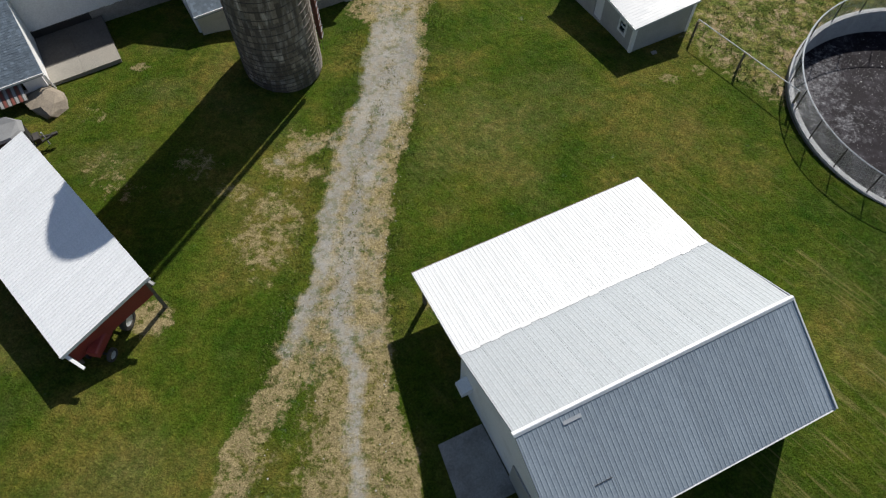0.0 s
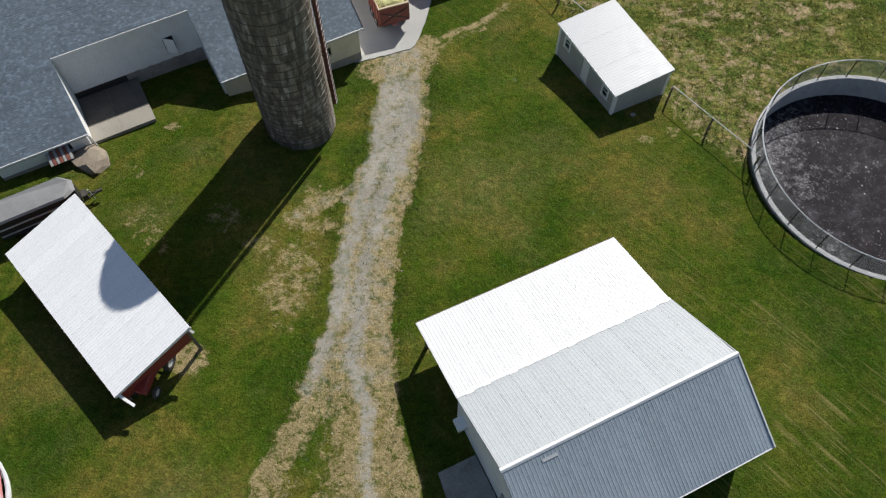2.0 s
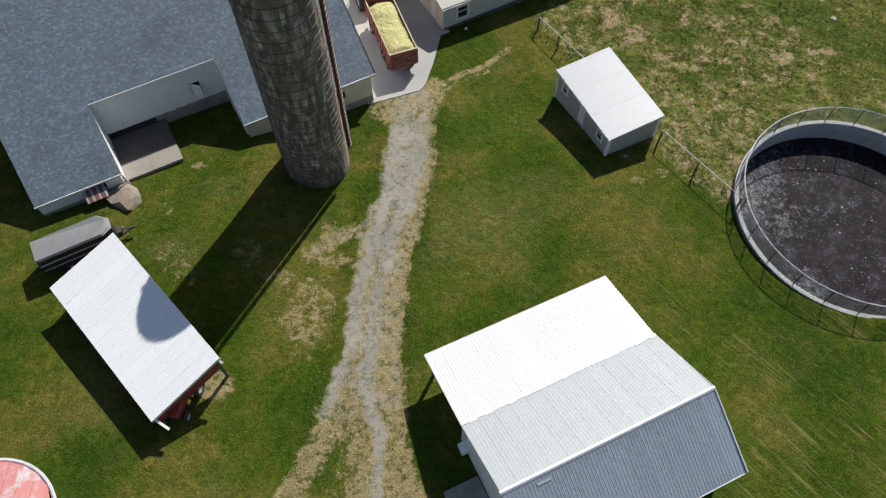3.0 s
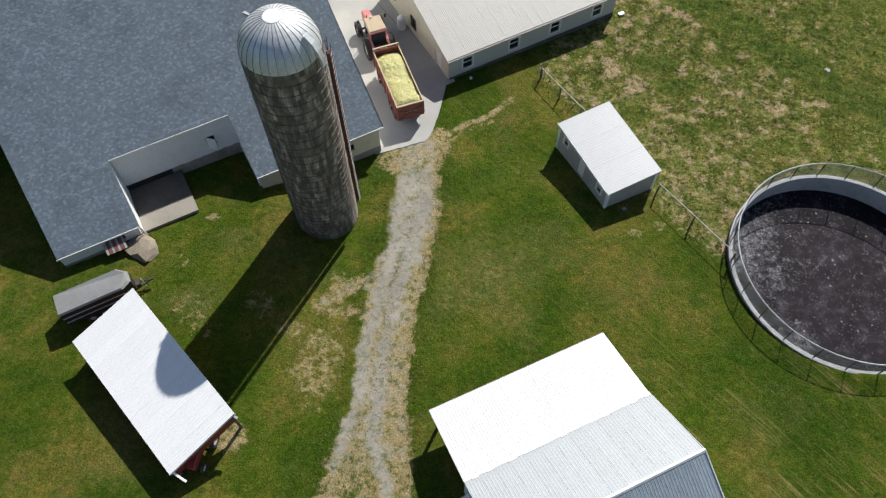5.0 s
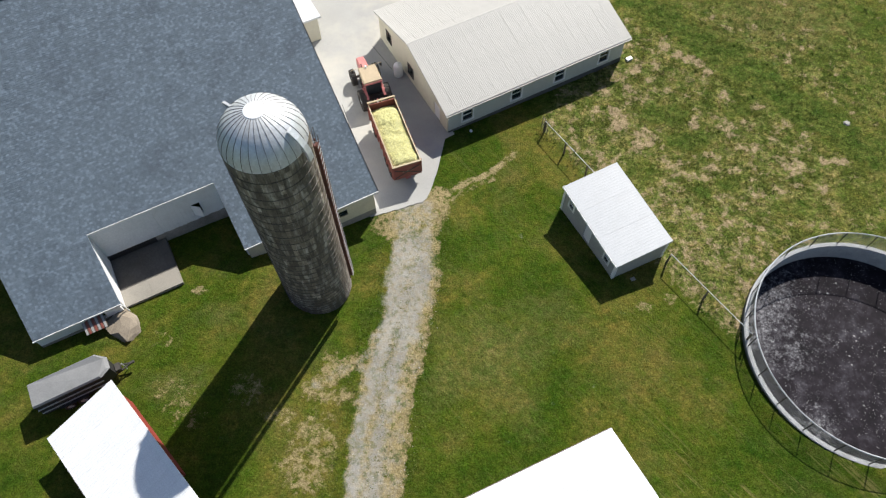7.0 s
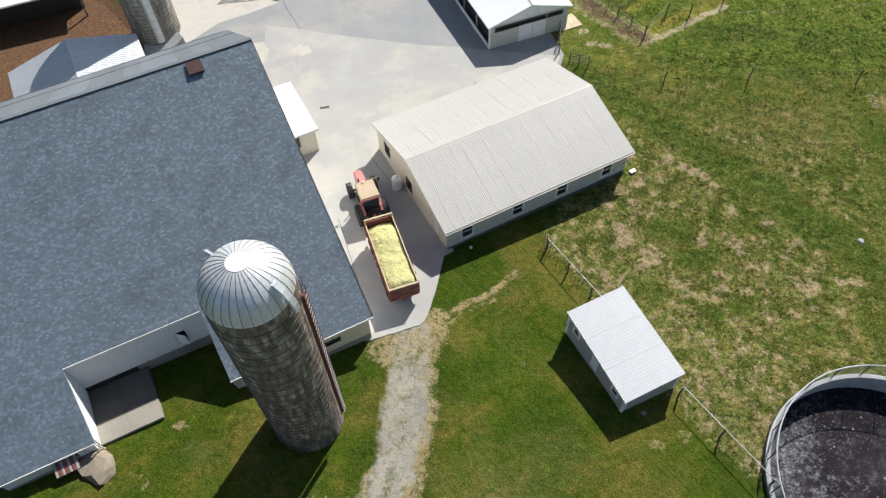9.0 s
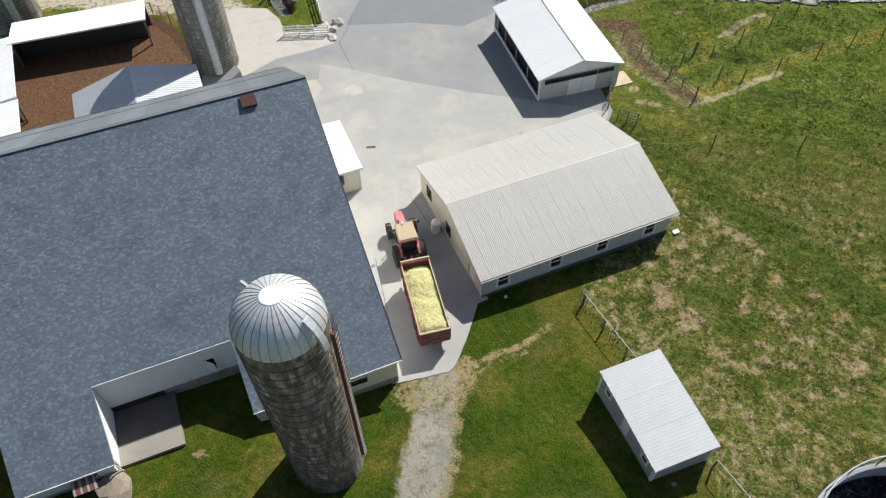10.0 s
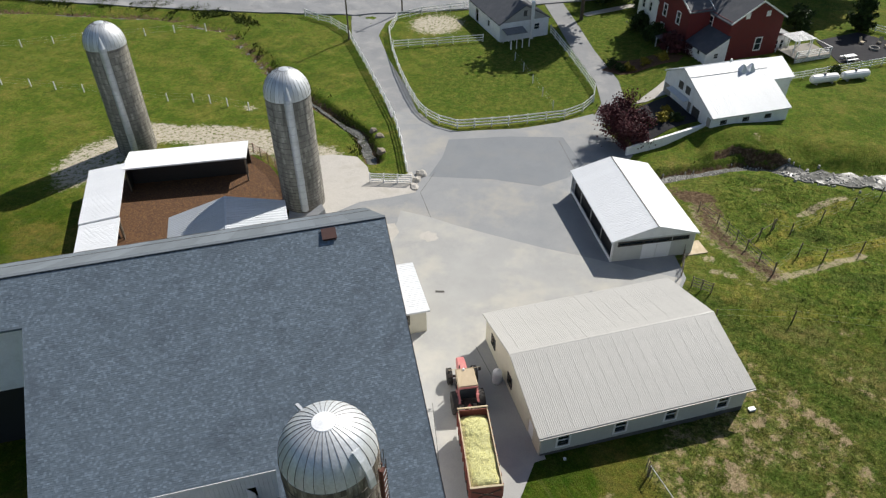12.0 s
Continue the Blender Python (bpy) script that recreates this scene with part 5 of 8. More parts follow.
for p0, p1, q0 in (((0, 0, HZ), (HL, 0, HZ), (0, HW / 2, hr)), ((HL, HW, HZ), (0, HW, HZ), (HL, HW / 2, hr))):
    p0, p1, q0 = map(Vector, (p0, p1, q0))
    rf = part("roof", Build().slab(p0, p1, q0 + (p1 - p0), q0, 0.12), "cream_metal", house)
    roof_panels(rf, p0, p1, q0, "cream_metal", 0.91, 6, 0.009)
part("ridge_cap", Build().hexa([(-0.03, HW / 2 - 0.17, hr - 0.03), (HL + 0.03, HW / 2 - 0.17, hr - 0.03), (HL + 0.03, HW / 2 + 0.17, hr - 0.03), (-0.03, HW / 2 + 0.17, hr - 0.03)],
                               [(-0.03, HW / 2 - 0.05, hr + 0.03), (HL + 0.03, HW / 2 - 0.05, hr + 0.03), (HL + 0.03, HW / 2 + 0.05, hr + 0.03), (-0.03, HW / 2 + 0.05, hr + 0.03)]), "cream_metal", house)
ho = 0.35
ws = [(c - 0.35 - 0.43, c - 0.35 + 0.43) for c in (2.03, 6.5, 10.58, 14.9)]
a0, a1 = (ho, ho), (HL - ho, ho)
wall(house, a0, a1, 0.9, HZ + 0.0, "pale_siding", [(s, e, 1.4, 2.45) for s, e in ws])
# foundation in darkened concrete, carrying the deep shade at the wall's foot
wall(house, a0, a1, 0, 0.9, "tank_outer", name="foundation", thick=0.22)
for s, e in ws:
    window(house, a0, a1, s, e, 1.4, 2.45)
wall(house, (HL - ho, HW - ho), (ho, HW - ho), 0, HZ, "cream_paint")
w0, w1 = (ho, HW - ho), (ho, ho)
holes = [(1.6, 2.3, 1.55, 2.45), (5.65, 6.35, 1.3, 2.2), (10.1, 11.05, 0.3, 2.3)]
wall(house, w0, w1, 0.0, HZ, "cream_paint", holes)
for s, e, lo, hi in holes[:2]:
    window(house, w0, w1, s, e, lo, hi, "dark_steel")
part("door", Build().box(ho - 0.03, ho + 0.02, ho + 12.3 - 11.05, ho + 12.3 - 10.1, 0.3, 2.3), "white_trim", house, "plain white door")
gable(house, "x", ho, (ho, HW - ho, HW / 2), (HZ + 0.0, HZ + 0.0, hr - 0.2), "cream_paint")
wall(house, (HL - ho, ho), (HL - ho, HW - ho), 0, HZ, "cream_paint")
gable(house, "x", HL - ho, (ho, HW - ho, HW / 2), (HZ, HZ, hr - 0.2), "cream_paint")
part("gutter", Build().beam((0, -0.06, HZ - 0.1), (HL, -0.06, HZ - 0.1), 0.10, 0.1), "cream_metal", house)

# ---- big shed ----
def lofted_hood(x0, x1, y0, y1, z0, z1):
    """A wall hood: a box whose outer top edge slopes down."""
    return Build().hexa([(x0, y0, z0), (x1, y0, z0), (x1, y1, z0), (x0, y1, z0)], [(x0, y0, z0 + 0.6 * (z1 - z0)), (x1, y0, z1), (x1, y1, z1), (x0, y1, z0 + 0.6 * (z1 - z0))])



shed = thing("machine_shed", pose(-1.554, 14.087, 0.2, 0, 0, 25.31), "large shed with white, grey and blue-grey ribbed metal roofs", "shed")
L8, y_s, y_r, y_e = 11.52, -4.62, -8.62, -12.45
z_a, z_s, z_r, z_e = 3.482 - 0.2, 4.67 - 0.2, 6.87 - 0.2, 4.74 - 0.2
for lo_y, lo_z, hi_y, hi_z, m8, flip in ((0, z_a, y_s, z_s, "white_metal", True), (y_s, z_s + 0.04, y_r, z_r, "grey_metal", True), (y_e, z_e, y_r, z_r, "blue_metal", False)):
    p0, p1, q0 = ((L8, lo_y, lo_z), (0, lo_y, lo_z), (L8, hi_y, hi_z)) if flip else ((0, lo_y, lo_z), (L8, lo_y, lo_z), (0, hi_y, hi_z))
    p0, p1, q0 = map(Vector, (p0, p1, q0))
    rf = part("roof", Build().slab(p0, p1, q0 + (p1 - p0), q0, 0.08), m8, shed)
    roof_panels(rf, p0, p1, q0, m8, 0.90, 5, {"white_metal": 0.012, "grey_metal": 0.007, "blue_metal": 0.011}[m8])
part("ridge_cap", Build().hexa([(-0.05, y_r - 0.12, z_r - 0.0), (L8 + 0.05, y_r - 0.12, z_r - 0.0), (L8 + 0.05, y_r + 0.1, z_r - 0.0), (-0.05, y_r + 0.1, z_r - 0.0)],
                               [(-0.05, y_r - 0.03, z_r + 0.10), (L8 + 0.05, y_r - 0.03, z_r + 0.10), (L8 + 0.05, y_r + 0.03, z_r + 0.10), (-0.05, y_r + 0.03, z_r + 0.10)]), "bright_metal", shed)
rg8 = random.Random(8)
for i in range(26):
    xa = L8 * i / 26
    lap = rg8.uniform(0.02, 0.09)
    tz = (z_r - z_s) / (y_r - y_s)
    part("flashing", Build().slab((xa, y_s + 0.12, z_s + 0.09), (xa + L8 / 26 - 0.01, y_s + 0.12, z_s + 0.09), (xa + L8 / 26 - 0.01, y_s - lap, z_s + 0.10 - lap * tz), (xa, y_s - lap, z_s + 0.10 - lap * tz), 0.012), "white_metal", shed)
for xa, xb, ya, yb in ((1.7, 2.4, -9.05, -8.93),):
    tz = (z_r - z_e) / (y_r - y_e)
    part("patch_sheet", Build().slab((xa, ya, z_r + (ya - y_r) * tz + 0.075), (xb, ya, z_r + (ya - y_r) * tz + 0.075), (xb, yb, z_r + (yb - y_r) * tz + 0.075), (xa, yb, z_r + (yb - y_r) * tz + 0.075), 0.012), "pale_metal", shed)
tz = (z_r - z_e) / (y_r - y_e)
part("seam", Build().slab((1.9, y_e + 1.35, z_e + 1.35 * tz + 0.072), (2.6, y_e + 1.35, z_e + 1.35 * tz + 0.072), (2.6, y_e + 1.37, z_e + 1.37 * tz + 0.072), (1.9, y_e + 1.37, z_e + 1.37 * tz + 0.072), 0.03), "dark_steel", shed)
part("fan_hood", lofted_hood(-0.34, 0.15, y_s - 0.95, y_s - 0.35, 2.35, 2.85), "white_trim", shed, "white sheet fan hood on the wall")
part("rake_trim", Build().beam((L8 + 0.03, y_r, z_r + 0.02), (L8 + 0.03, y_e - 0.05, z_e + 0.02), 0.06, 0.12), "white_metal", shed)
part("rake_trim", Build().beam((L8 + 0.03, y_r, z_r + 0.02), (L8 + 0.03, y_s, z_s - 0.02), 0.04, 0.10), "grey_metal", shed)
part("eave_trim", Build().beam((0, y_e - 0.03, z_e - 0.06), (L8, y_e - 0.03, z_e - 0.06), 0.1, 0.12), "white_metal", shed)
part("eave_trim", Build().beam((0, 0.03, z_a - 0.06), (L8, 0.03, z_a - 0.06), 0.06, 0.12), "post_wood", shed)
yi = y_s + 0.15
wall(shed, (0.25, yi), (0.25, y_e + 0.3), 0, z_e - 0.1, "white_paint", [(4.6, 7.0, 0.5, 3.2)])
part("sliding_door", Build().box(0.08, 0.14, yi - 7.1, yi - 4.5, 0.45, 3.25), "grey_siding", shed, "pale sliding barn door")
gable(shed, "x", 0.25, (y_e + 0.3, yi, y_r), (z_e - 0.1, z_e - 0.1, z_r - 0.15), "white_paint")
wall(shed, (L8 - 0.25, yi), (L8 - 0.25, y_e + 0.3), 0, z_e - 0.1, "white_paint")
gable(shed, "x", L8 - 0.25, (y_e + 0.3, yi, y_r), (z_e - 0.1, z_e - 0.1, z_r - 0.15), "white_paint")
wall(shed, (0.25, y_e + 0.3), (L8 - 0.25, y_e + 0.3), 0, z_e - 0.05, "white_paint")
wall(shed, (0.25, yi), (L8 - 0.25, yi), 0, z_e - 0.1, "white_paint")
for i in range(4):
    xx = 0.35 + (L8 - 0.7) * i / 3
    part("post", Build().box(xx - 0.08, xx + 0.08, -0.5, -0.34, -0.2, z_a + 0.02), "post_wood", shed)
part("header_beam", Build().box(0.2, L8 - 0.2, -0.47, -0.37, z_a - 0.22, z_a + 0.0), "white_paint", shed)
for xx in (0.3, L8 - 0.3):
    part("side_beam", Build().beam((xx, -0.4, z_a - 0.05), (xx, y_s, z_s - 0.15), 0.08, 0.22), "white_paint", shed)
solid("shed_pad", Build().hexa([(-2.2, -9.6, -0.2), (0.1, -9.6, -0.2), (0.1, -6.6, -0.2), (-1.9, -6.6, -0.2)], [(-2.2, -9.6, gz(-3, 5) - 0.1), (0.1, -9.6, gz(-3, 5) - 0.1), (0.1, -6.6, gz(-3, 7) - 0.1), (-1.9, -6.6, gz(-3, 7) - 0.1)]),
           "foundation", pose(-1.554, 14.087, 0.2, 0, 0, 25.31), "worn concrete pad at the shed door", "pavement", kind="structure")

# ---- red shed ----
red = thing("red_shed", pose(-15.61, 10.32, 1.2, 0, 0, 134.35), "open red wooden shed with a white metal roof", "shed")
# local x runs along the low eave away from the gable, local y up the roof slope to the north-east
RL, RW, rl, rh = 10.7, -4.55, 3.657 - 1.2, 4.563 - 1.2
p0, p1, q0 = Vector((RL, 0, rl)), Vector((0, 0, rl)), Vector((RL, RW, rh))
rf = part("roof", Build().slab(p0, p1, q0 + (p1 - p0), q0, 0.1), "bright_metal", red)
roof_panels(rf, p0, p1, q0, "bright_metal", 0.85, 5, 0.012)
part("fascia", Build().beam((-0.03, 0, rl - 0.06), (-0.03, RW, rh - 0.06), 0.05, 0.2), "white_trim", red)
wall(red, (0.3, -0.25), (RL - 0.3, -0.25), -0.6, rl - 0.02, "red_paint")
wall(red, (RL - 0.3, -0.25), (RL - 0.3, RW + 0.3), -0.6, rl - 0.02, "red_paint")
gable(red, "x", RL - 0.3, (-0.25, RW + 0.3, RW + 0.3), (rl - 0.02, rl - 0.02, rh - 0.15), "red_paint")
wall(red, (4.4, RW + 0.3), (RL - 0.3, RW + 0.3), -0.6, rh - 0.12, "red_paint")
part("header_beam", Build().beam((0.3, RW + 0.6, rh - 0.36), (4.4, RW + 0.6, rh - 0.36), 0.12, 0.22), "red_paint", red)
gable(red, "x", 0.3, (-0.25, RW + 0.3, RW + 0.3, -0.25), (rl - 1.35, rh - 1.6, rh - 0.12, rl - 0.08), "red_paint")
for yy, hh in ((-0.3, rl), (RW + 0.25, rh)):
    part("post", Build().box(0.22, 0.38, yy - 0.08, yy + 0.08, -0.6, hh - 0.15), "post_wood", red)
part("brace", Build().beam((0.28, RW + 0.25, rh - 0.1), (-0.25, RW + 0.05, rh - 0.35), 0.12, 0.2), "grey_siding", red)
part("brace", Build().beam((0.25, -0.1, rl - 0.12), (-0.72, -0.38, rl - 0.62), 0.13, 0.2), "white_trim", red)

# ---- small shed ----
sh = thing("small_shed", pose(10.6, 30.0, -0.4, 0, 0, 115.5), "small grey shed with white corner boards and a pale flat roof", "shed")
SL2, SW2, za2, zb2 = 7.14, -4.3, 2.11 + 0.4, 2.5 + 0.4
p0, p1, q0 = Vector((SL2, 0, za2)), Vector((0, 0, za2)), Vector((SL2, SW2, zb2))
rf = part("roof", Build().slab(p0, p1, q0 + (p1 - p0), q0, 0.12), "pale_metal", sh)
roof_panels(rf, p0, p1, q0, "pale_metal", 2.4, 11, 0.004)
w0, w1 = (0.2, -0.2), (SL2 - 0.2, -0.2)
hs2 = [(0.75, 1.25, 1.35, 2.0), (3.0, 3.8, 0.35, 2.25), (5.45, 5.95, 1.35, 2.0)]
wall(sh, w0, w1, -0.3, za2 - 0.02, "grey_siding", hs2, 0.14)
for h in (hs2[0], hs2[2]):
    window(sh, w0, w1, *h, thick=0.16)
part("door", Build().box(3.2, 4.0, -0.27, -0.2, 0.35, 2.25), "white_trim", sh, "plain white door")
wall(sh, (0.2, -0.2), (0.2, SW2 + 0.2), -0.3, za2 - 0.1, "grey_siding", (), 0.14)
gable(sh, "x", 0.2, (-0.2, SW2 + 0.2, SW2 + 0.2), (za2 - 0.1, za2 - 0.1, zb2 - 0.14), "grey_siding", 0.14)
wall(sh, (SL2 - 0.2, -0.2), (SL2 - 0.2, SW2 + 0.2), -0.3, za2 - 0.1, "grey_siding", (), 0.14)
gable(sh, "x", SL2 - 0.2, (-0.2, SW2 + 0.2, SW2 + 0.2), (za2 - 0.1, za2 - 0.1, zb2 - 0.14), "grey_siding", 0.14)
wall(sh, (0.2, SW2 + 0.2), (SL2 - 0.2, SW2 + 0.2), -0.3, zb2 - 0.1, "grey_siding", (), 0.14)
for x, y, z in ((0.2, -0.2, za2), (SL2 - 0.2, -0.2, za2), (0.2, SW2 + 0.2, zb2), (SL2 - 0.2, SW2 + 0.2, zb2)):
    part("corner_board", Build().box(x - 0.10, x + 0.10, y - 0.10, y + 0.10, -0.3, z - 0.13), "white_trim", sh)
part("fascia", Build().box(-0.03, SL2 + 0.03, 0.0, 0.04, za2 - 0.14, za2 + 0.02), "white_trim", sh)

# ---- garage in the yard ----
gar = thing("garage", pose(2.85, 67.5, -1.9, 0, 0, 23.4), "open-sided white garage with a white metal gable roof", "garage")
GW, GL, ge, gr = 8.95, 13.0, 2.95, 4.3
for p0, p1, q0 in (((0, GL, ge), (0, 0, ge), (GW / 2, GL, gr)), ((GW, 0, ge), (GW, GL, ge), (GW / 2, 0, gr))):
    p0, p1, q0 = map(Vector, (p0, p1, q0))
    rf = part("roof", Build().slab(p0, p1, q0 + (p1 - p0), q0, 0.12), "bright_metal", gar)
    roof_panels(rf, p0, p1, q0, "bright_metal", 0.91, 4, 0.012)
part("ridge_cap", Build().beam((GW / 2, -0.03, gr + 0.03), (GW / 2, GL + 0.03, gr + 0.03), 0.10, 0.05), "dark_steel", gar)
f0, f1 = (0.3, 0.3), (GW - 0.3, 0.3)
gh_ = [(0.6, 3.0, 2.3, 2.58), (3.2, 4.4, 2.3, 2.58), (4.6, 5.8, 2.3, 2.58), (6.2, 7.6, 2.36, 2.56)]
wall(gar, f0, f1, 0, ge - 0.05, "pale_siding", gh_)
for h in gh_:
    window(gar, f0, f1, *h, bars=0, name="transom_window", material="dark_steel")
for s in (3.0, 4.5):
    part("garage_door", Build().box(0.3 + s + 0.02, 0.3 + s + 1.45, 0.14, 0.2, 0.35, 2.2), "white_trim", gar)
gable(gar, "y", 0.3, (0.3, GW - 0.3, GW / 2), (ge - 0.05, ge - 0.05, gr - 0.2), "white_paint")
wall(gar, (0.3, GL - 0.3), (GW - 0.3, GL - 0.3), 0, ge, "white_paint")
gable(gar, "y", GL - 0.3, (0.3, GW - 0.3, GW / 2), (ge - 0.05, ge - 0.05, gr - 0.2), "white_paint")
wall(gar, (GW - 0.3, 0.3), (GW - 0.3, GL - 0.3), 0, ge, "white_paint")
for i in range(5):
    yy = 0.3 + (GL - 0.6) * i / 4
    half_post = 0.09 if i in (0, 4) else 0.045
    part("post", Build().box(0.31 - half_post, 0.31 + half_post, yy - half_post, yy + half_post, 0, ge - 0.02), "white_trim" if i in (0, 4) else "grey_siding", gar)
part("header_beam", Build().box(0.25, 0.37, 0.3, GL - 0.3, ge - 0.35, ge - 0.02), "white_trim", gar)
part("kickboard", Build().box(0.24, 0.30, 0.4, GL - 0.4, 0.3, 0.72), "white_trim", gar)
# black wall close behind the posts paints the garage's unlit interior
wall(gar, (0.75, 0.4), (0.75, GL - 0.4), 0, ge - 0.3, "black", name="shade_backing")


# ---- slurry tank ----
TX, TY, TR = 26.1, 24.95, 7.62
tank = thing("slurry_tank", pose(TX, TY, -0.6), "round concrete slurry tank with a chain-link fence on its rim", "tank")
rimz = 1.18 + 0.6
part("wall", Build().lathe([(TR, -0.6), (TR, rimz), (TR - 0.24, rimz), (TR - 0.24, -0.6)], 72), "tank_concrete", tank)
# outer skin darker than the wall itself, its shade put into the colour
part("outer_wall", Build().lathe([(TR + 0.012, -0.6), (TR + 0.012, rimz - 0.14)], 72), "tank_outer", tank, "stained outer wall skin, darkened for its shade")
part("rim", Build().lathe([(TR + 0.02, rimz - 0.12), (TR + 0.02, rimz + 0.03), (TR - 0.26, rimz + 0.03), (TR - 0.26, rimz - 0.12)], 72), "tank_concrete", tank, "pale painted rim")
NP = 24
fence = part("rim_fence", Build().lathe([(TR - 0.1, rimz + 1.5), (TR - 0.06, rimz + 1.53), (TR - 0.1, rimz + 1.56), (TR - 0.14, rimz + 1.53), (TR - 0.1, rimz + 1.5)], 72), "galvanised", tank, "grey chain-link fence")
for i in range(NP):
    a = 2 * math.pi * i / NP
    part("post", Build().tube(((TR - 0.1) * math.cos(a), (TR - 0.1) * math.sin(a), rimz), ((TR - 0.1) * math.cos(a), (TR - 0.1) * math.sin(a), rimz + 1.55), 0.035, n=6), "dark_steel", fence)
wire = Build()
NW = 560
for i in range(NW):
    a = 2 * math.pi * i / NW
    for sgn in (1, -1):
        c = a + sgn * 1.2 / TR
        r2 = TR - 0.1
        p = [(r2 * math.cos(a + (c - a) * k / 3), r2 * math.sin(a + (c - a) * k / 3), rimz + 0.02 + 1.5 * k / 3) for k in range(4)]
        for k in range(3):
            q0, q1 = p[k], p[k + 1]
            wire.poly([(q0[0], q0[1], q0[2] - 0.008), (q1[0], q1[1], q1[2] - 0.008), (q1[0], q1[1], q1[2] + 0.008), (q0[0], q0[1], q0[2] + 0.008)])
part("chain_link", wire, "galvanised", fence, kind="stuff")
crust = Build().lathe([(0.001, 0.22), (1.5, 0.22), (3, 0.22), (4.5, 0.22), (6, 0.22), (TR - 0.2, 0.22)], 48)
flk = Build()
rr = random.Random(31)
for k in range(4200):
    a, q = rr.uniform(0, 6.283), (TR - 0.5) * math.sqrt(rr.random())
    x, y = q * math.cos(a), q * math.sin(a)
    if noise.noise(Vector((x * 0.35, y * 0.35, 5))) + rr.uniform(-0.35, 0.35) < -0.02:
        continue
    s = rr.uniform(0.008, 0.030) * (2.6 if rr.random() < 0.03 else 1)
    flk.poly([(x + s * rr.uniform(0.6, 1.3) * math.cos(b0), y + s * rr.uniform(0.6, 1.3) * math.sin(b0), 0.235) for b0 in (0.2, 1.4, 2.5, 3.7, 5.0)])
solid("slurry_flakes", flk, "flake", pose(TX, TY, -0.6), "pale dried flakes floating on the slurry", "slurry", kind="stuff")
solid("slurry", crust, "crust", pose(TX, TY, -0.6), "dark crusted slurry with pale flecks filling the tank", "slurry", kind="stuff")


# ---- tractor ----
def tyre(parent, x, y, r, w, lugs, name="wheel"):
    """A wheel standing on the ground: tyre with chevron lugs, rim and hub."""
    ty = Build()
    prof = [(r * 0.62, -w / 2), (r * 0.92, -w / 2), (r * 0.985, -w * 0.36), (r * 0.985, w * 0.36), (r * 0.92, w / 2), (r * 0.62, w / 2), (r * 0.58, 0), (r * 0.62, -w / 2)]
    ty.lathe(prof, 28)
    wheel = new(name)
    wheel.parent = parent
    wheel.matrix_local = pose(x, y, r, -90)
    tr = part("tyre", ty, "tyre", wheel)
    for i in range(lugs):
        a = 2 * math.pi * i / lugs
        for sgn in (1, -1):
            a2 = a + (math.pi / lugs if sgn > 0 else 0)
            lug = Build()
            c0, s0, c1, s1 = math.cos(a2), math.sin(a2), math.cos(a2 + 0.16), math.sin(a2 + 0.16)
            t = 0.045 / r
            c0b, s0b, c1b, s1b = math.cos(a2 + t), math.sin(a2 + t), math.cos(a2 + 0.16 + t), math.sin(a2 + 0.16 + t)
            ra, rb = r * 0.95, r * 1.03
            z0, z1 = sgn * w * 0.48, sgn * w * 0.02
            lug.hexa([(ra * c0, ra * s0, z0), (ra * c0b, ra * s0b, z0), (ra * c1b, ra * s1b, z1), (ra * c1, ra * s1, z1)],
                     [(rb * c0, rb * s0, z0), (rb * c0b, rb * s0b, z0), (rb * c1b, rb * s1b, z1), (rb * c1, rb * s1, z1)])
            part("lug", lug, "tyre", tr)
    part("rim", Build().lathe([(r * 0.6, -w * 0.3), (r * 0.5, -w * 0.22), (r * 0.18, -w * 0.1), (0.001, -w * 0.1)], 20).lathe([(r * 0.6, w * 0.3), (r * 0.5, w * 0.22), (r * 0.18, w * 0.1), (0.001, w * 0.1)], 20), "galvanised", wheel, "pale steel rim")
    return wheel


def lofted(sections):
    """A closed body through rounded cross-sections: (x, half width, low, high)."""
    bd = Build()
    rings = []
    for x, h, lo, hi in sections:
        b = min(h, (hi - lo) / 2) * 0.3
        rings.append([(x, -h, lo), (x, h, lo), (x, h, hi - b), (x, h - b, hi), (x, -h + b, hi), (x, -h, hi - b)])
    for a, c in zip(rings, rings[1:]):
        bd.hexa(a, c)
    return bd


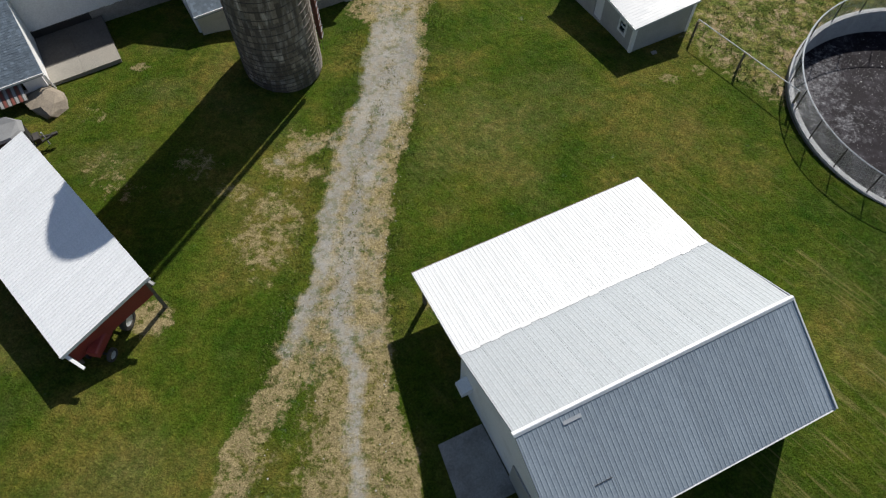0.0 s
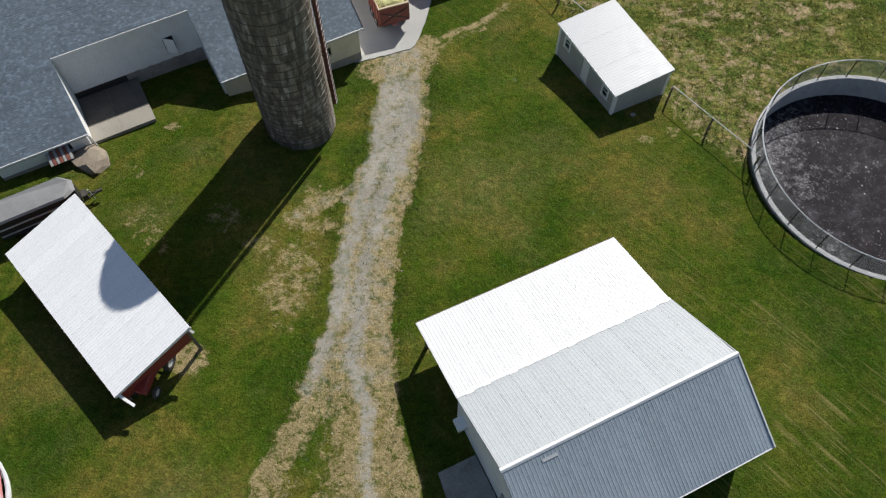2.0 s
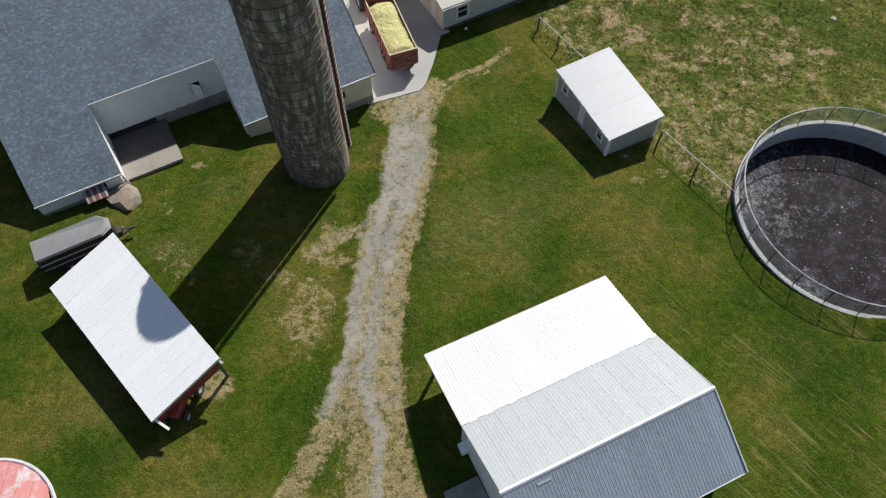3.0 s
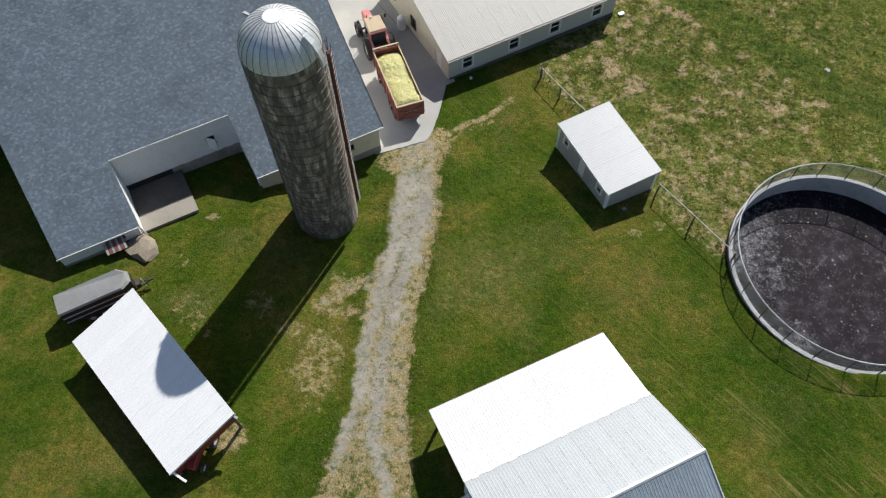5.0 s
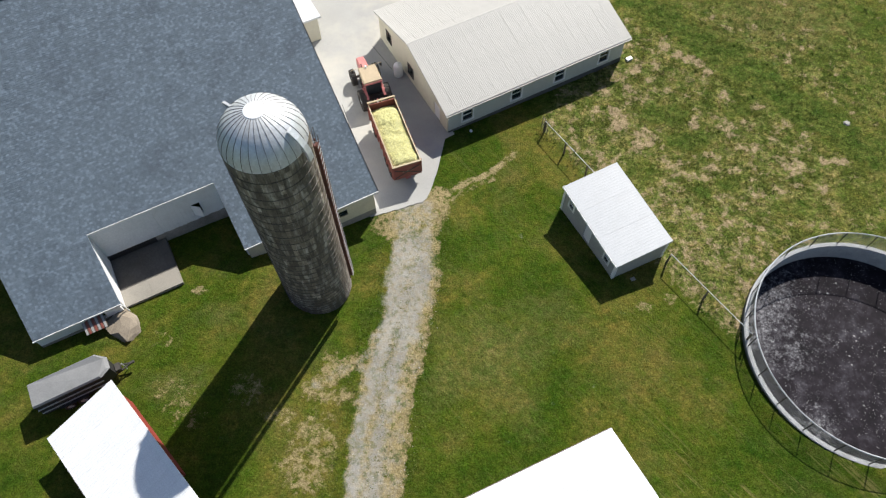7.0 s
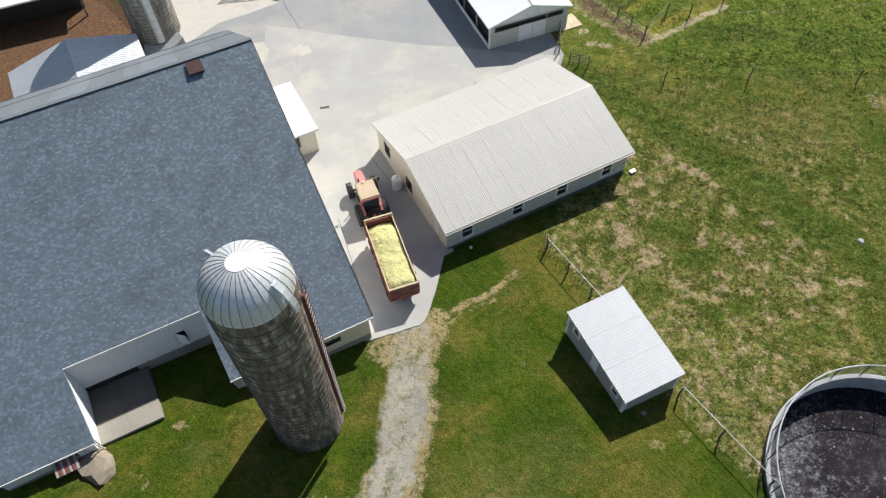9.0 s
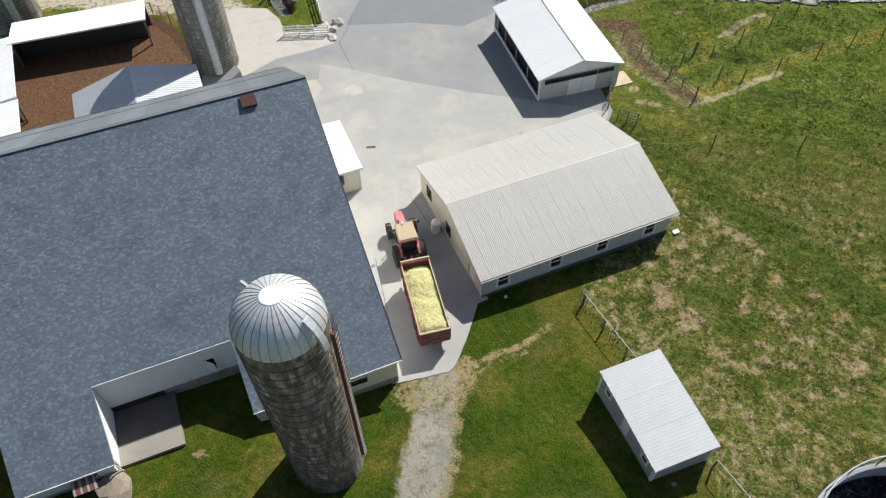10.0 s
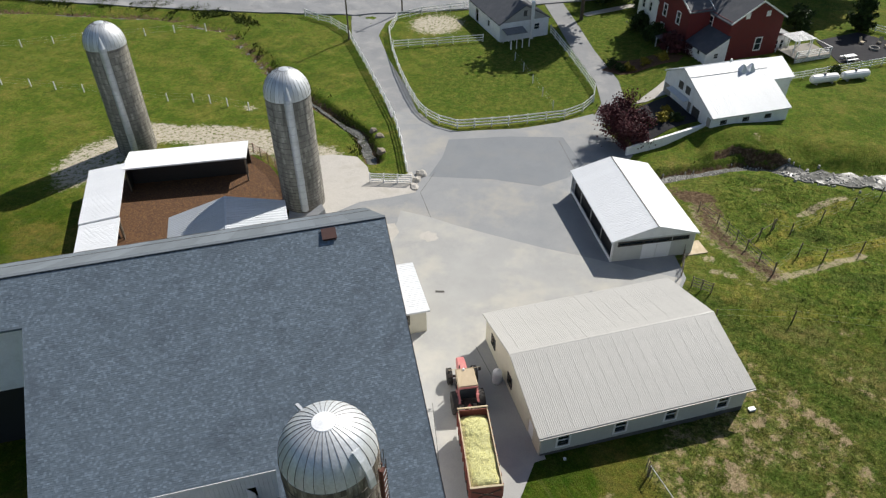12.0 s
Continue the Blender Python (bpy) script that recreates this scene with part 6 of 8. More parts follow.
def tractor(m):
    ob = thing("tractor", m, "red farm tractor with a dusty tan cab roof and loader mirrors", "tractor")
    part("hood", lofted([(1.75, 0.40, 0.85, 1.78), (2.6, 0.39, 0.85, 1.74), (3.4, 0.37, 0.85, 1.66), (3.95, 0.33, 0.88, 1.55)]), "tractor_red", ob, "faded red hood")
    part("grille", Build().box(3.93, 4.0, -0.28, 0.28, 0.9, 1.45), "black", ob)
    for s in (-1, 1):
        part("headlight", Build().box(3.94, 4.02, s * 0.2 - 0.08, s * 0.2 + 0.08, 1.25, 1.38), "glass", ob)
    part("chassis", lofted([(-0.5, 0.3, 0.45, 1.0), (1.0, 0.34, 0.5, 1.05), (3.5, 0.26, 0.5, 0.95)]), "dark_steel", ob)
    cabx0, cabx1 = 0.1, 1.65
    part("cab_floor", Build().box(cabx0, cabx1, -0.72, 0.72, 0.95, 1.1), "dark_steel", ob)
    for x, y in ((cabx0, -0.7), (cabx0, 0.7), (cabx1, -0.7), (cabx1, 0.7), (0.75, -0.72), (0.75, 0.72)):
        part("cab_post", Build().beam((x, y, 1.1), (x * 0.96 + 0.02, y * 0.95, 2.5), 0.07, 0.07), "tractor_red" if x < 1 else "dark_steel", ob)
    for x0, x1, y0, y1 in ((cabx0 + 0.05, cabx1 - 0.05, -0.70, -0.685), (cabx0 + 0.05, cabx1 - 0.05, 0.685, 0.70), (cabx1 - 0.02, cabx1, -0.62, 0.62), (cabx0, cabx0 + 0.02, -0.62, 0.62)):
        part("cab_window", Build().box(x0, x1, y0, y1, 1.15, 2.45), "glass", ob)
    roof = Build()
    roof.hexa([(cabx0 - 0.12, -0.78, 2.48), (cabx1 + 0.12, -0.74, 2.48), (cabx1 + 0.12, 0.74, 2.48), (cabx0 - 0.12, 0.78, 2.48)],
              [(cabx0 - 0.06, -0.70, 2.66), (cabx1 + 0.05, -0.66, 2.66), (cabx1 + 0.05, 0.66, 2.66), (cabx0 - 0.06, 0.70, 2.66)])
    part("cab_roof", roof, "dusty_tan", ob, "dusty tan cab roof")
    part("roof_edge", Build().box(cabx0 - 0.16, cabx0 - 0.1, -0.72, 0.72, 2.42, 2.56), "tractor_red", ob)
    part("beacon", Build().lathe([(0.10, 2.66), (0.10, 2.72), (0.07, 2.82), (0.001, 2.84)], 12, cx=1.62, cy=0.1), "white_trim", ob)
    bar = part("light_bar", Build().tube((1.86, -1.25, 2.52), (1.86, 1.25, 2.52), 0.025, n=6), "board_wood", ob, "cross bar with work lights and mirrors")
    for s in (-1, 1):
        part("mirror", Build().box(1.83, 1.88, s * 1.2 - 0.09, s * 1.2 + 0.09, 2.15, 2.5), "dark_steel", bar)
        fender = Build()
        pts = [(-0.6, 1.45), (-0.1, 1.70), (0.4, 1.66), (0.85, 1.35)]
        y0, y1 = sorted((s * 0.62, s * 0.86))
        for (xa, za), (xb, zb) in zip(pts, pts[1:]):
            fender.hexa([(xa, y0, za - 0.03), (xb, y0, zb - 0.03), (xb, y1, zb - 0.03), (xa, y1, za - 0.03)], [(xa, y0, za), (xb, y0, zb), (xb, y1, zb), (xa, y1, za)])
        part("fender", fender, "tractor_red", ob)
        tyre(ob, 0.0, s * 1.02, 0.86, 0.50, 18, "rear_wheel")
        tyre(ob, 2.85, s * 1.0, 0.66, 0.42, 14, "front_wheel")
    part("rear_axle", Build().tube((0, -0.85, 0.82), (0, 0.85, 0.82), 0.14), "dark_steel", ob)
    part("front_axle", Build().tube((2.85, -0.9, 0.62), (2.85, 0.9, 0.62), 0.10), "dark_steel", ob)
    part("seat", lofted([(0.25, 0.26, 1.15, 1.45), (0.75, 0.26, 1.15, 1.5)]), "black", ob)
    part("slow_sign", Build().poly([(-0.72, -0.2, 1.15), (-0.72, 0.2, 1.15), (-0.70, 0.0, 1.5)]).poly([(-0.70, 0.0, 1.5), (-0.72, 0.2, 1.15), (-0.72, -0.2, 1.15)]), "tractor_red", ob, "red triangle sign")
    hitch = Build()
    for s in (-0.35, 0.35):
        hitch.tube((-0.4, s, 0.6), (-1.1, s * 1.1, 0.65), 0.04, n=6)
    hitch.tube((-1.0, -0.45, 0.66), (-1.0, 0.45, 0.66), 0.045, n=6)
    hitch.tube((-0.4, 0, 0.95), (-1.0, 0, 1.0), 0.04, n=6)
    part("hitch", hitch, "galvanised", ob)
    part("exhaust", Build().tube((2.3, 0.3, 1.6), (2.3, 0.3, 2.45), 0.05), "dark_steel", ob)
    part("step", Build().box(0.95, 1.4, 0.75, 1.0, 0.5, 0.55), "dark_steel", ob)
    return ob


tx, ty_ = -6.62, 46.55
tractor(pose(tx, ty_, gz(tx, ty_) + 0.05, 0, 0, 112.0))


# ---- silage wagon ----
def wagon(m):
    ob = thing("silage_wagon", m, "rusty red silage wagon heaped with pale chopped green silage", "wagon")
    L, Wd, z0, z1 = 6.28, 2.16, 1.0, 2.42
    part("floor", Build().box(0, L, -Wd / 2 + 0.05, Wd / 2 - 0.05, z0 - 0.12, z0), "rust_red", ob)
    for s in (-1, 1):
        y0, y1 = sorted((s * Wd / 2, s * (Wd / 2 - 0.05)))
        side = part("side_board", Build().box(0.02, L - 0.02, y0, y1, z0, z1), "rust_red", ob)
        part("top_rail", Build().box(0, L, min(y0, y1) - 0.012, max(y0, y1) + 0.012, z1 - 0.02, z1 + 0.05), "board_wood", side, "worn pale top rail")
        for i in range(9):
            xx = 0.15 + (L - 0.3) * i / 8
            ya, yb = sorted((s * Wd / 2, s * (Wd / 2 + 0.09)))
            part("stake", Build().box(xx - 0.045, xx + 0.045, ya, yb, z0 - 0.12, z1 - 0.05), "rust_red", side)
    tail = part("tailgate", Build().box(-0.05, 0.02, -Wd / 2, Wd / 2, z0 - 0.08, z1 - 0.02), "rust_red", ob, "rusty red tailgate")
    part("top_rail", Build().box(-0.08, 0.05, -Wd / 2 - 0.03, Wd / 2 + 0.03, z1 - 0.02, z1 + 0.06), "board_wood", tail)
    part("brace", Build().beam((-0.07, -Wd / 2 + 0.1, z0 + 0.1), (-0.07, Wd / 2 - 0.1, z1 - 0.35), 0.04, 0.05), "dark_steel", tail)
    part("brace", Build().beam((-0.07, Wd / 2 - 0.1, z0 + 0.1), (-0.07, -Wd / 2 + 0.1, z1 - 0.35), 0.04, 0.05), "dark_steel", tail)
    part("tail_lamp", Build().box(-0.12, -0.05, -0.2, 0.2, z0 - 0.22, z0 - 0.1), "tractor_red", tail)
    for k in range(5):
        part("writing_bar", Build().box(-0.062, -0.052, -0.42 + 0.17 * k, -0.30 + 0.17 * k, z0 + 0.62, z0 + 0.70), "board_wood", tail)
    head = part("headboard", Build().box(L - 0.05, L, -Wd / 2, Wd / 2, z0, z1 + 0.05), "rust_red", ob)
    part("top_rail", Build().box(L - 0.08, L + 0.04, -Wd / 2 - 0.03, Wd / 2 + 0.03, z1 + 0.25, z1 + 0.33), "board_wood", head)
    for s in (-1, 0, 1):
        part("upright", Build().box(L - 0.05, L, s * (Wd / 2 - 0.04) - 0.03, s * (Wd / 2 - 0.04) + 0.03, z1, z1 + 0.28), "board_wood", head)
    for y in (-0.7, 0.7):
        part("chassis_beam", Build().box(0.1, L + 0.2, y - 0.07, y + 0.07, z0 - 0.34, z0 - 0.12), "dark_steel", ob)
    for i, xx in enumerate((1.15, 2.15, 5.2)):
        part("axle", Build().tube((xx, -0.95, 0.44), (xx, 0.95, 0.44), 0.06), "dark_steel", ob)
        for s in (-1, 1):
            tyre(ob, xx, s * 0.98, 0.45, 0.26, 0)
    tong = Build().beam((L, -0.4, 0.62), (L + 1.25, 0, 0.6), 0.1, 0.1).beam((L, 0.4, 0.62), (L + 1.25, 0, 0.6), 0.1, 0.1)
    part("drawbar", tong, "dark_steel", ob)
    # load of silage
    nx, ny = 64, 24
    bd = Build()
    for i in range(nx):
        for j in range(ny):
            x, y = 0.06 + (L - 0.14) * i / (nx - 1), (-Wd / 2 + 0.06) + (Wd - 0.12) * j / (ny - 1)
            u, v = i / (nx - 1), abs(2 * j / (ny - 1) - 1)
            hump = 0.62 + 0.22 * math.sin(u * 9.5 + 0.6) + 0.10 * math.sin(u * 21)
            z = z0 + 1.20 + 0.36 * hump * (1 - v ** 2.6) - 0.55 * max(0, u - 0.86) / 0.14 - 0.2 * max(0, 0.06 - u) / 0.06
            z += 0.10 * noise.noise(Vector((x * 1.6, y * 1.6, 3))) + 0.05 * noise.noise(Vector((x * 5, y * 5, 7))) + 0.03 * noise.noise(Vector((x * 14, y * 14, 1)))
            bd.v.append((x, y, z))
    for i in range(nx - 1):
        for j in range(ny - 1):
            a = i * ny + j
            bd.f.append((a, a + ny, a + ny + 1, a + 1))
    load = bd.mesh("silage", M["silage"])
    load.shade_smooth()
    lo = new("silage", load)
    lo.matrix_world = m
    tagged(lo, "heap of pale green chopped silage in the wagon", "silage", kind="stuff")
    flecks = Build()
    r = random.Random(9)
    for k in range(4200):
        i = r.randrange(nx * ny)
        p = Vector(bd.v[i]) + Vector((r.uniform(-0.06, 0.06), r.uniform(-0.05, 0.05), 0.012))
        if not (0.08 < p.x < L - 0.1 and abs(p.y) < Wd / 2 - 0.08):
            continue
        a, l = r.uniform(0, 6.28), r.uniform(0.02, 0.05)
        d, s = Vector((math.cos(a), math.sin(a), r.uniform(-0.2, 0.9))) * l, Vector((-math.sin(a), math.cos(a), r.uniform(-0.5, 0.5))) * 0.014
        flecks.poly([p - d - s, p + d - s, p + d + s, p - d + s])
    fm = flecks.mesh("silage_flecks", M["silage_fleck"])
    fo = new("silage_flecks", fm)
    fo.matrix_world = m
    tagged(fo, "loose pale flecks of chopped maize on the heap", "silage", kind="stuff")
    return ob


M["silage_fleck"] = surf("silage_fleck", (0.60, 0.58, 0.22), (0.78, 0.74, 0.36), 6, 0.9, 0, 30, 0, piece=0.15)
wgx, wgy = -3.66, 38.62
wagon(pose(wgx, wgy, gz(-4.8, 41.5) + 0.02, 1.2 * 0, 0, 110.5))

# ---- covered trailer behind the red shed ----
trx, tr_y, tra = -25.0, 20.5, 29.2
trl = thing("cargo_trailer", pose(trx, tr_y, gz(-23.4, 21.5), 0, 0, tra), "dark cargo trailer with a grey canvas roof parked on grass", "trailer")
part("body", Build().hexa([(0, -0.78, 0.55), (3.9, -0.78, 0.55), (4.5, -0.35, 0.55), (4.5, 0.35, 0.55), (3.9, 0.78, 0.55), (0, 0.78, 0.55)],
                          [(0, -0.78, 1.9), (3.9, -0.78, 1.9), (4.5, -0.35, 1.75), (4.5, 0.35, 1.75), (3.9, 0.78, 1.9), (0, 0.78, 1.9)]), "black", trl, "black side panels")
part("roof", Build().hexa([(-0.04, -0.83, 1.9), (3.95, -0.83, 1.9), (4.55, -0.38, 1.76), (4.55, 0.38, 1.76), (3.95, 0.83, 1.9), (-0.04, 0.83, 1.9)],
                          [(-0.02, -0.74, 2.02), (3.9, -0.74, 2.02), (4.35, -0.34, 1.9), (4.35, 0.34, 1.9), (3.9, 0.74, 2.02), (-0.02, 0.74, 2.02)]), "canvas", trl, "grey canvas roof")
part("rail", Build().box(0, 3.9, -0.83, -0.78, 1.35, 1.43), "galvanised", trl)
part("rail", Build().box(0, 3.9, -0.83, -0.78, 0.85, 0.91), "galvanised", trl)
for s in (-1, 1):
    for xx in (1.4, 2.2):
        tyre(trl, xx, s * 0.82, 0.34, 0.22, 0)
    part("fender", Build().box(0.95, 2.65, min(s * 0.72, s * 0.98), max(s * 0.72, s * 0.98), 0.72, 0.76), "black", trl)
    part("drawbar", Build().beam((4.3, s * 0.35, 0.5), (5.45, 0, 0.5), 0.08, 0.1), "dark_steel", trl)
part("coupler", Build().box(5.35, 5.65, -0.07, 0.07, 0.46, 0.6), "dark_steel", trl)
part("jack", Build().tube((5.0, 0, 0.0), (5.0, 0, 0.95), 0.04), "galvanised", trl)
part("toolbox", Build().box(4.55, 4.85, -0.25, 0.25, 0.5, 0.85), "dark_steel", trl)

# ---- machine in the red shed's open end ----
mc = thing("old_tractor", at(-14.6, 12.5, -100), "old dull red tractor parked in the shed opening", "tractor")
part("hood", lofted([(0.5, 0.28, 0.6, 1.15), (1.7, 0.24, 0.62, 1.05)]), "red_paint", mc)
part("seat", lofted([(-0.3, 0.22, 0.9, 1.02), (0.1, 0.22, 0.9, 1.05)]), "black", mc)
part("frame_bar", Build().box(-0.5, 1.6, -0.12, 0.12, 0.4, 0.62), "dark_steel", mc)
part("axle", Build().tube((-0.2, -0.6, 0.5), (-0.2, 0.6, 0.5), 0.06), "dark_steel", mc)
part("axle", Build().tube((1.4, -0.5, 0.32), (1.4, 0.5, 0.32), 0.05), "dark_steel", mc)
for s in (-1, 1):
    tyre(mc, -0.2, s * 0.6, 0.5, 0.25, 0)
    tyre(mc, 1.4, s * 0.5, 0.32, 0.16, 0)
part("steering_wheel", Build().lathe([(0.17, 1.2), (0.2, 1.22), (0.17, 1.24), (0.14, 1.22), (0.17, 1.2)], 16, cx=0.35, cy=0), "black", mc)

# ---- water tank, well cap, small things round the farm building ----
wt = Build().lathe([(0.001, 0), (0.36, 0), (0.38, 0.08), (0.38, 1.05), (0.34, 1.2), (0.2, 1.3), (0.12, 1.32), (0.12, 1.4), (0.001, 1.42)], 28)
solid("water_tank", wt, "tank_plastic", pose(-4.95, 49.85, gz(-4.95, 49.85) + 0.05), "white plastic water tank beside the wall", "tank", smooth=True)
solid("well_cap", Build().lathe([(0.001, 0.14), (0.10, 0.135), (0.115, 0.10), (0.115, 0), (0.10, -0.3)], 16), "white_trim", at(1.11, 43.72), "small white well cap in the grass", "well", smooth=True)
solid("drain_cover", Build().box(-0.15, 0.15, -0.12, 0.12, -0.1, 0.05), "foundation", at(12.1, 30.1, 20), "small pale block in the shed's shadow", "drain")
solid("drain_grate", Build().box(-0.42, 0.42, -0.13, 0.13, -0.1, 0.075), "dark_steel", at(-12.09, 59.47, 12), "dark steel drain grate let into the yard slab", "drain")
solid("step_block", Build().box(-0.27, 0.27, -0.16, 0.16, -0.2, 0.16), "white_trim", at(14.55, 51.6, 29), "white step beside the building corner", "step")
boulder("rock", 30.3, 43.9, 0.3, 0.24, 0.18, 8, "pale stone lying in the pasture", "stream_stone")
solid("step_slab", Build().box(-1.2, 1.2, -1.0, 1.0, -0.3, 0.12), "board_wood", at(10.9, 72.0, 26), "worn wooden platform beside the garage", "platform")


# ---- fences ----
def fence_line(pts, gap, tall, post_m, rail_m, rails, label, post_r=0.06, rail=(0.03, 0.14), wires=0, square=True):
    """Posts along a line on the ground, joined by boards or wires."""
    x0, y0 = pts[0]
    ob = thing("fence", at(x0, y0), label, "fence", "fences")
    base = Vector((x0, y0, gz(x0, y0)))
    spots = []
    for i, ((ax, ay), (bx, by)) in enumerate(zip(pts, pts[1:])):
        n = max(1, round(math.hypot(bx - ax, by - ay) / gap))
        spots += [(ax + (bx - ax) * k / n, ay + (by - ay) * k / n) for k in range(n)]
    spots.append(pts[-1])
    r = random.Random(int(abs(x0) * 7) + int(abs(y0) * 3))
    tops = []
    for x, y in spots:
        z = gz(x, y)
        lean = Vector((r.uniform(-0.04, 0.04), r.uniform(-0.04, 0.04), 0)) * (0 if square else 1)
        p = Vector((x, y, z)) - base
        bd = Build()
        if square:
            bd.box(p.x - post_r, p.x + post_r, p.y - post_r, p.y + post_r, p.z - 0.25, p.z + tall)
        else:
            bd.tube(p - Vector((0, 0, 0.25)), p + lean + Vector((0, 0, tall * r.uniform(0.92, 1.06))), post_r, post_r * 0.9, 7)
        part("post", bd, post_m, ob)
        tops.append(p)
    for a, c in zip(tops, tops[1:]):
        for k in range(rails):
            z = Vector((0, 0, tall * (k + 0.75) / (rails + 0.1)))
            part("rail", Build().beam(a + z, c + z, *rail), rail_m, ob)
        for k in range(wires):
            z = Vector((0, 0, tall * (k + 1) / (wires + 0.1)))
            part("wire", Build().tube(a + z, c + z, 0.004, n=4), "galvanised", ob)
    return ob


WB = "white board fence with three rails along the lane"
fence_line([(-21.2, 79.6), (-23.6, 85.5), (-26.4, 91.6), (-30.8, 99), (-35.4, 106.6), (-42.9, 118.6), (-47, 122), (-52.7, 124.2)], 2.5, 1.35, "white_trim", "white_trim", 3, WB, 0.075, (0.04, 0.17))
fence_line([(-33.5, 113.5), (-30, 106), (-26.5, 99.4), (-24.2, 95.6), (-22.6, 93.7), (-20.5, 92.2), (-17.8, 91.4), (-11.5, 93.9), (-4.6, 97.4), (-2.4, 99.9), (-1.2, 103), (-1.3, 106), (-2.6, 109.5), (-6, 117.5), (-10, 126.2)],
           2.5, 1.35, "white_trim", "white_trim", 3, "white board fence with three rails round the paddock", 0.075, (0.04, 0.17))
fence_line([(-33.5, 113.5), (-36.0, 120), (-36.4, 126.0), (-33, 129.5), (-24.0, 134.8)], 2.5, 1.35, "white_trim", "white_trim", 3, "white board fence with three rails beside the road")
fence_line([(-33.6, 114.6), (-27, 117.3), (-20.2, 120.2)], 2.4, 1.3, "white_trim", "white_trim", 3, "white board fence dividing the paddock")
fence_line([(-24.6, 76.3), (-19.9, 77.1)], 1.55, 1.25, "white_trim", "white_trim", 4, "white board gate at the edge of the yard")
fence_line([(25.4, 113.5), (32, 117.6), (40.5, 122.8)], 2.2, 1.2, "white_trim", "white_trim", 3, "white board fence beside the gas tanks")
fence_line([(39, 136), (44, 133), (50, 128)], 2.2, 1.2, "white_trim", "white_trim", 3, "white board fence at the garden end")
fence_line([(-6.4, 99.6), (-8.3, 103.2), (-10.2, 107), (-12.1, 110.7), (-14, 114.4), (-15.2, 118)], 4.1, 1.3, "white_trim", "white_trim", 0, "thin white posts with wire across the paddock", 0.045, wires=2)
fence_line([(-95, 86.8), (-84.4, 88), (-79.9, 88.5), (-76, 88.7), (-71.7, 89.1), (-58.9, 89.8), (-55.2, 90.3), (-52.7, 90.5), (-49.9, 90.2), (-46.5, 89.8)], 4.2, 1.25, "white_trim", "white_trim", 0, "white post and wire fence across the pasture", 0.06, wires=3)
fence_line([(-100, 96), (-91.2, 100.4), (-87.1, 102.8), (-75, 109.7), (-70.9, 111.9), (-66.4, 114.2)], 4.4, 1.25, "white_trim", "white_trim", 0, "white post and wire fence near the stream", 0.06, wires=3)
PW = "weathered wooden post and wire fence in the pasture"
fence_line([(18.9, 76.9), (20.9, 77.2), (24.3, 80.2), (28, 83.5), (31.5, 86.6), (36, 90)], 4.6, 1.5, "post_wood", "post_wood", 0, PW, 0.07, wires=3, square=False)
fence_line([(18.2, 69.4), (21.0, 73.2), (23.1, 72.5), (27.2, 75.3), (32, 78.6), (40, 83.5)], 4.4, 1.5, "post_wood", "post_wood", 0, PW, 0.07, wires=3, square=False)
fence_line([(11.8, 79.0), (13.6, 77.0), (16.2, 73.3), (18.2, 69.4)], 1.8, 1.3, "post_wood", "dark_steel", 3, "dark pipe rail cattle race beside the muddy path", 0.055, (0.025, 0.04), square=False)
fence_line([(16.2, 73.3), (17.6, 75.4), (19.2, 77.4)], 2.6, 1.4, "post_wood", "post_wood", 1, "weathered rail pen in the pasture", 0.07, (0.05, 0.06), square=False)
fence_line([(12.4, 61.5), (18.9, 62.5), (26.5, 62.5), (36, 62)], 7.0, 1.45, "post_wood", "post_wood", 0, PW, 0.065, wires=2, square=False)
fence_line([(10.0, 71.0), (9.75, 67.2)], 1.3, 1.4, "post_wood", "dark_steel", 4, "dark pipe rail fence between the buildings", 0.06, (0.03, 0.05), square=False)
fence_line([(10.6, 65.8), (12.3, 65.2)], 0.9, 1.3, "post_wood", "dark_steel", 4, "short dark gate behind the farm building", 0.06, (0.03, 0.05), square=False)
LW = "lawn fence of dark posts under one pale rail"
fence_line([(6.9, 43.7), (11.2, 37.1)], 2.5, 1.25, "post_wood", "galvanised", 0, LW, 0.075, wires=0, square=False)
fence_line([(14.55, 31.4), (16.5, 28.5), (18.6, 25.4)], 3.4, 1.25, "post_wood", "galvanised", 0, LW, 0.075, wires=0, square=False)
for pts in ([(6.9, 43.7), (11.2, 37.1)], [(14.55, 31.4), (18.6, 25.4)]):
    x0, y0 = pts[0]
    rl_ = thing("top_rail_fence", at(x0, y0), "pale top rail of the lawn fence", "fence", "fences")
    for a, c in zip(pts, pts[1:]):
        o = Vector((x0, y0, gz(x0, y0)))
        pa, pc = Vector((*a, gz(*a) + 1.28)) - o, Vector((*c, gz(*c) + 1.28)) - o
        part("rail", Build().tube(pa, pc, 0.026, n=8), "pale_zinc", rl_)
# lattice gate against the farm building
lg = thing("lattice_gate", at(6.75, 44.2, -62), "narrow dark lattice gate leaning at the fence corner", "gate")
for i in range(4):
    part("bar", Build().box(0.27 * i - 0.014, 0.27 * i + 0.014, -0.014, 0.014, 0, 1.4), "dark_steel", lg)
for k in range(6):
    part("bar", Build().box(0, 0.81, -0.01, 0.01, 0.12 + 0.24 * k, 0.145 + 0.24 * k), "dark_steel", lg)

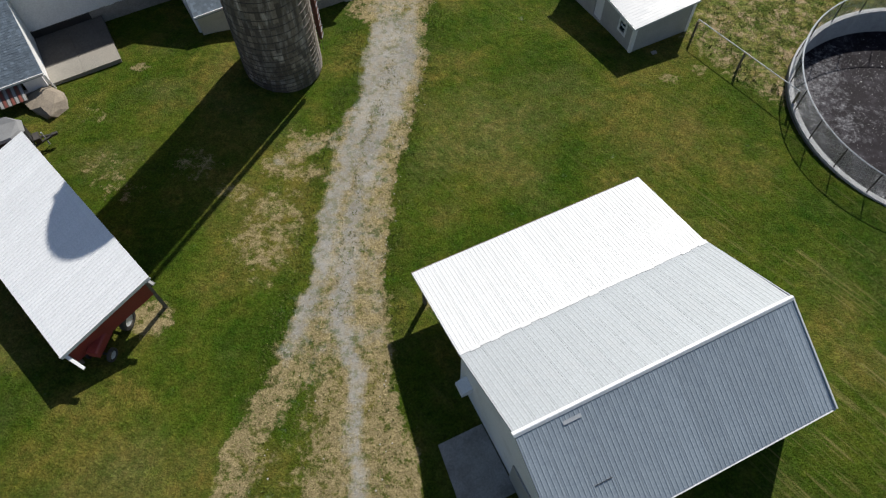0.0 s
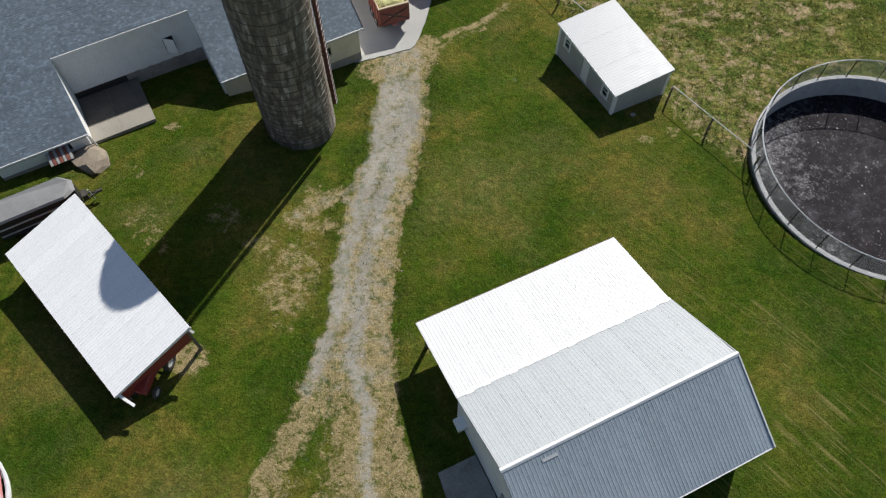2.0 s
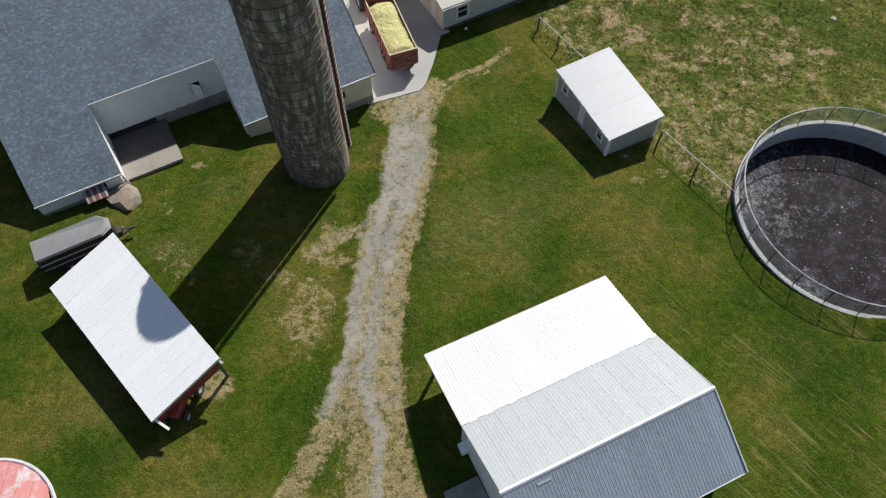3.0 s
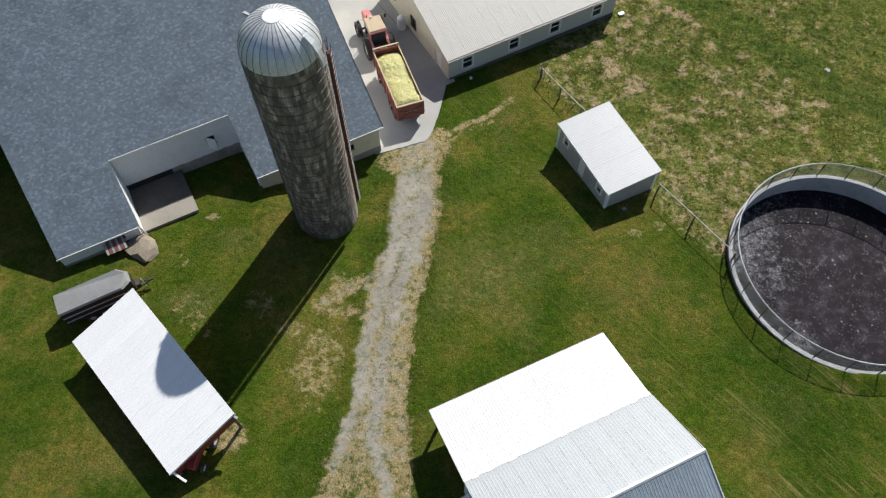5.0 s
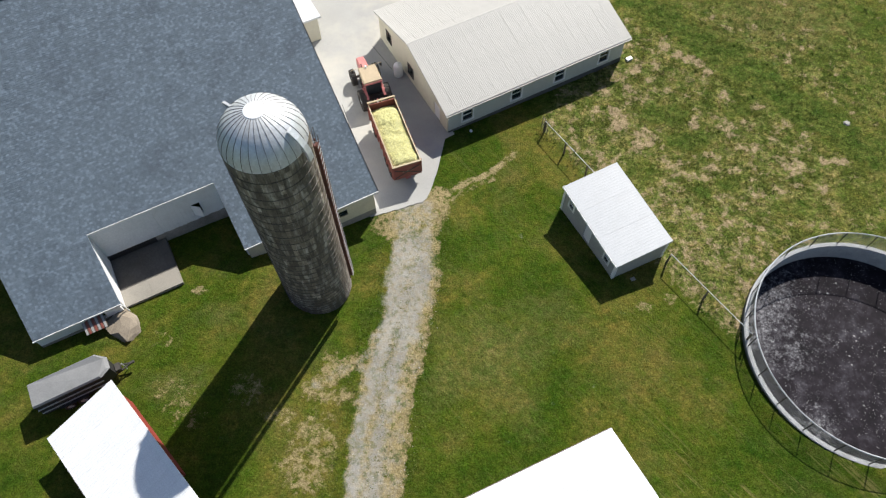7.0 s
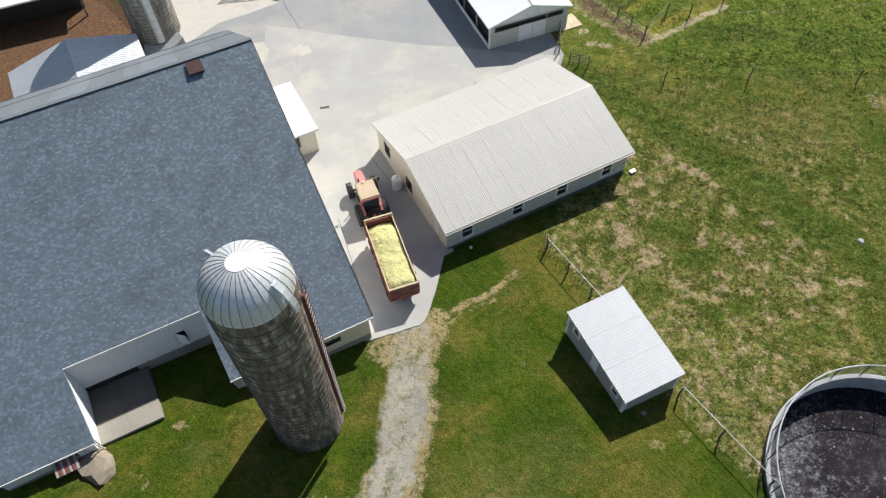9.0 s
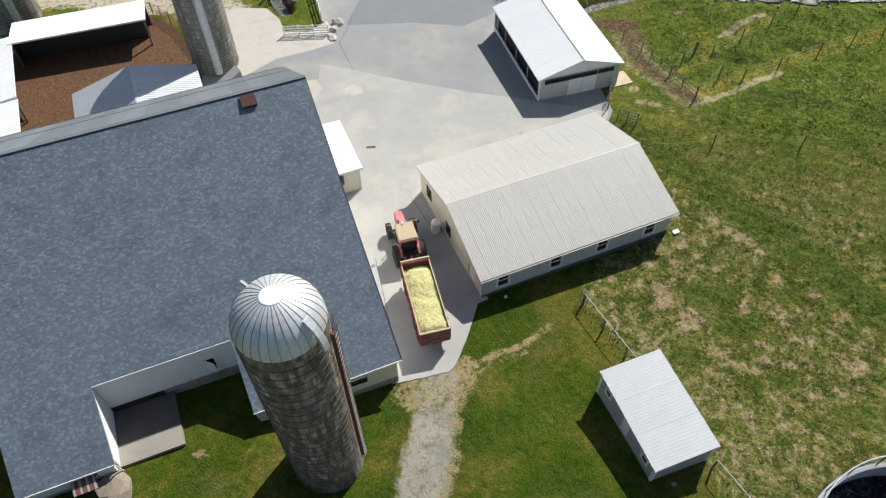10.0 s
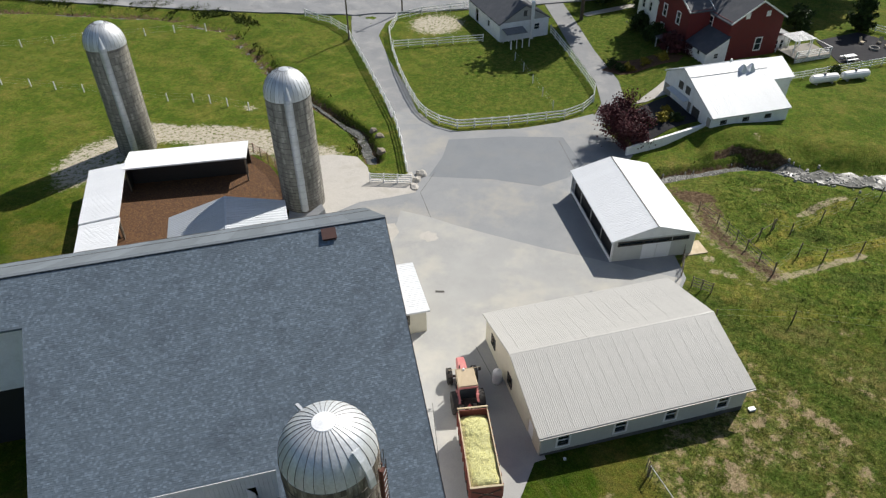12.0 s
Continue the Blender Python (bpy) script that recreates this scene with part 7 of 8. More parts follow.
# ---- feed yard north of the barn ----
MUD = [(-45.5, 52.5), (-53.5, 67.5), (-52, 73), (-41, 78.8), (-37.5, 77), (-31.8, 71.2), (-31.0, 67.0), (-30, 62), (-38, 50)]
drape("mud_yard", MUD, "mud", "churned brown muddy feed yard", 0.05, 0.6)
drape("feed_apron", [(-33.6, 80.0), (-31, 81.2), (-28.0, 81.4), (-26.0, 79.4), (-24.8, 77.0), (-22.2, 77.2), (-20.6, 79.6), (-19.2, 77.4), (-18.9, 75.4), (-21.6, 73.6), (-24.4, 72), (-27, 68.5), (-30.5, 66.5), (-32.2, 71.5), (-34.5, 75)], "pale_dirt", "pale dusty concrete apron round the silo", 0.055)


def lean_roof(name, m, L, Wd, z_front, z_back, label, posts, back_wall=True):
    ob = thing(name, m, label, "shed", "feed yard sheds")
    p0, p1, q0 = Vector((0, 0, z_front)), Vector((L, 0, z_front)), Vector((0, Wd, z_back))
    rf = part("roof", Build().slab(p0, p1, q0 + (p1 - p0), q0, 0.14), "bright_metal", ob)
    roof_panels(rf, p0, p1, q0, "bright_metal", 0.95, 4, 0.02)
    for i in (0, posts - 1):
        x = 0.25 + (L - 0.5) * i / (posts - 1)
        part("post", Build().box(x - 0.08, x + 0.08, 0.15, 0.31, 0, z_front - 0.1), "post_wood", ob)
    if back_wall:
        # walls are black so that the open interior reads as deep shade
        wall(ob, (0.1, Wd - 0.2), (L - 0.1, Wd - 0.2), 0, min(z_back, z_front) - 0.12, "black")
        wall(ob, (0.1, 0.6), (0.1, Wd - 0.2), 0, z_back - 0.2, "black")
        # black screen added behind the open front only to darken the inside
        wall(ob, (0.3, 1.9), (L - 0.3, 1.9), 0, min(z_back, z_front) - 0.3, "black", name="shade_screen")
    return ob


lean_roof("feed_shed", pose(-50.2, 67.6, -1.8, 0, 0, 24.4), 13.4, 4.5, 3.3, 2.9, "long open feed shed with a white metal roof", 5)
lean_roof("feed_shed", pose(-45.4, 60.0, -1.8, 0, 0, 120), 10.4, 3.9, 3.25, 2.95, "open cattle shed with a white metal roof", 4)
lean_roof("feed_shed", pose(-42.7, 55.4, -1.8, 0, 0, 120), 5.3, 3.9, 3.05, 2.8, "short open cattle shed with a white metal roof", 3)
fence_line([(-49, 75.2), (-40.6, 79.2)], 1.5, 1.5, "post_wood", "rust_red", 4, "rusty pipe rail fence round the feed yard", 0.06, (0.03, 0.05), square=False)
fence_line([(-40.6, 79.2), (-36.4, 76.4), (-32.2, 71.8)], 1.5, 1.5, "post_wood", "rust_red", 5, "rusty pipe rail fence round the feed yard", 0.06, (0.03, 0.05), square=False)
lt = thing("loafing_barn", pose(-5.95, 35.62, -1.6, 0, 0, 28.8), "low barn with a ribbed galvanised gable roof", "barn")
xl, xr, yn, ez, rz2 = -18.1, -6.5, 39.3, 2.6, 4.15
xm = (xl + xr) / 2
for p0, p1, q0 in (((xl, yn, ez), (xl, 27.5, ez), (xm, yn, rz2)), ((xr, 27.5, ez), (xr, yn, ez), (xm, 27.5, rz2))):
    p0, p1, q0 = map(Vector, (p0, p1, q0))
    rf = part("roof", Build().slab(p0, p1, q0 + (p1 - p0), q0, 0.1), "pale_zinc", lt)
    roof_panels(rf, p0, p1, q0, "pale_zinc", 0.9, 3, 0.035)
part("ridge_cap", Build().beam((xm, 27.5, rz2 + 0.04), (xm, yn + 0.02, rz2 + 0.04), 0.16, 0.05), "pale_zinc", lt)
wall(lt, (xl + 0.2, yn - 0.2), (xr - 0.2, yn - 0.2), 0, ez - 0.05, "white_paint")
wall(lt, (xl + 0.2, 27.6), (xl + 0.2, yn - 0.2), 0, ez - 0.05, "white_paint")
wall(lt, (xr - 0.2, 27.6), (xr - 0.2, yn - 0.2), 0, ez - 0.05, "white_paint")
gable(lt, "y", yn - 0.2, (xl + 0.2, xr - 0.2, xm), (ez - 0.05, ez - 0.05, rz2 - 0.12), "white_paint")
# concrete chute foot beside the middle silo
solid("chute_foot", Build().hexa([(-1.3, -0.7, 0), (1.3, -0.7, 0), (1.3, 0.7, 0), (-1.3, 0.7, 0)], [(-1.3, -0.6, 0.4), (1.2, -0.6, 1.7), (1.2, 0.6, 1.7), (-1.3, 0.6, 0.4)]), "tank_concrete",
      pose(-28.0, 67.6, -1.9, 0, 0, 40), "sloping concrete block at the silo foot", "block")

# ---- far buildings across the stream ----
sb = thing("stable", pose(-17.5, 120.6, -2.6, 0, 0, 34.4), "white stable with a dark roof and grey gable", "building")
SW_, SLn, se, sr = 8.5, 13.0, 3.6, 6.1
s0, s1 = (0, 0), (SW_, 0)
sh_ = [(6.0, 6.9, 1.9, 2.8)]
wall(sb, s0, s1, 0, se, "white_paint", sh_)
window(sb, s0, s1, *sh_[0])
gable(sb, "y", 0.0, (0, SW_, SW_ / 2), (se, se, sr - 0.1), "grey_siding")
wall(sb, (0, SLn), (0, 0), 0, se, "white_paint", [(3.0, 4.2, 0.7, 2.9), (8, 8.9, 1.6, 2.6)])
wall(sb, (SW_, 0), (SW_, SLn), 0, se, "white_paint")
wall(sb, (SW_, SLn), (0, SLn), 0, se, "white_paint")
gable(sb, "y", SLn, (0, SW_, SW_ / 2), (se, se, sr - 0.1), "grey_siding")
for p0, p1, q0 in (((-0.35, SLn + 0.2, se - 0.1), (-0.35, -0.25, se - 0.1), (SW_ / 2, SLn + 0.2, sr)), ((SW_ + 0.35, -0.25, se - 0.1), (SW_ + 0.35, SLn + 0.2, se - 0.1), (SW_ / 2, -0.25, sr))):
    p0, p1, q0 = map(Vector, (p0, p1, q0))
    part("roof", Build().slab(p0, p1, q0 + (p1 - p0), q0, 0.14), "slate", sb)
part("gable_window", Build().box(SW_ / 2 - 0.3, SW_ / 2 + 0.3, -0.14, -0.09, se + 0.7, se + 1.6), "glass", sb)
part("flue", Build().tube((5.4, -0.45, 0), (5.4, -0.45, 6.6), 0.28, n=12), "white_trim", sb, "tall white flue")
pn = thing("pen", pose(-17.5, 120.6, -2.4, 0, 0, 34.4), "small white lattice pen in front of the stable", "pen")
for x in (0.4, 1.4, 2.4, 3.6):
    for y in (-3.3, -0.4):
        part("post", Build().box(x - 0.06, x + 0.06, y - 0.06, y + 0.06, 0, 2.1), "white_trim", pn)
for y in (-3.3, -0.4):
    part("rail", Build().box(0.3, 3.7, y - 0.04, y + 0.04, 2.05, 2.15), "white_trim", pn)
part("roof", Build().slab((0.2, -2.2, 2.3), (3.8, -2.2, 2.3), (3.8, -0.2, 2.6), (0.2, -0.2, 2.6), 0.06), "canvas", pn)

rh_ = thing("farmhouse", pose(16.5, 118.2, -2.4, 0, 0, 32.1), "red farmhouse with white windows and dark roofs", "house")
FW, FL, fe, fr = 8.85, 11.0, 7.4, 10.0


def gable_block(parent, x0, x1, y0, y1, base, eave, ridge, wall_m, roof_m, along="y", over=0.35, front=(), side=()):
    """Four walls and a gable roof; the ridge runs along x or y."""
    wall(parent, (x0, y0), (x1, y0), base, eave, wall_m, front)
    for h in front:
        window(parent, (x0, y0), (x1, y0), *h)
    wall(parent, (x0, y1), (x0, y0), base, eave, wall_m, side)
    for h in side:
        window(parent, (x0, y1), (x0, y0), *h)
    wall(parent, (x1, y0), (x1, y1), base, eave, wall_m)
    wall(parent, (x1, y1), (x0, y1), base, eave, wall_m)
    xm, ym = (x0 + x1) / 2, (y0 + y1) / 2
    if along == "y":
        for y in (y0, y1):
            gable(parent, "y", y, (x0, x1, xm), (eave, eave, ridge - 0.1), wall_m)
        sl = (ridge - eave) / (xm - x0)
        faces = [((x0 - over, y1 + over, eave - over * sl), (x0 - over, y0 - over, eave - over * sl), (xm, y1 + over, ridge)), ((x1 + over, y0 - over, eave - over * sl), (x1 + over, y1 + over, eave - over * sl), (xm, y0 - over, ridge))]
    else:
        for x in (x0, x1):
            gable(parent, "x", x, (y0, y1, ym), (eave, eave, ridge - 0.1), wall_m)
        sl = (ridge - eave) / (ym - y0)
        faces = [((x0 - over, y0 - over, eave - over * sl), (x1 + over, y0 - over, eave - over * sl), (x0 - over, ym, ridge)), ((x1 + over, y1 + over, eave - over * sl), (x0 - over, y1 + over, eave - over * sl), (x1 + over, ym, ridge))]
    out = []
    for p0, p1, q0 in faces:
        p0, p1, q0 = map(Vector, (p0, p1, q0))
        out.append(part("roof", Build().slab(p0, p1, q0 + (p1 - p0), q0, 0.16), roof_m, parent))
        part("rake_trim", Build().beam(p1, q0 + (p1 - p0), 0.08, 0.22), "white_trim", parent)
        part("rake_trim", Build().beam(p0, q0, 0.08, 0.22), "white_trim", parent)
    return out


gable_block(rh_, 0, FW, 0, FL, 0, fe, fr, "brick_red", "slate", "y", 0.4, [(4.9, 5.9, 2.6, 4.4)], [(3.5, 4.3, 5.0, 6.7), (6.0, 6.8, 5.0, 6.7)])
for x in (2.4, 5.9):
    part("window", Build().box(x - 0.35, x + 0.35, -0.14, -0.09, 7.6, 8.4), "white_trim", rh_)
gable_block(rh_, -3.6, 0, 5.0, 13.2, 0, fe + 0.3, fr, "brick_red", "slate", "x", 0.3, (), [(1.6, 2.4, 2.0, 3.7), (1.6, 2.4, 5.0, 6.7), (5.2, 6.0, 5.0, 6.7)])
gable_block(rh_, -3.4, 2.6, 13.4, 19.0, 0, 6.4, 8.2, "white_paint", "slate", "x", 0.3, (), [(1.2, 1.9, 4.2, 5.6), (3.2, 3.9, 4.2, 5.6)])
# porch with a small dark roof and a white step wall
part("porch_roof", Build().slab((-6.3, 5.2, 2.9), (-3.7, 5.2, 3.3), (-3.7, 8.8, 3.3), (-6.3, 8.8, 2.9), 0.14), "slate", rh_)
for y in (5.4, 8.6):
    part("porch_post", Build().box(-6.2, -6.05, y - 0.08, y + 0.08, 0, 2.85), "white_trim", rh_)
part("porch_floor", Build().box(-6.4, -3.7, 4.9, 9.0, -0.2, 0.5), "brick_red", rh_, "dark red porch floor")
part("step_wall", Build().box(-6.4, -3.9, 4.5, 4.75, -0.2, 1.3), "white_paint", rh_)
# white single-storey addition with a dark lean-to roof
adx, ady = -3.4, -0.2
wall(rh_, (adx, ady), (0.0, ady), 0, 3.4, "white_paint", [(1.3, 2.0, 2.3, 3.0)])
window(rh_, (adx, ady), (0.0, ady), 1.3, 2.0, 2.3, 3.0)
gable(rh_, "y", ady, (adx, 0.0, 0.0), (3.4, 3.4, 5.3), "white_paint")
adh = [(0.5 + 0.85 * i, 1.05 + 0.85 * i, 0.9, 1.7) for i in range(5)] + [(1.2, 1.8, 2.5, 3.1), (3.0, 3.6, 2.5, 3.1)]
wall(rh_, (adx, 4.9), (adx, ady), 0, 3.4, "white_paint", adh)
for h in adh:
    window(rh_, (adx, 4.9), (adx, ady), *h, bars=0)
part("roof", Build().slab((adx - 0.3, ady - 0.3, 3.3), (0.0, ady - 0.3, 5.4), (0.0, 4.85, 5.4), (adx - 0.3, 4.85, 3.3), 0.14), "slate", rh_)
# sun room and deck on the garden side
sr0, sr1 = (FW, 1.0), (FW + 3.2, 1.0)
srh = [(0.5, 1.3, 1.7, 3.0), (1.7, 2.5, 1.7, 3.0)]
wall(rh_, sr0, sr1, 0, 3.7, "white_paint", srh)
for h in srh:
    window(rh_, sr0, sr1, *h)
wall(rh_, (FW + 3.2, 1.0), (FW + 3.2, 6.0), 0, 3.7, "white_paint")
part("roof", Build().slab((FW, 0.7, 4.5), (FW + 3.5, 0.7, 3.7), (FW + 3.5, 6.3, 3.7), (FW, 6.3, 4.5), 0.12), "canvas", rh_)
dk = thing("deck", pose(16.5, 118.2, -1.25, 0, 0, 32.1), "white railed garden deck with a pergola", "deck")
for i in range(11):
    part("deck_board", Build().box(FW + 0.4, FW + 6.8, -4.2 + 0.4 * i, -3.82 + 0.4 * i, 1.0, 1.06), "apron", dk)
for x in (FW + 0.5, FW + 2.6, FW + 4.7, FW + 6.7):
    for y in (-4.1, 0.1):
        part("post", Build().box(x - 0.06, x + 0.06, y - 0.06, y + 0.06, 0, 2.1), "white_trim", dk)
for y in (-4.1,):
    for z in (1.4, 1.7, 2.0):
        part("rail", Build().box(FW + 0.5, FW + 6.7, y - 0.03, y + 0.03, z, z + 0.07), "white_trim", dk)
for i in range(32):
    part("skirt_slat", Build().box(FW + 0.5 + 0.2 * i, FW + 0.62 + 0.2 * i, -4.22, -4.18, 0.1, 1.0), "white_trim", dk)
part("rail", Build().box(FW + 6.66, FW + 6.74, -4.1, 0.1, 2.0, 2.07), "white_trim", dk)
for x in (FW + 1.2, FW + 4.2):
    for y in (-2.6, -0.2):
        part("pergola_post", Build().box(x - 0.06, x + 0.06, y - 0.06, y + 0.06, 1.0, 3.1), "white_trim", dk)
for i in range(9):
    part("pergola_slat", Build().box(FW + 0.8, FW + 4.6, -2.9 + 0.36 * i, -2.75 + 0.36 * i, 3.1, 3.2), "white_trim", dk)

gg = thing("long_garage", pose(13.57, 95.77, -1.9, 0, 0, 29.2), "white garage with a bright white metal roof built into the bank", "garage")
LG, ge2, gr2, gu = 11.3, 2.7, 5.95, 8.0
g0, g1 = (0.2, 0.3), (LG - 0.2, 0.3)
gwh = [(1.3 + 3.2 * i, 1.9 + 3.2 * i, 1.75, 2.05) for i in range(3)]
wall(gg, g0, g1, 0, ge2, "white_paint", gwh)
for h in gwh:
    window(gg, g0, g1, *h, bars=0, material="dark_steel")
yb = 12.2
zb = gr2 - (yb - gu) * 0.48
for p0, p1, q0 in (((0, 0, ge2), (LG, 0, ge2), (0, gu, gr2)), ((LG, yb, zb), (0, yb, zb), (LG, gu, gr2))):
    p0, p1, q0 = map(Vector, (p0, p1, q0))
    rf = part("roof", Build().slab(p0, p1, q0 + (p1 - p0), q0, 0.14), "dull_white", gg)
    roof_panels(rf, p0, p1, q0, "dull_white", 0.95, 4, 0.010)
part("seam_trim", Build().beam((0, 6.4, ge2 + 6.4 * (gr2 - ge2) / gu + 0.06), (LG, 6.4, ge2 + 6.4 * (gr2 - ge2) / gu + 0.06), 0.12, 0.06), "white_trim", gg)
gd0, gd1 = (0.2, yb - 0.3), (0.2, 0.3)
gdh = [(2.2, 6.0, 0.3, 2.3), (7.2, 8.9, 0.3, 2.3), (9.6, 10.4, 0.5, 2.4)]
wall(gg, gd0, gd1, 0, ge2, "white_paint", gdh)
for (a, c, lo, hi), mm in zip(gdh, ("white_trim", "dark_steel", "white_trim")):
    part("garage_door", Build().box(0.14, 0.2, yb - 0.3 - c, yb - 0.3 - a, lo, hi), mm, gg)
gable(gg, "x", 0.2, (0.3, yb - 0.3, yb - 0.3, gu), (ge2 - 0.02, ge2 - 0.02, zb - 0.1, gr2 - 0.18), "white_paint")
for y in (6.3, 8.0):
    part("gable_window", Build().box(0.06, 0.12, y - 0.5, y + 0.5, 3.1, 4.1), "dark_steel", gg)
wall(gg, (LG - 0.2, 0.3), (LG - 0.2, yb - 0.3), 0, ge2, "white_paint")
gable(gg, "x", LG - 0.2, (0.3, yb - 0.3, yb - 0.3, gu), (ge2 - 0.02, ge2 - 0.02, zb - 0.1, gr2 - 0.18), "white_paint")
wall(gg, (LG - 0.2, yb - 0.3), (0.2, yb - 0.3), 0, zb - 0.1, "white_paint")
wing = part("roof", Build().slab((LG + 0.02, 4.6, 4.45), (LG + 3.3, 4.6, 4.45), (LG + 3.3, gu, 5.9), (LG + 0.02, gu, 5.9), 0.14), "dull_white", gg)
wall(gg, (LG, 4.9), (LG + 3.0, 4.9), 0, 4.35, "white_paint")
wall(gg, (LG + 3.0, 4.9), (LG + 3.0, 9.4), 0, 4.3, "white_paint")
part("awning", Build().slab((-0.75, yb - 6.6, 2.42), (0.12, yb - 6.6, 2.62), (0.12, yb - 2.2, 2.62), (-0.75, yb - 2.2, 2.42), 0.06), "dull_white", gg)
for y0, y1 in ((0.45, 1.2), (yb - 7.1, yb - 6.5), (yb - 2.2, yb - 0.5)):
    part("stone_facing", Build().box(0.06, 0.105, y0, y1, 0.0, 2.4), "foundation", gg, "dark rough stone facing")
for x in (7.7, 8.9):
    part("roof_vent", Build().hexa([(x - 0.55, 5.9, 4.9), (x + 0.55, 5.9, 4.9), (x + 0.55, 7.0, 5.3), (x - 0.55, 7.0, 5.3)], [(x - 0.04, 6.3, 6.25), (x + 0.04, 6.3, 6.25), (x + 0.04, 6.5, 6.3), (x - 0.04, 6.5, 6.3)]), "galvanised", gg, "shiny sheet metal roof vent")
part("flue", Build().tube((7.0, 8.2, 5.3), (7.0, 8.2, 6.3), 0.14), "white_trim", gg)
# retaining wall and garden beside the red-leaved tree
rw = thing("retaining_wall", pose(3.7, 89.5, -2.6, 0, 0, 38.2), "low white retaining wall along the bank", "wall")
part("wall", Build().hexa([(0, -0.12, 0), (12.6, -0.12, 0), (12.6, 0.12, 0), (0, 0.12, 0)], [(0, -0.12, 1.5), (12.6, -0.12, 2.1), (12.6, 0.12, 2.1), (0, 0.12, 1.5)]), "white_paint", rw)
part("coping", Build().beam((-0.05, 0, 1.54), (12.65, 0, 2.14), 0.34, 0.08), "white_trim", rw)
drape("drive_pad", [(4.5, 92), (8.5, 95.5), (12.5, 98.5), (9.3, 105), (6, 103), (2, 100)], "patio_dark", "dark asphalt pad before the long garage", 0.05)
# the patio's colour is lowered to carry the shade of trees
drape("patio", [(33, 121), (40, 124.5), (44, 130), (38, 134), (31, 129)], "patio_dark", "patio behind the farmhouse, darkened for tree shade", 0.06)
drape("walkway", [(4.2, 103.4), (5.2, 105.0), (7.0, 107.6), (8.6, 110.6), (9.6, 110.2), (10.2, 106.4), (8.0, 105.0), (6.0, 103.6)], "pale_dirt", "pale concrete walk to the garage", 0.08, 0.8, "path")
drape("walkway", ribbon([(-5.2, 135.2), (-4.2, 136.1), (1.8, 140.9), (9.0, 144.5)], 0.7), "pale_dirt", "pale concrete walk to the farmhouse", 0.10, 0.8, "path")
for i, (x, y) in enumerate(((27.6, 112.6), (32.0, 114.9))):
    gt = thing("gas_tank", at(x, y, 27.0, gz(x, y) - 0.15), "white horizontal gas tank on feet", "tank", "gas tanks")
    n = 12
    prof = [(-0.02, 0.05), (0.05, 0.35), (0.3, 0.55), (0.8, 0.6), (3.6, 0.6), (4.1, 0.55), (4.35, 0.35), (4.42, 0.05)]
    bd = Build()
    for (xa, ra), (xb, rb) in zip(prof, prof[1:]):
        bd.hexa([(xa, ra * math.cos(2 * math.pi * k / n), 0.9 + ra * math.sin(2 * math.pi * k / n)) for k in range(n)], [(xb, rb * math.cos(2 * math.pi * k / n), 0.9 + rb * math.sin(2 * math.pi * k / n)) for k in range(n)])
    part("vessel", bd, "white_trim", gt)
    part("valve_dome", Build().tube((2.1, 0, 1.45), (2.1, 0, 1.7), 0.18), "dark_steel", gt)
    for xx in (0.9, 3.4):
        part("foot", Build().box(xx - 0.1, xx + 0.1, -0.4, 0.4, -0.2, 0.5), "tank_concrete", gt)
pt = thing("picnic_table", at(34.5, 122.5, 30), "white picnic table on the patio", "table")
part("tabletop", Build().box(-0.95, 0.95, -0.38, 0.38, 0.72, 0.77), "white_trim", pt)
for s in (-1, 1):
    part("bench", Build().box(-0.95, 0.95, s * 0.75 - 0.13, s * 0.75 + 0.13, 0.42, 0.46), "white_trim", pt)
    part("leg", Build().beam((s * 0.7, -0.75, 0), (s * 0.7, 0.2, 0.72), 0.05, 0.09), "white_trim", pt)
    part("leg", Build().beam((s * 0.7, 0.75, 0), (s * 0.7, -0.2, 0.72), 0.05, 0.09), "white_trim", pt)
fp = thing("fire_ring", at(39, 127.5), "dark round fire ring on the patio", "fire pit")
part("ring", Build().lathe([(0.7, 0), (0.75, 0.35), (0.6, 0.37), (0.58, 0.0)], 20), "foundation", fp)
for i, (x, y, a) in enumerate(((41, 128.6, 200), (40.2, 130, 240), (37.6, 129.3, 310))):
    ch = thing("garden_chair", at(x, y, a), "pale wooden garden chair by the fire ring", "chair", "garden chairs")
    part("seat", Build().box(-0.3, 0.3, -0.3, 0.3, 0.35, 0.4), "board_wood", ch)
    part("backrest", Build().beam((-0.3, 0, 0.4), (-0.5, 0, 1.0), 0.6, 0.04), "board_wood", ch)
    for sx, sy in ((-1, -1), (-1, 1), (1, -1), (1, 1)):
        part("leg", Build().box(sx * 0.27 - 0.03, sx * 0.27 + 0.03, sy * 0.27 - 0.03, sy * 0.27 + 0.03, 0, 0.36), "board_wood", ch)
sd = thing("garden_shed", at(46, 136, 30), "small grey garden shed with a dark roof", "shed")
gable_block(sd, -1.8, 1.8, -1.5, 1.5, 0, 2.2, 3.2, "grey_siding", "slate", "x", 0.2)
for i in range(2):
    lp = thing("utility_pole", at(*((-41.6, 116.0), (-36.6, 129.6))[i]), "dark wooden utility pole beside the lane", "pole", "utility poles")
    part("shaft", Build().tube((0, 0, -0.5), (0, 0, 10.5), 0.15, 0.11, 10), "post_wood", lp)
    part("crossarm", Build().box(-1.0, 1.0, -0.06, 0.06, 9.7, 9.85), "post_wood", lp)
    for x in (-0.9, 0, 0.9):
        part("insulator", Build().tube((x, 0, 9.85), (x, 0, 10.05), 0.05), "white_trim", lp)


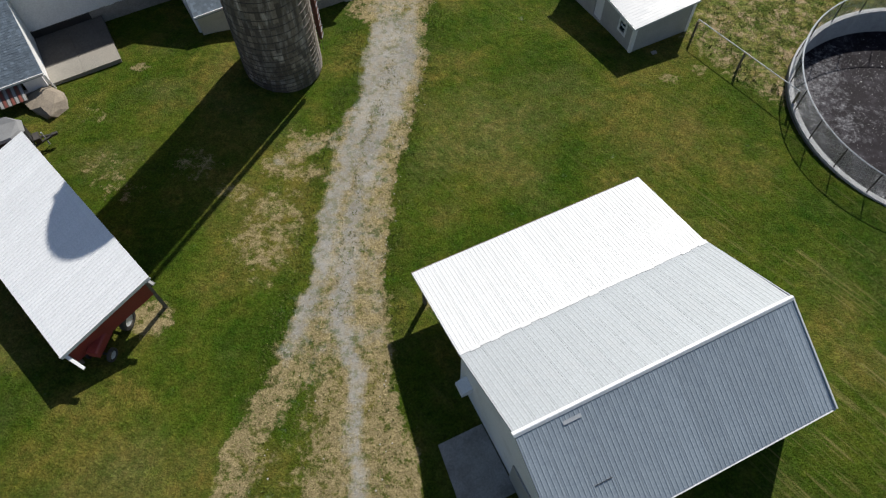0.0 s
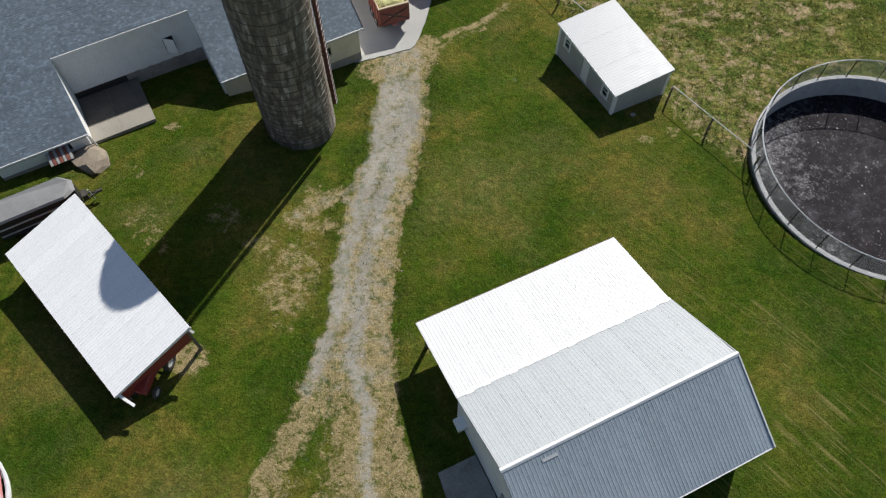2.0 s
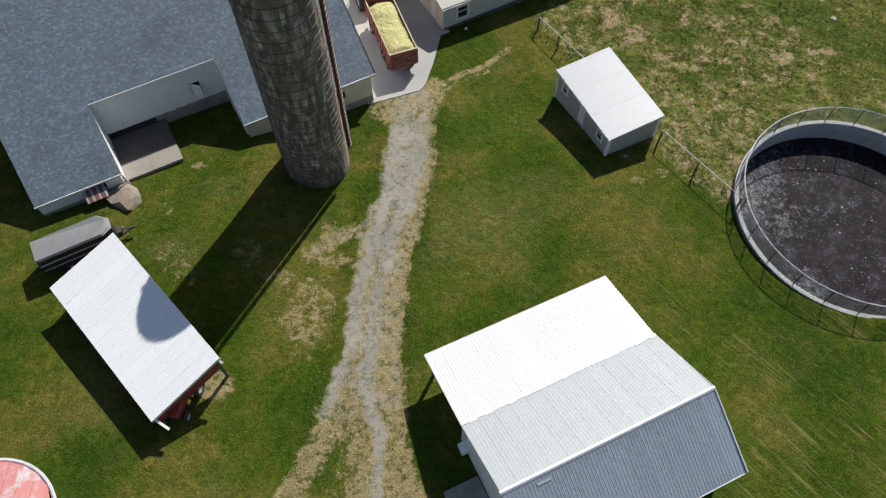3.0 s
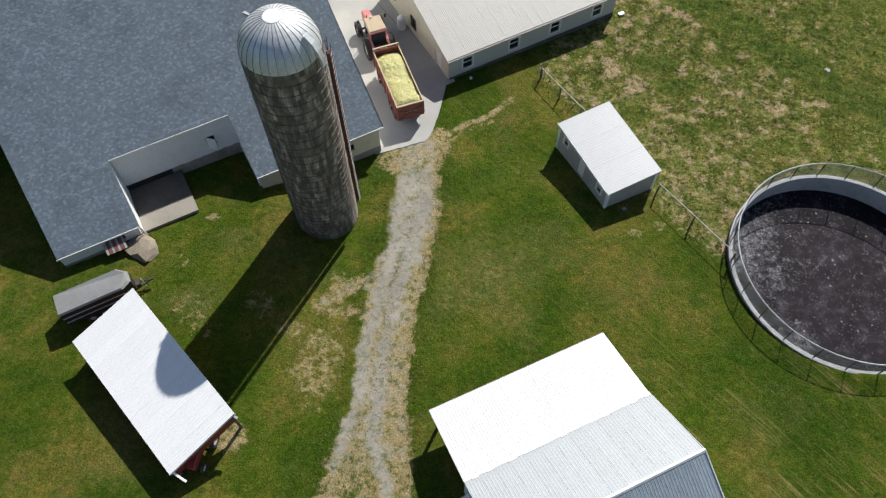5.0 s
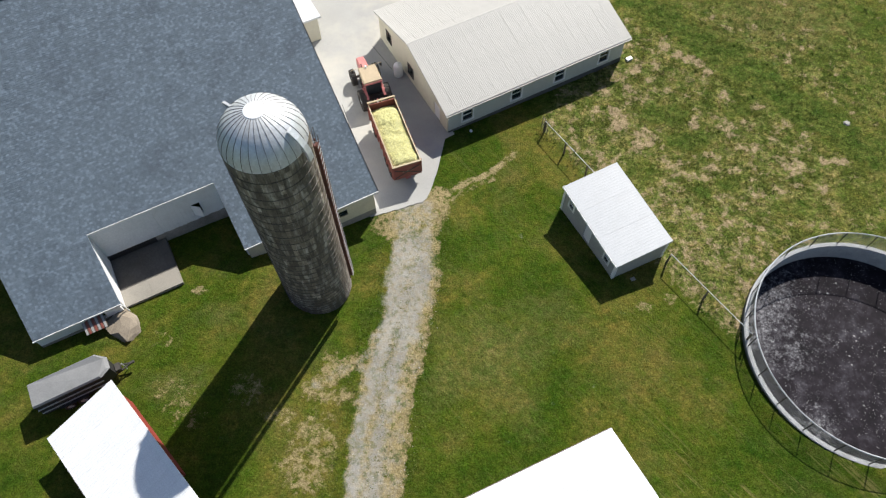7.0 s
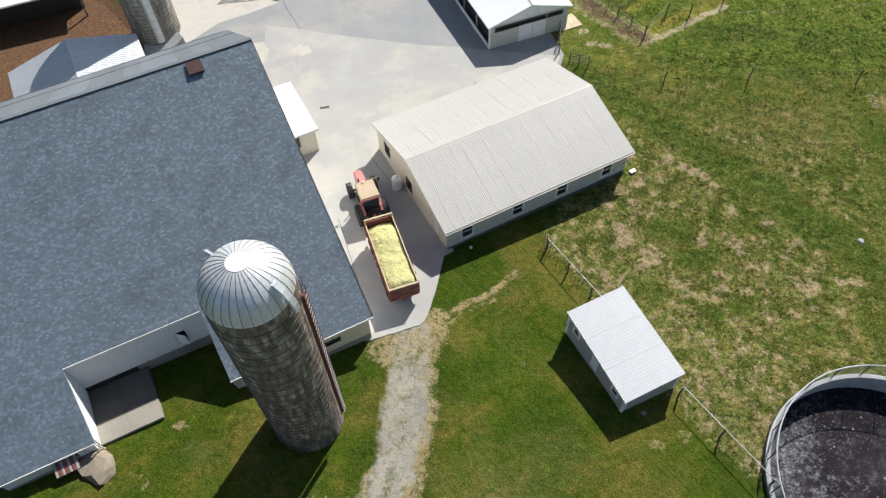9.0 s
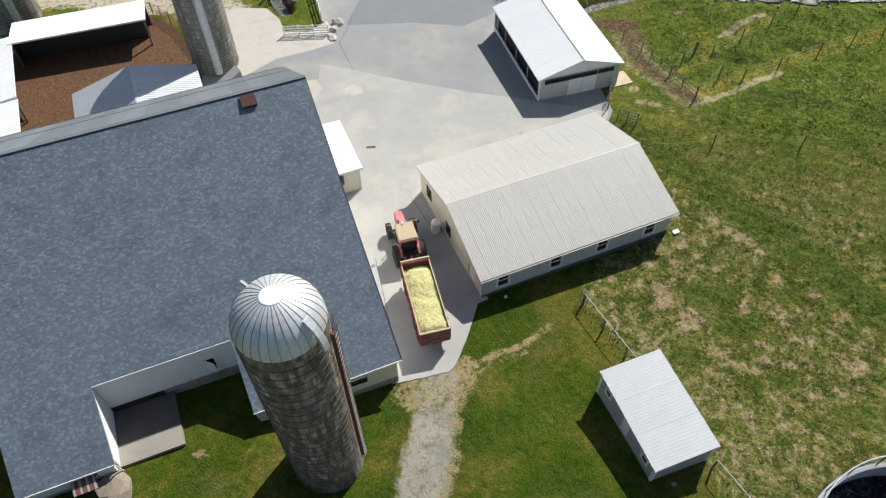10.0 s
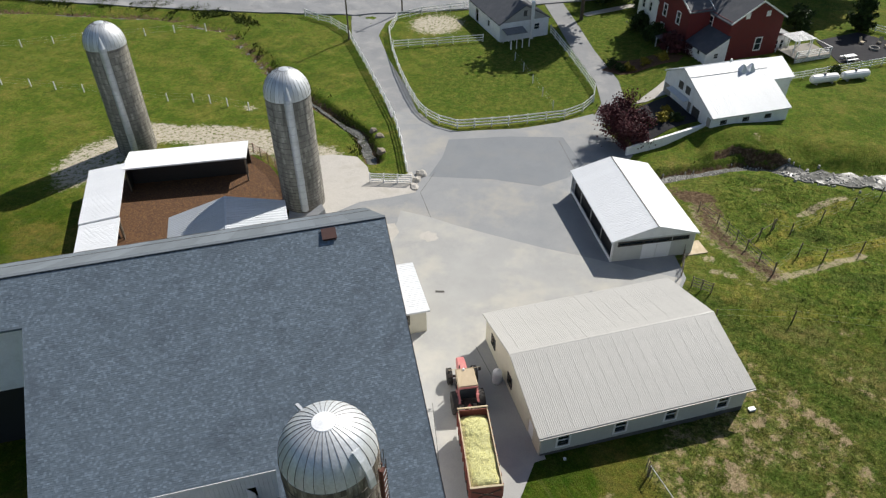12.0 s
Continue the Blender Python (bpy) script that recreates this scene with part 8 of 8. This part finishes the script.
# ---- trees and shrubs ----
def tree(x, y, tall, spread_r, leaf, label, seed, clear=0.25, leaves=2600, size=0.22, name="tree", trunk_r=None):
    r = random.Random(seed)
    ob = thing(name, at(x, y), label, "tree" if name == "tree" else "shrub")
    tr = trunk_r or tall * 0.014
    bark, tips = Build(), []
    top = Vector((r.uniform(-0.3, 0.3), r.uniform(-0.3, 0.3), tall * 0.72))
    bark.tube((0, 0, -0.2), top * 0.5, tr, tr * 0.72, 9)
    bark.tube(top * 0.5, top, tr * 0.72, tr * 0.3, 8)
    limbs = 13
    for i in range(limbs):
        t = clear + (0.98 - clear) * i / (limbs - 1)
        a = i * 2.4 + r.uniform(-0.4, 0.4)
        p = top * min(1, t)
        reach = spread_r * (1.0 - 0.55 * t) * r.uniform(0.75, 1.15)
        q = p + Vector((math.cos(a) * reach, math.sin(a) * reach, tall * r.uniform(0.10, 0.24)))
        bark.tube(p, q, tr * 0.3 * (1.2 - t), 0.02, 6)
        for k in range(5):
            f = r.uniform(0.35, 1.0)
            tips.append((p.lerp(q, f) + Vector((r.gauss(0, 1), r.gauss(0, 1), r.gauss(0, 0.7))) * spread_r * 0.18, spread_r * r.uniform(0.16, 0.34)))
    part("trunk", bark, "bark", ob)
    bd = Build()
    for i in range(leaves):
        c, s = tips[r.randrange(len(tips))]
        d = Vector((r.gauss(0, 1), r.gauss(0, 1), r.gauss(0, 0.8)))
        p = c + d * s * 0.55
        if p.z < tall * clear * 0.6:
            continue
        n = Vector((r.gauss(0, 1), r.gauss(0, 1), r.gauss(0.6, 1))).normalized()
        u = n.orthogonal().normalized() * size * r.uniform(0.6, 1.3)
        v = n.cross(u) * r.uniform(0.5, 0.8)
        bd.poly([p - u, p - u * 0.1 + v, p + u, p + u * 0.1 - v])
    part("crown", bd, leaf, ob, kind="stuff")
    return ob


tree(2.7, 92.6, 5.6, 3.5, "leaf_red", "round dark red-leaved ornamental tree at the yard edge", 4, 0.20, 13000, 0.14)
tree(-5.6, 133.2, 23.0, 7.0, "leaf_green", "tall dark green tree by the lane", 7, 0.42, 11000, 0.42)
tree(28.6, 133.0, 3.8, 2.0, "leaf_green", "dense dark green evergreen behind the house", 11, 0.03, 9000, 0.2)
tree(38.2, 134.5, 6.4, 1.7, "leaf_green", "dense dark green evergreen beside the patio", 12, 0.03, 9000, 0.24)
tree(36.0, 152.0, 20.0, 7.5, "leaf_green", "tall dark green tree behind the garden", 19, 0.3, 12000, 0.45)
tree(14.5, 138.0, 22.0, 7.5, "leaf_green", "tall dark green tree behind the farmhouse", 17, 0.34, 16000, 0.42)
for i, (x, y, h, w, lf, lb) in enumerate(((1.9, 114.2, 1.1, 0.9, "leaf_green", "low dark shrub in a mulched bed"), (3.2, 114.6, 1.0, 0.9, "leaf_gold", "round golden shrub in a mulched bed"),
                                          (5.4, 116.4, 1.0, 0.9, "leaf_gold", "round golden shrub in a mulched bed"), (7.8, 117.0, 1.1, 1.0, "leaf_gold", "round golden shrub in a mulched bed"),
                                          (0.6, 115.2, 1.2, 1.0, "leaf_green", "low dark shrub in a mulched bed"), (6.4, 96.5, 1.0, 0.9, "leaf_green", "leafy shrub above the white wall"),
                                          (7.9, 97.4, 1.1, 1.0, "leaf_gold", "yellow-green shrub above the white wall"), (9.4, 98.0, 1.0, 0.9, "leaf_green", "leafy shrub above the white wall"),
                                          (5.2, 94.6, 1.2, 1.1, "leaf_red", "dark red shrub above the white wall"), (8.4, 99.8, 0.9, 0.8, "leaf_gold", "yellow-green shrub above the white wall"),
                                          (11.5, 119.5, 2.0, 1.4, "leaf_red", "dark red shrub at the porch steps"), (9.0, 120.5, 2.4, 1.6, "leaf_green", "dark shrub at the farmhouse corner"),
                                          (31.5, 116.8, 1.6, 0.9, "leaf_green", "green shrub beside the deck"))):
    tree(x, y, h, w, lf, lb, 30 + i, 0.05, 750, 0.13, "shrub", 0.05)
tree(6.6, 124.6, 2.6, 2.0, "leaf_green", "broad dark shrub before the farmhouse", 51, 0.05, 3600, 0.2)
tree(4.4, 130.6, 3.0, 2.2, "leaf_green", "broad dark shrub beside the farmhouse", 52, 0.05, 3600, 0.2)
tree(8.6, 119.6, 3.2, 1.8, "leaf_red", "dark red shrub before the porch", 53, 0.05, 2500, 0.2)
tree(-1.8, 143.5, 6.5, 4.2, "leaf_green", "broad dark tree beside the walk", 54, 0.05, 6500, 0.3)
tree(4.6, 139.6, 3.0, 2.2, "leaf_green", "dark clipped shrub beside the walk", 55, 0.03, 3500, 0.22)
drape("mulch_bed", [(-0.8, 113.5), (2, 112.6), (6, 114.6), (10, 116.4), (11, 119), (6, 119), (1, 117.2)], "mud", "dark mulch bed on the lawn", 0.05)

# ---- round bin with a peeling painted lid, south of the red shed ----
rb = thing("round_bin", at(-23.2, 5.0, 0, gz(-23.2, 5.0) - 0.1), "low round bin with a peeling red and white lid", "bin")
part("wall", Build().lathe([(3.45, 0), (3.5, 0.55), (3.62, 0.58), (3.62, 0.5), (3.4, 0.45)], 48), "white_paint", rb)
for i in range(9):
    x0, x1 = -3.4 + 6.8 * i / 9, -3.4 + 6.8 * (i + 1) / 9 - 0.02
    ya, yb2 = math.sqrt(max(0, 3.42 ** 2 - x0 * x0)), math.sqrt(max(0, 3.42 ** 2 - x1 * x1))
    part("lid_board", Build().hexa([(x0, -ya, 0.5), (x1, -yb2, 0.5), (x1, yb2, 0.5), (x0, ya, 0.5)], [(x0, -ya, 0.6), (x1, -yb2, 0.6), (x1, yb2, 0.6), (x0, ya, 0.6)]), "peeling", rb)

# ---- boulders at the gate and by the stream ----
for i, (x, y, a, c, h) in enumerate(((-19.5, 77.8, 0.6, 0.5, 0.7), (-19.3, 79.2, 0.5, 0.7, 0.8), (-19.4, 76.4, 0.8, 0.5, 0.4), (-27.0, 87.0, 0.6, 0.5, 0.5), (-28.2, 88.2, 0.5, 0.5, 0.5), (-25.6, 83.4, 0.6, 0.6, 0.6))):
    boulder("boulder", x, y, a, c, h, 40 + i, "rough grey-brown boulder beside the stream and gate", "pale_dirt" if i < 3 else "stone")

# ---- loose stones on the drive ----
r = random.Random(61)
loose = Build()
for k in range(130):
    y = r.uniform(2, 36)
    cx = float(np.interp(y, [p[1] for p in DRIVE], [p[0] for p in DRIVE]))
    hw = float(np.interp(y, *zip(*DRIVE_HALF)))
    x = cx + (r.uniform(-hw, hw) if r.random() < 0.5 else hw + r.gauss(0.05, 0.22))
    s, z = r.uniform(0.02, 0.05) * (1.6 if r.random() < 0.05 else 1), gz(x, y)
    ring = [(x + s * math.cos(a) * r.uniform(0.7, 1.2), y + s * math.sin(a) * r.uniform(0.7, 1.2)) for a in (0, 1.3, 2.5, 3.8, 5.1)]
    loose.hexa([(*p, z - 0.02) for p in ring], [(x + (p[0] - x) * 0.6, y + (p[1] - y) * 0.6, z + s * 0.8) for p in ring])
solid("drive_stones", loose, "pale_dirt", Matrix.Identity(4), "loose pale stones along the gravel drive", "stones", kind="stuff")

# ---- stream ----
r = random.Random(20)
for nm, pts in STREAM.items():
    way, half_w = [], []
    for (ax, ay), (bx, by) in zip(pts, pts[1:]):
        n = max(1, round(math.hypot(bx - ax, by - ay) / 1.3))
        for k in range(n):
            x, y = ax + (bx - ax) * k / n, ay + (by - ay) * k / n
            way.append((x + r.uniform(-0.18, 0.18), y + r.uniform(-0.18, 0.18)))
            half_w.append(r.uniform(0.15, 0.32) if x < -33 else r.uniform(0.45, 0.7) if x < 22 else r.uniform(0.9, 2.0))
    drape("stream", ribbon(way, half_w), "water", "shallow stony stream with broken reflections", 0.14, 0.8, "water")
r = random.Random(21)
stones = Build()
for nm, pts in STREAM.items():
    for k in range(620 if nm == "east" else 70):
        i = r.randrange(len(pts) - 2)
        f = r.random()
        x = pts[i][0] + (pts[i + 1][0] - pts[i][0]) * f + r.gauss(0, 0.35)
        y = pts[i][1] + (pts[i + 1][1] - pts[i][1]) * f + r.gauss(0, 0.35 if x < 22 else 1.0)
        s, z = r.uniform(0.05, 0.15 if x < 22 else 0.24), gz(x, y)
        ring = [(x + s * math.cos(a) * r.uniform(0.7, 1.2), y + s * math.sin(a) * r.uniform(0.7, 1.2)) for a in (0, 1.05, 2.1, 3.14, 4.2, 5.2)]
        stones.hexa([(*p, z - 0.1) for p in ring], [(x + (p[0] - x) * 0.6, y + (p[1] - y) * 0.6, z + 0.14 + s * 0.5) for p in ring])
solid("stream_stones", stones, "stream_stone", Matrix.Identity(4), "loose pale stones along the stream", "stones", kind="stuff")

# ---- tall weeds along the stream banks ----
def bank_weeds(pts, count, wide, tall, seed):
    r = random.Random(seed)
    bd = Build()
    for k in range(count):
        i, q = r.randrange(len(pts) - 1), r.random()
        x = pts[i][0] + (pts[i + 1][0] - pts[i][0]) * q + r.gauss(0, wide)
        y = pts[i][1] + (pts[i + 1][1] - pts[i][1]) * q + r.gauss(0, wide * 0.6)
        if noise.noise(Vector((x * 0.25, y * 0.25, seed))) < -0.1:
            continue
        z = gz(x, y)
        for j in range(7):
            a = r.uniform(0, 6.283)
            d = Vector((math.cos(a), math.sin(a), 0)) * tall
            s = Vector((-d.y, d.x, 0)) * 0.25
            o = Vector((x, y, z - 0.05))
            bd.poly([o - s, o + s, o + d * r.uniform(0.3, 0.8) + Vector((0, 0, tall * r.uniform(0.6, 1.2)))])
    return solid("bank_weeds", bd, "clump", Matrix.Identity(4), "tall dark weeds along the stream bank", "weeds", kind="stuff")


bank_weeds([(-112, 119), (-96, 119.5), (-84, 122.5), (-74, 122.3), (-60, 119)], 3600, 2.0, 0.34, 3)
bank_weeds([(-27.5, 82.5), (-30.6, 88.4), (-39, 95.6), (-50.5, 104.4), (-62, 115.5)], 1500, 0.9, 0.26, 4)
# weeds here darken the cut bank in place of its overhang shadow
bank_weeds([(8, 87.2), (12, 89.6), (18.4, 92.8), (24, 92.6)], 260, 0.4, 0.2, 6)

# ---- rough grass tufts along edges, fences and in the pasture ----
r = random.Random(77)
tufts = Build()


def tuft(x, y, h, n):
    z = gz(x, y)
    for k in range(n):
        a = r.uniform(0, 6.283)
        d = Vector((math.cos(a), math.sin(a), 0))
        s = Vector((-d.y, d.x, 0)) * h * 0.22
        o = Vector((x, y, z - 0.02)) + d * r.uniform(0, 0.06)
        tufts.poly([o - s, o + s, o + d * h * r.uniform(0.35, 0.8) + Vector((0, 0, h * r.uniform(0.6, 1.0)))])


for k in range(900):
    y = r.uniform(4, 30)
    cx = float(np.interp(y, [p[1] for p in DRIVE], [p[0] for p in DRIVE]))
    if noise.noise(Vector((cx, y * 0.5, 4))) > -0.1:
        tuft(cx + r.gauss(0, 0.22), y, r.uniform(0.05, 0.12), 3)
for k in range(2600):
    y = r.uniform(0, 36)
    hw = float(np.interp(y, *zip(*DRIVE_HALF)))
    cx = float(np.interp(y, [p[1] for p in DRIVE], [p[0] for p in DRIVE]))
    tuft(cx + r.choice((-1, 1)) * (hw + r.gauss(0.35, 0.35)), y, r.uniform(0.06, 0.15), 3)


def turf(name, box, many, tall, material, label, seed, keep):
    """Many small leaning blades, five to a clump, wherever keep() says that they grow."""
    rs = np.random.RandomState(seed)
    x, y = rs.uniform(box[0], box[2], many), rs.uniform(box[1], box[3], many)
    patch = np.sin(1.3 * x + 0.7 * y + 1.1 * np.sin(0.8 * y)) * np.sin(1.1 * y - 0.9 * x + 1.3 * np.sin(0.6 * x)) + rs.uniform(-0.9, 0.9, many)
    u, v = (x + 0.84) * 0.8746 + (y - 43.14) * 0.4848, -(x + 0.84) * 0.4848 + (y - 43.14) * 0.8746
    ok = keep(x, y) & (patch > -0.25) & ~((u > -0.5) & (u < 17.6) & (v > -0.4) & (v < 13.3)) & (np.hypot(x - TX, y - TY) > TR + 0.3) & ~((x > 10.2) & (x < 15) & (y > 29.5) & (y < 38.6))
    x, y = np.repeat(x[ok], 5), np.repeat(y[ok], 5)
    n = len(x)
    x, y = x + rs.normal(0, 0.07, n), y + rs.normal(0, 0.07, n)
    z, a, h = land(x, y) - 0.02, rs.uniform(0, 6.283, n), rs.uniform(*tall, n)
    dx, dy, lean, up = np.cos(a), np.sin(a), rs.uniform(0.3, 0.8, n), rs.uniform(0.6, 1.0, n)
    w = 0.24 * h
    v3 = np.stack([np.stack([x + dy * w, y - dx * w, z], -1), np.stack([x - dy * w, y + dx * w, z], -1), np.stack([x + dx * h * lean, y + dy * h * lean, z + h * up], -1)], 1).reshape(-1, 3)
    me = bpy.data.meshes.new(name)
    me.from_pydata(v3.tolist(), [], np.arange(3 * n).reshape(-1, 3).tolist())
    me.materials.append(M[material])
    tagged(new(name, me), label, "grass" if "grass" in name else "weeds", kind="stuff")


def in_pasture(x, y):
    return side_of(x, y, FENCE_EAST) & (y < 44) | (y >= 44)


turf("pasture_grass", (9, 28, 42, 66), 9000, (0.06, 0.14), "blade", "rough olive and straw pasture grass", 12, in_pasture)
turf("weed_clumps", (9, 28, 42, 66), 9000, (0.07, 0.16), "clump", "dark green weed clumps in the pasture", 13, in_pasture)
turf("meadow_weeds", (14, 63, 44, 91), 13000, (0.07, 0.16), "clump", "dark green hummocky weeds in the fenced pasture", 14, lambda x, y: (line_gap(x, y, COWPATH) > 0.6) & (line_gap(x, y, MUDPATH) > 1.6) & (line_gap(x, y, STREAM["east"]) > 3.2) & ((y > 69.5) | (x > 20)))
for k in range(160):
    i, q = r.randrange(len(FENCE_EAST) - 1), r.random()
    (xa, ya), (xb, yb) = FENCE_EAST[i], FENCE_EAST[i + 1]
    x, y = xa + (xb - xa) * q + r.gauss(0, 0.35), ya + (yb - ya) * q + r.gauss(0, 0.35)
    if not (10.2 < x < 15.2 and 29.3 < y < 38.8) and math.hypot(x - TX, y - TY) > TR + 0.2:
        tuft(x, y, r.uniform(0.1, 0.25), 3)
solid("grass_tufts", tufts, "blade", Matrix.Identity(4), "rough green and straw grass tufts", "grass", kind="stuff")
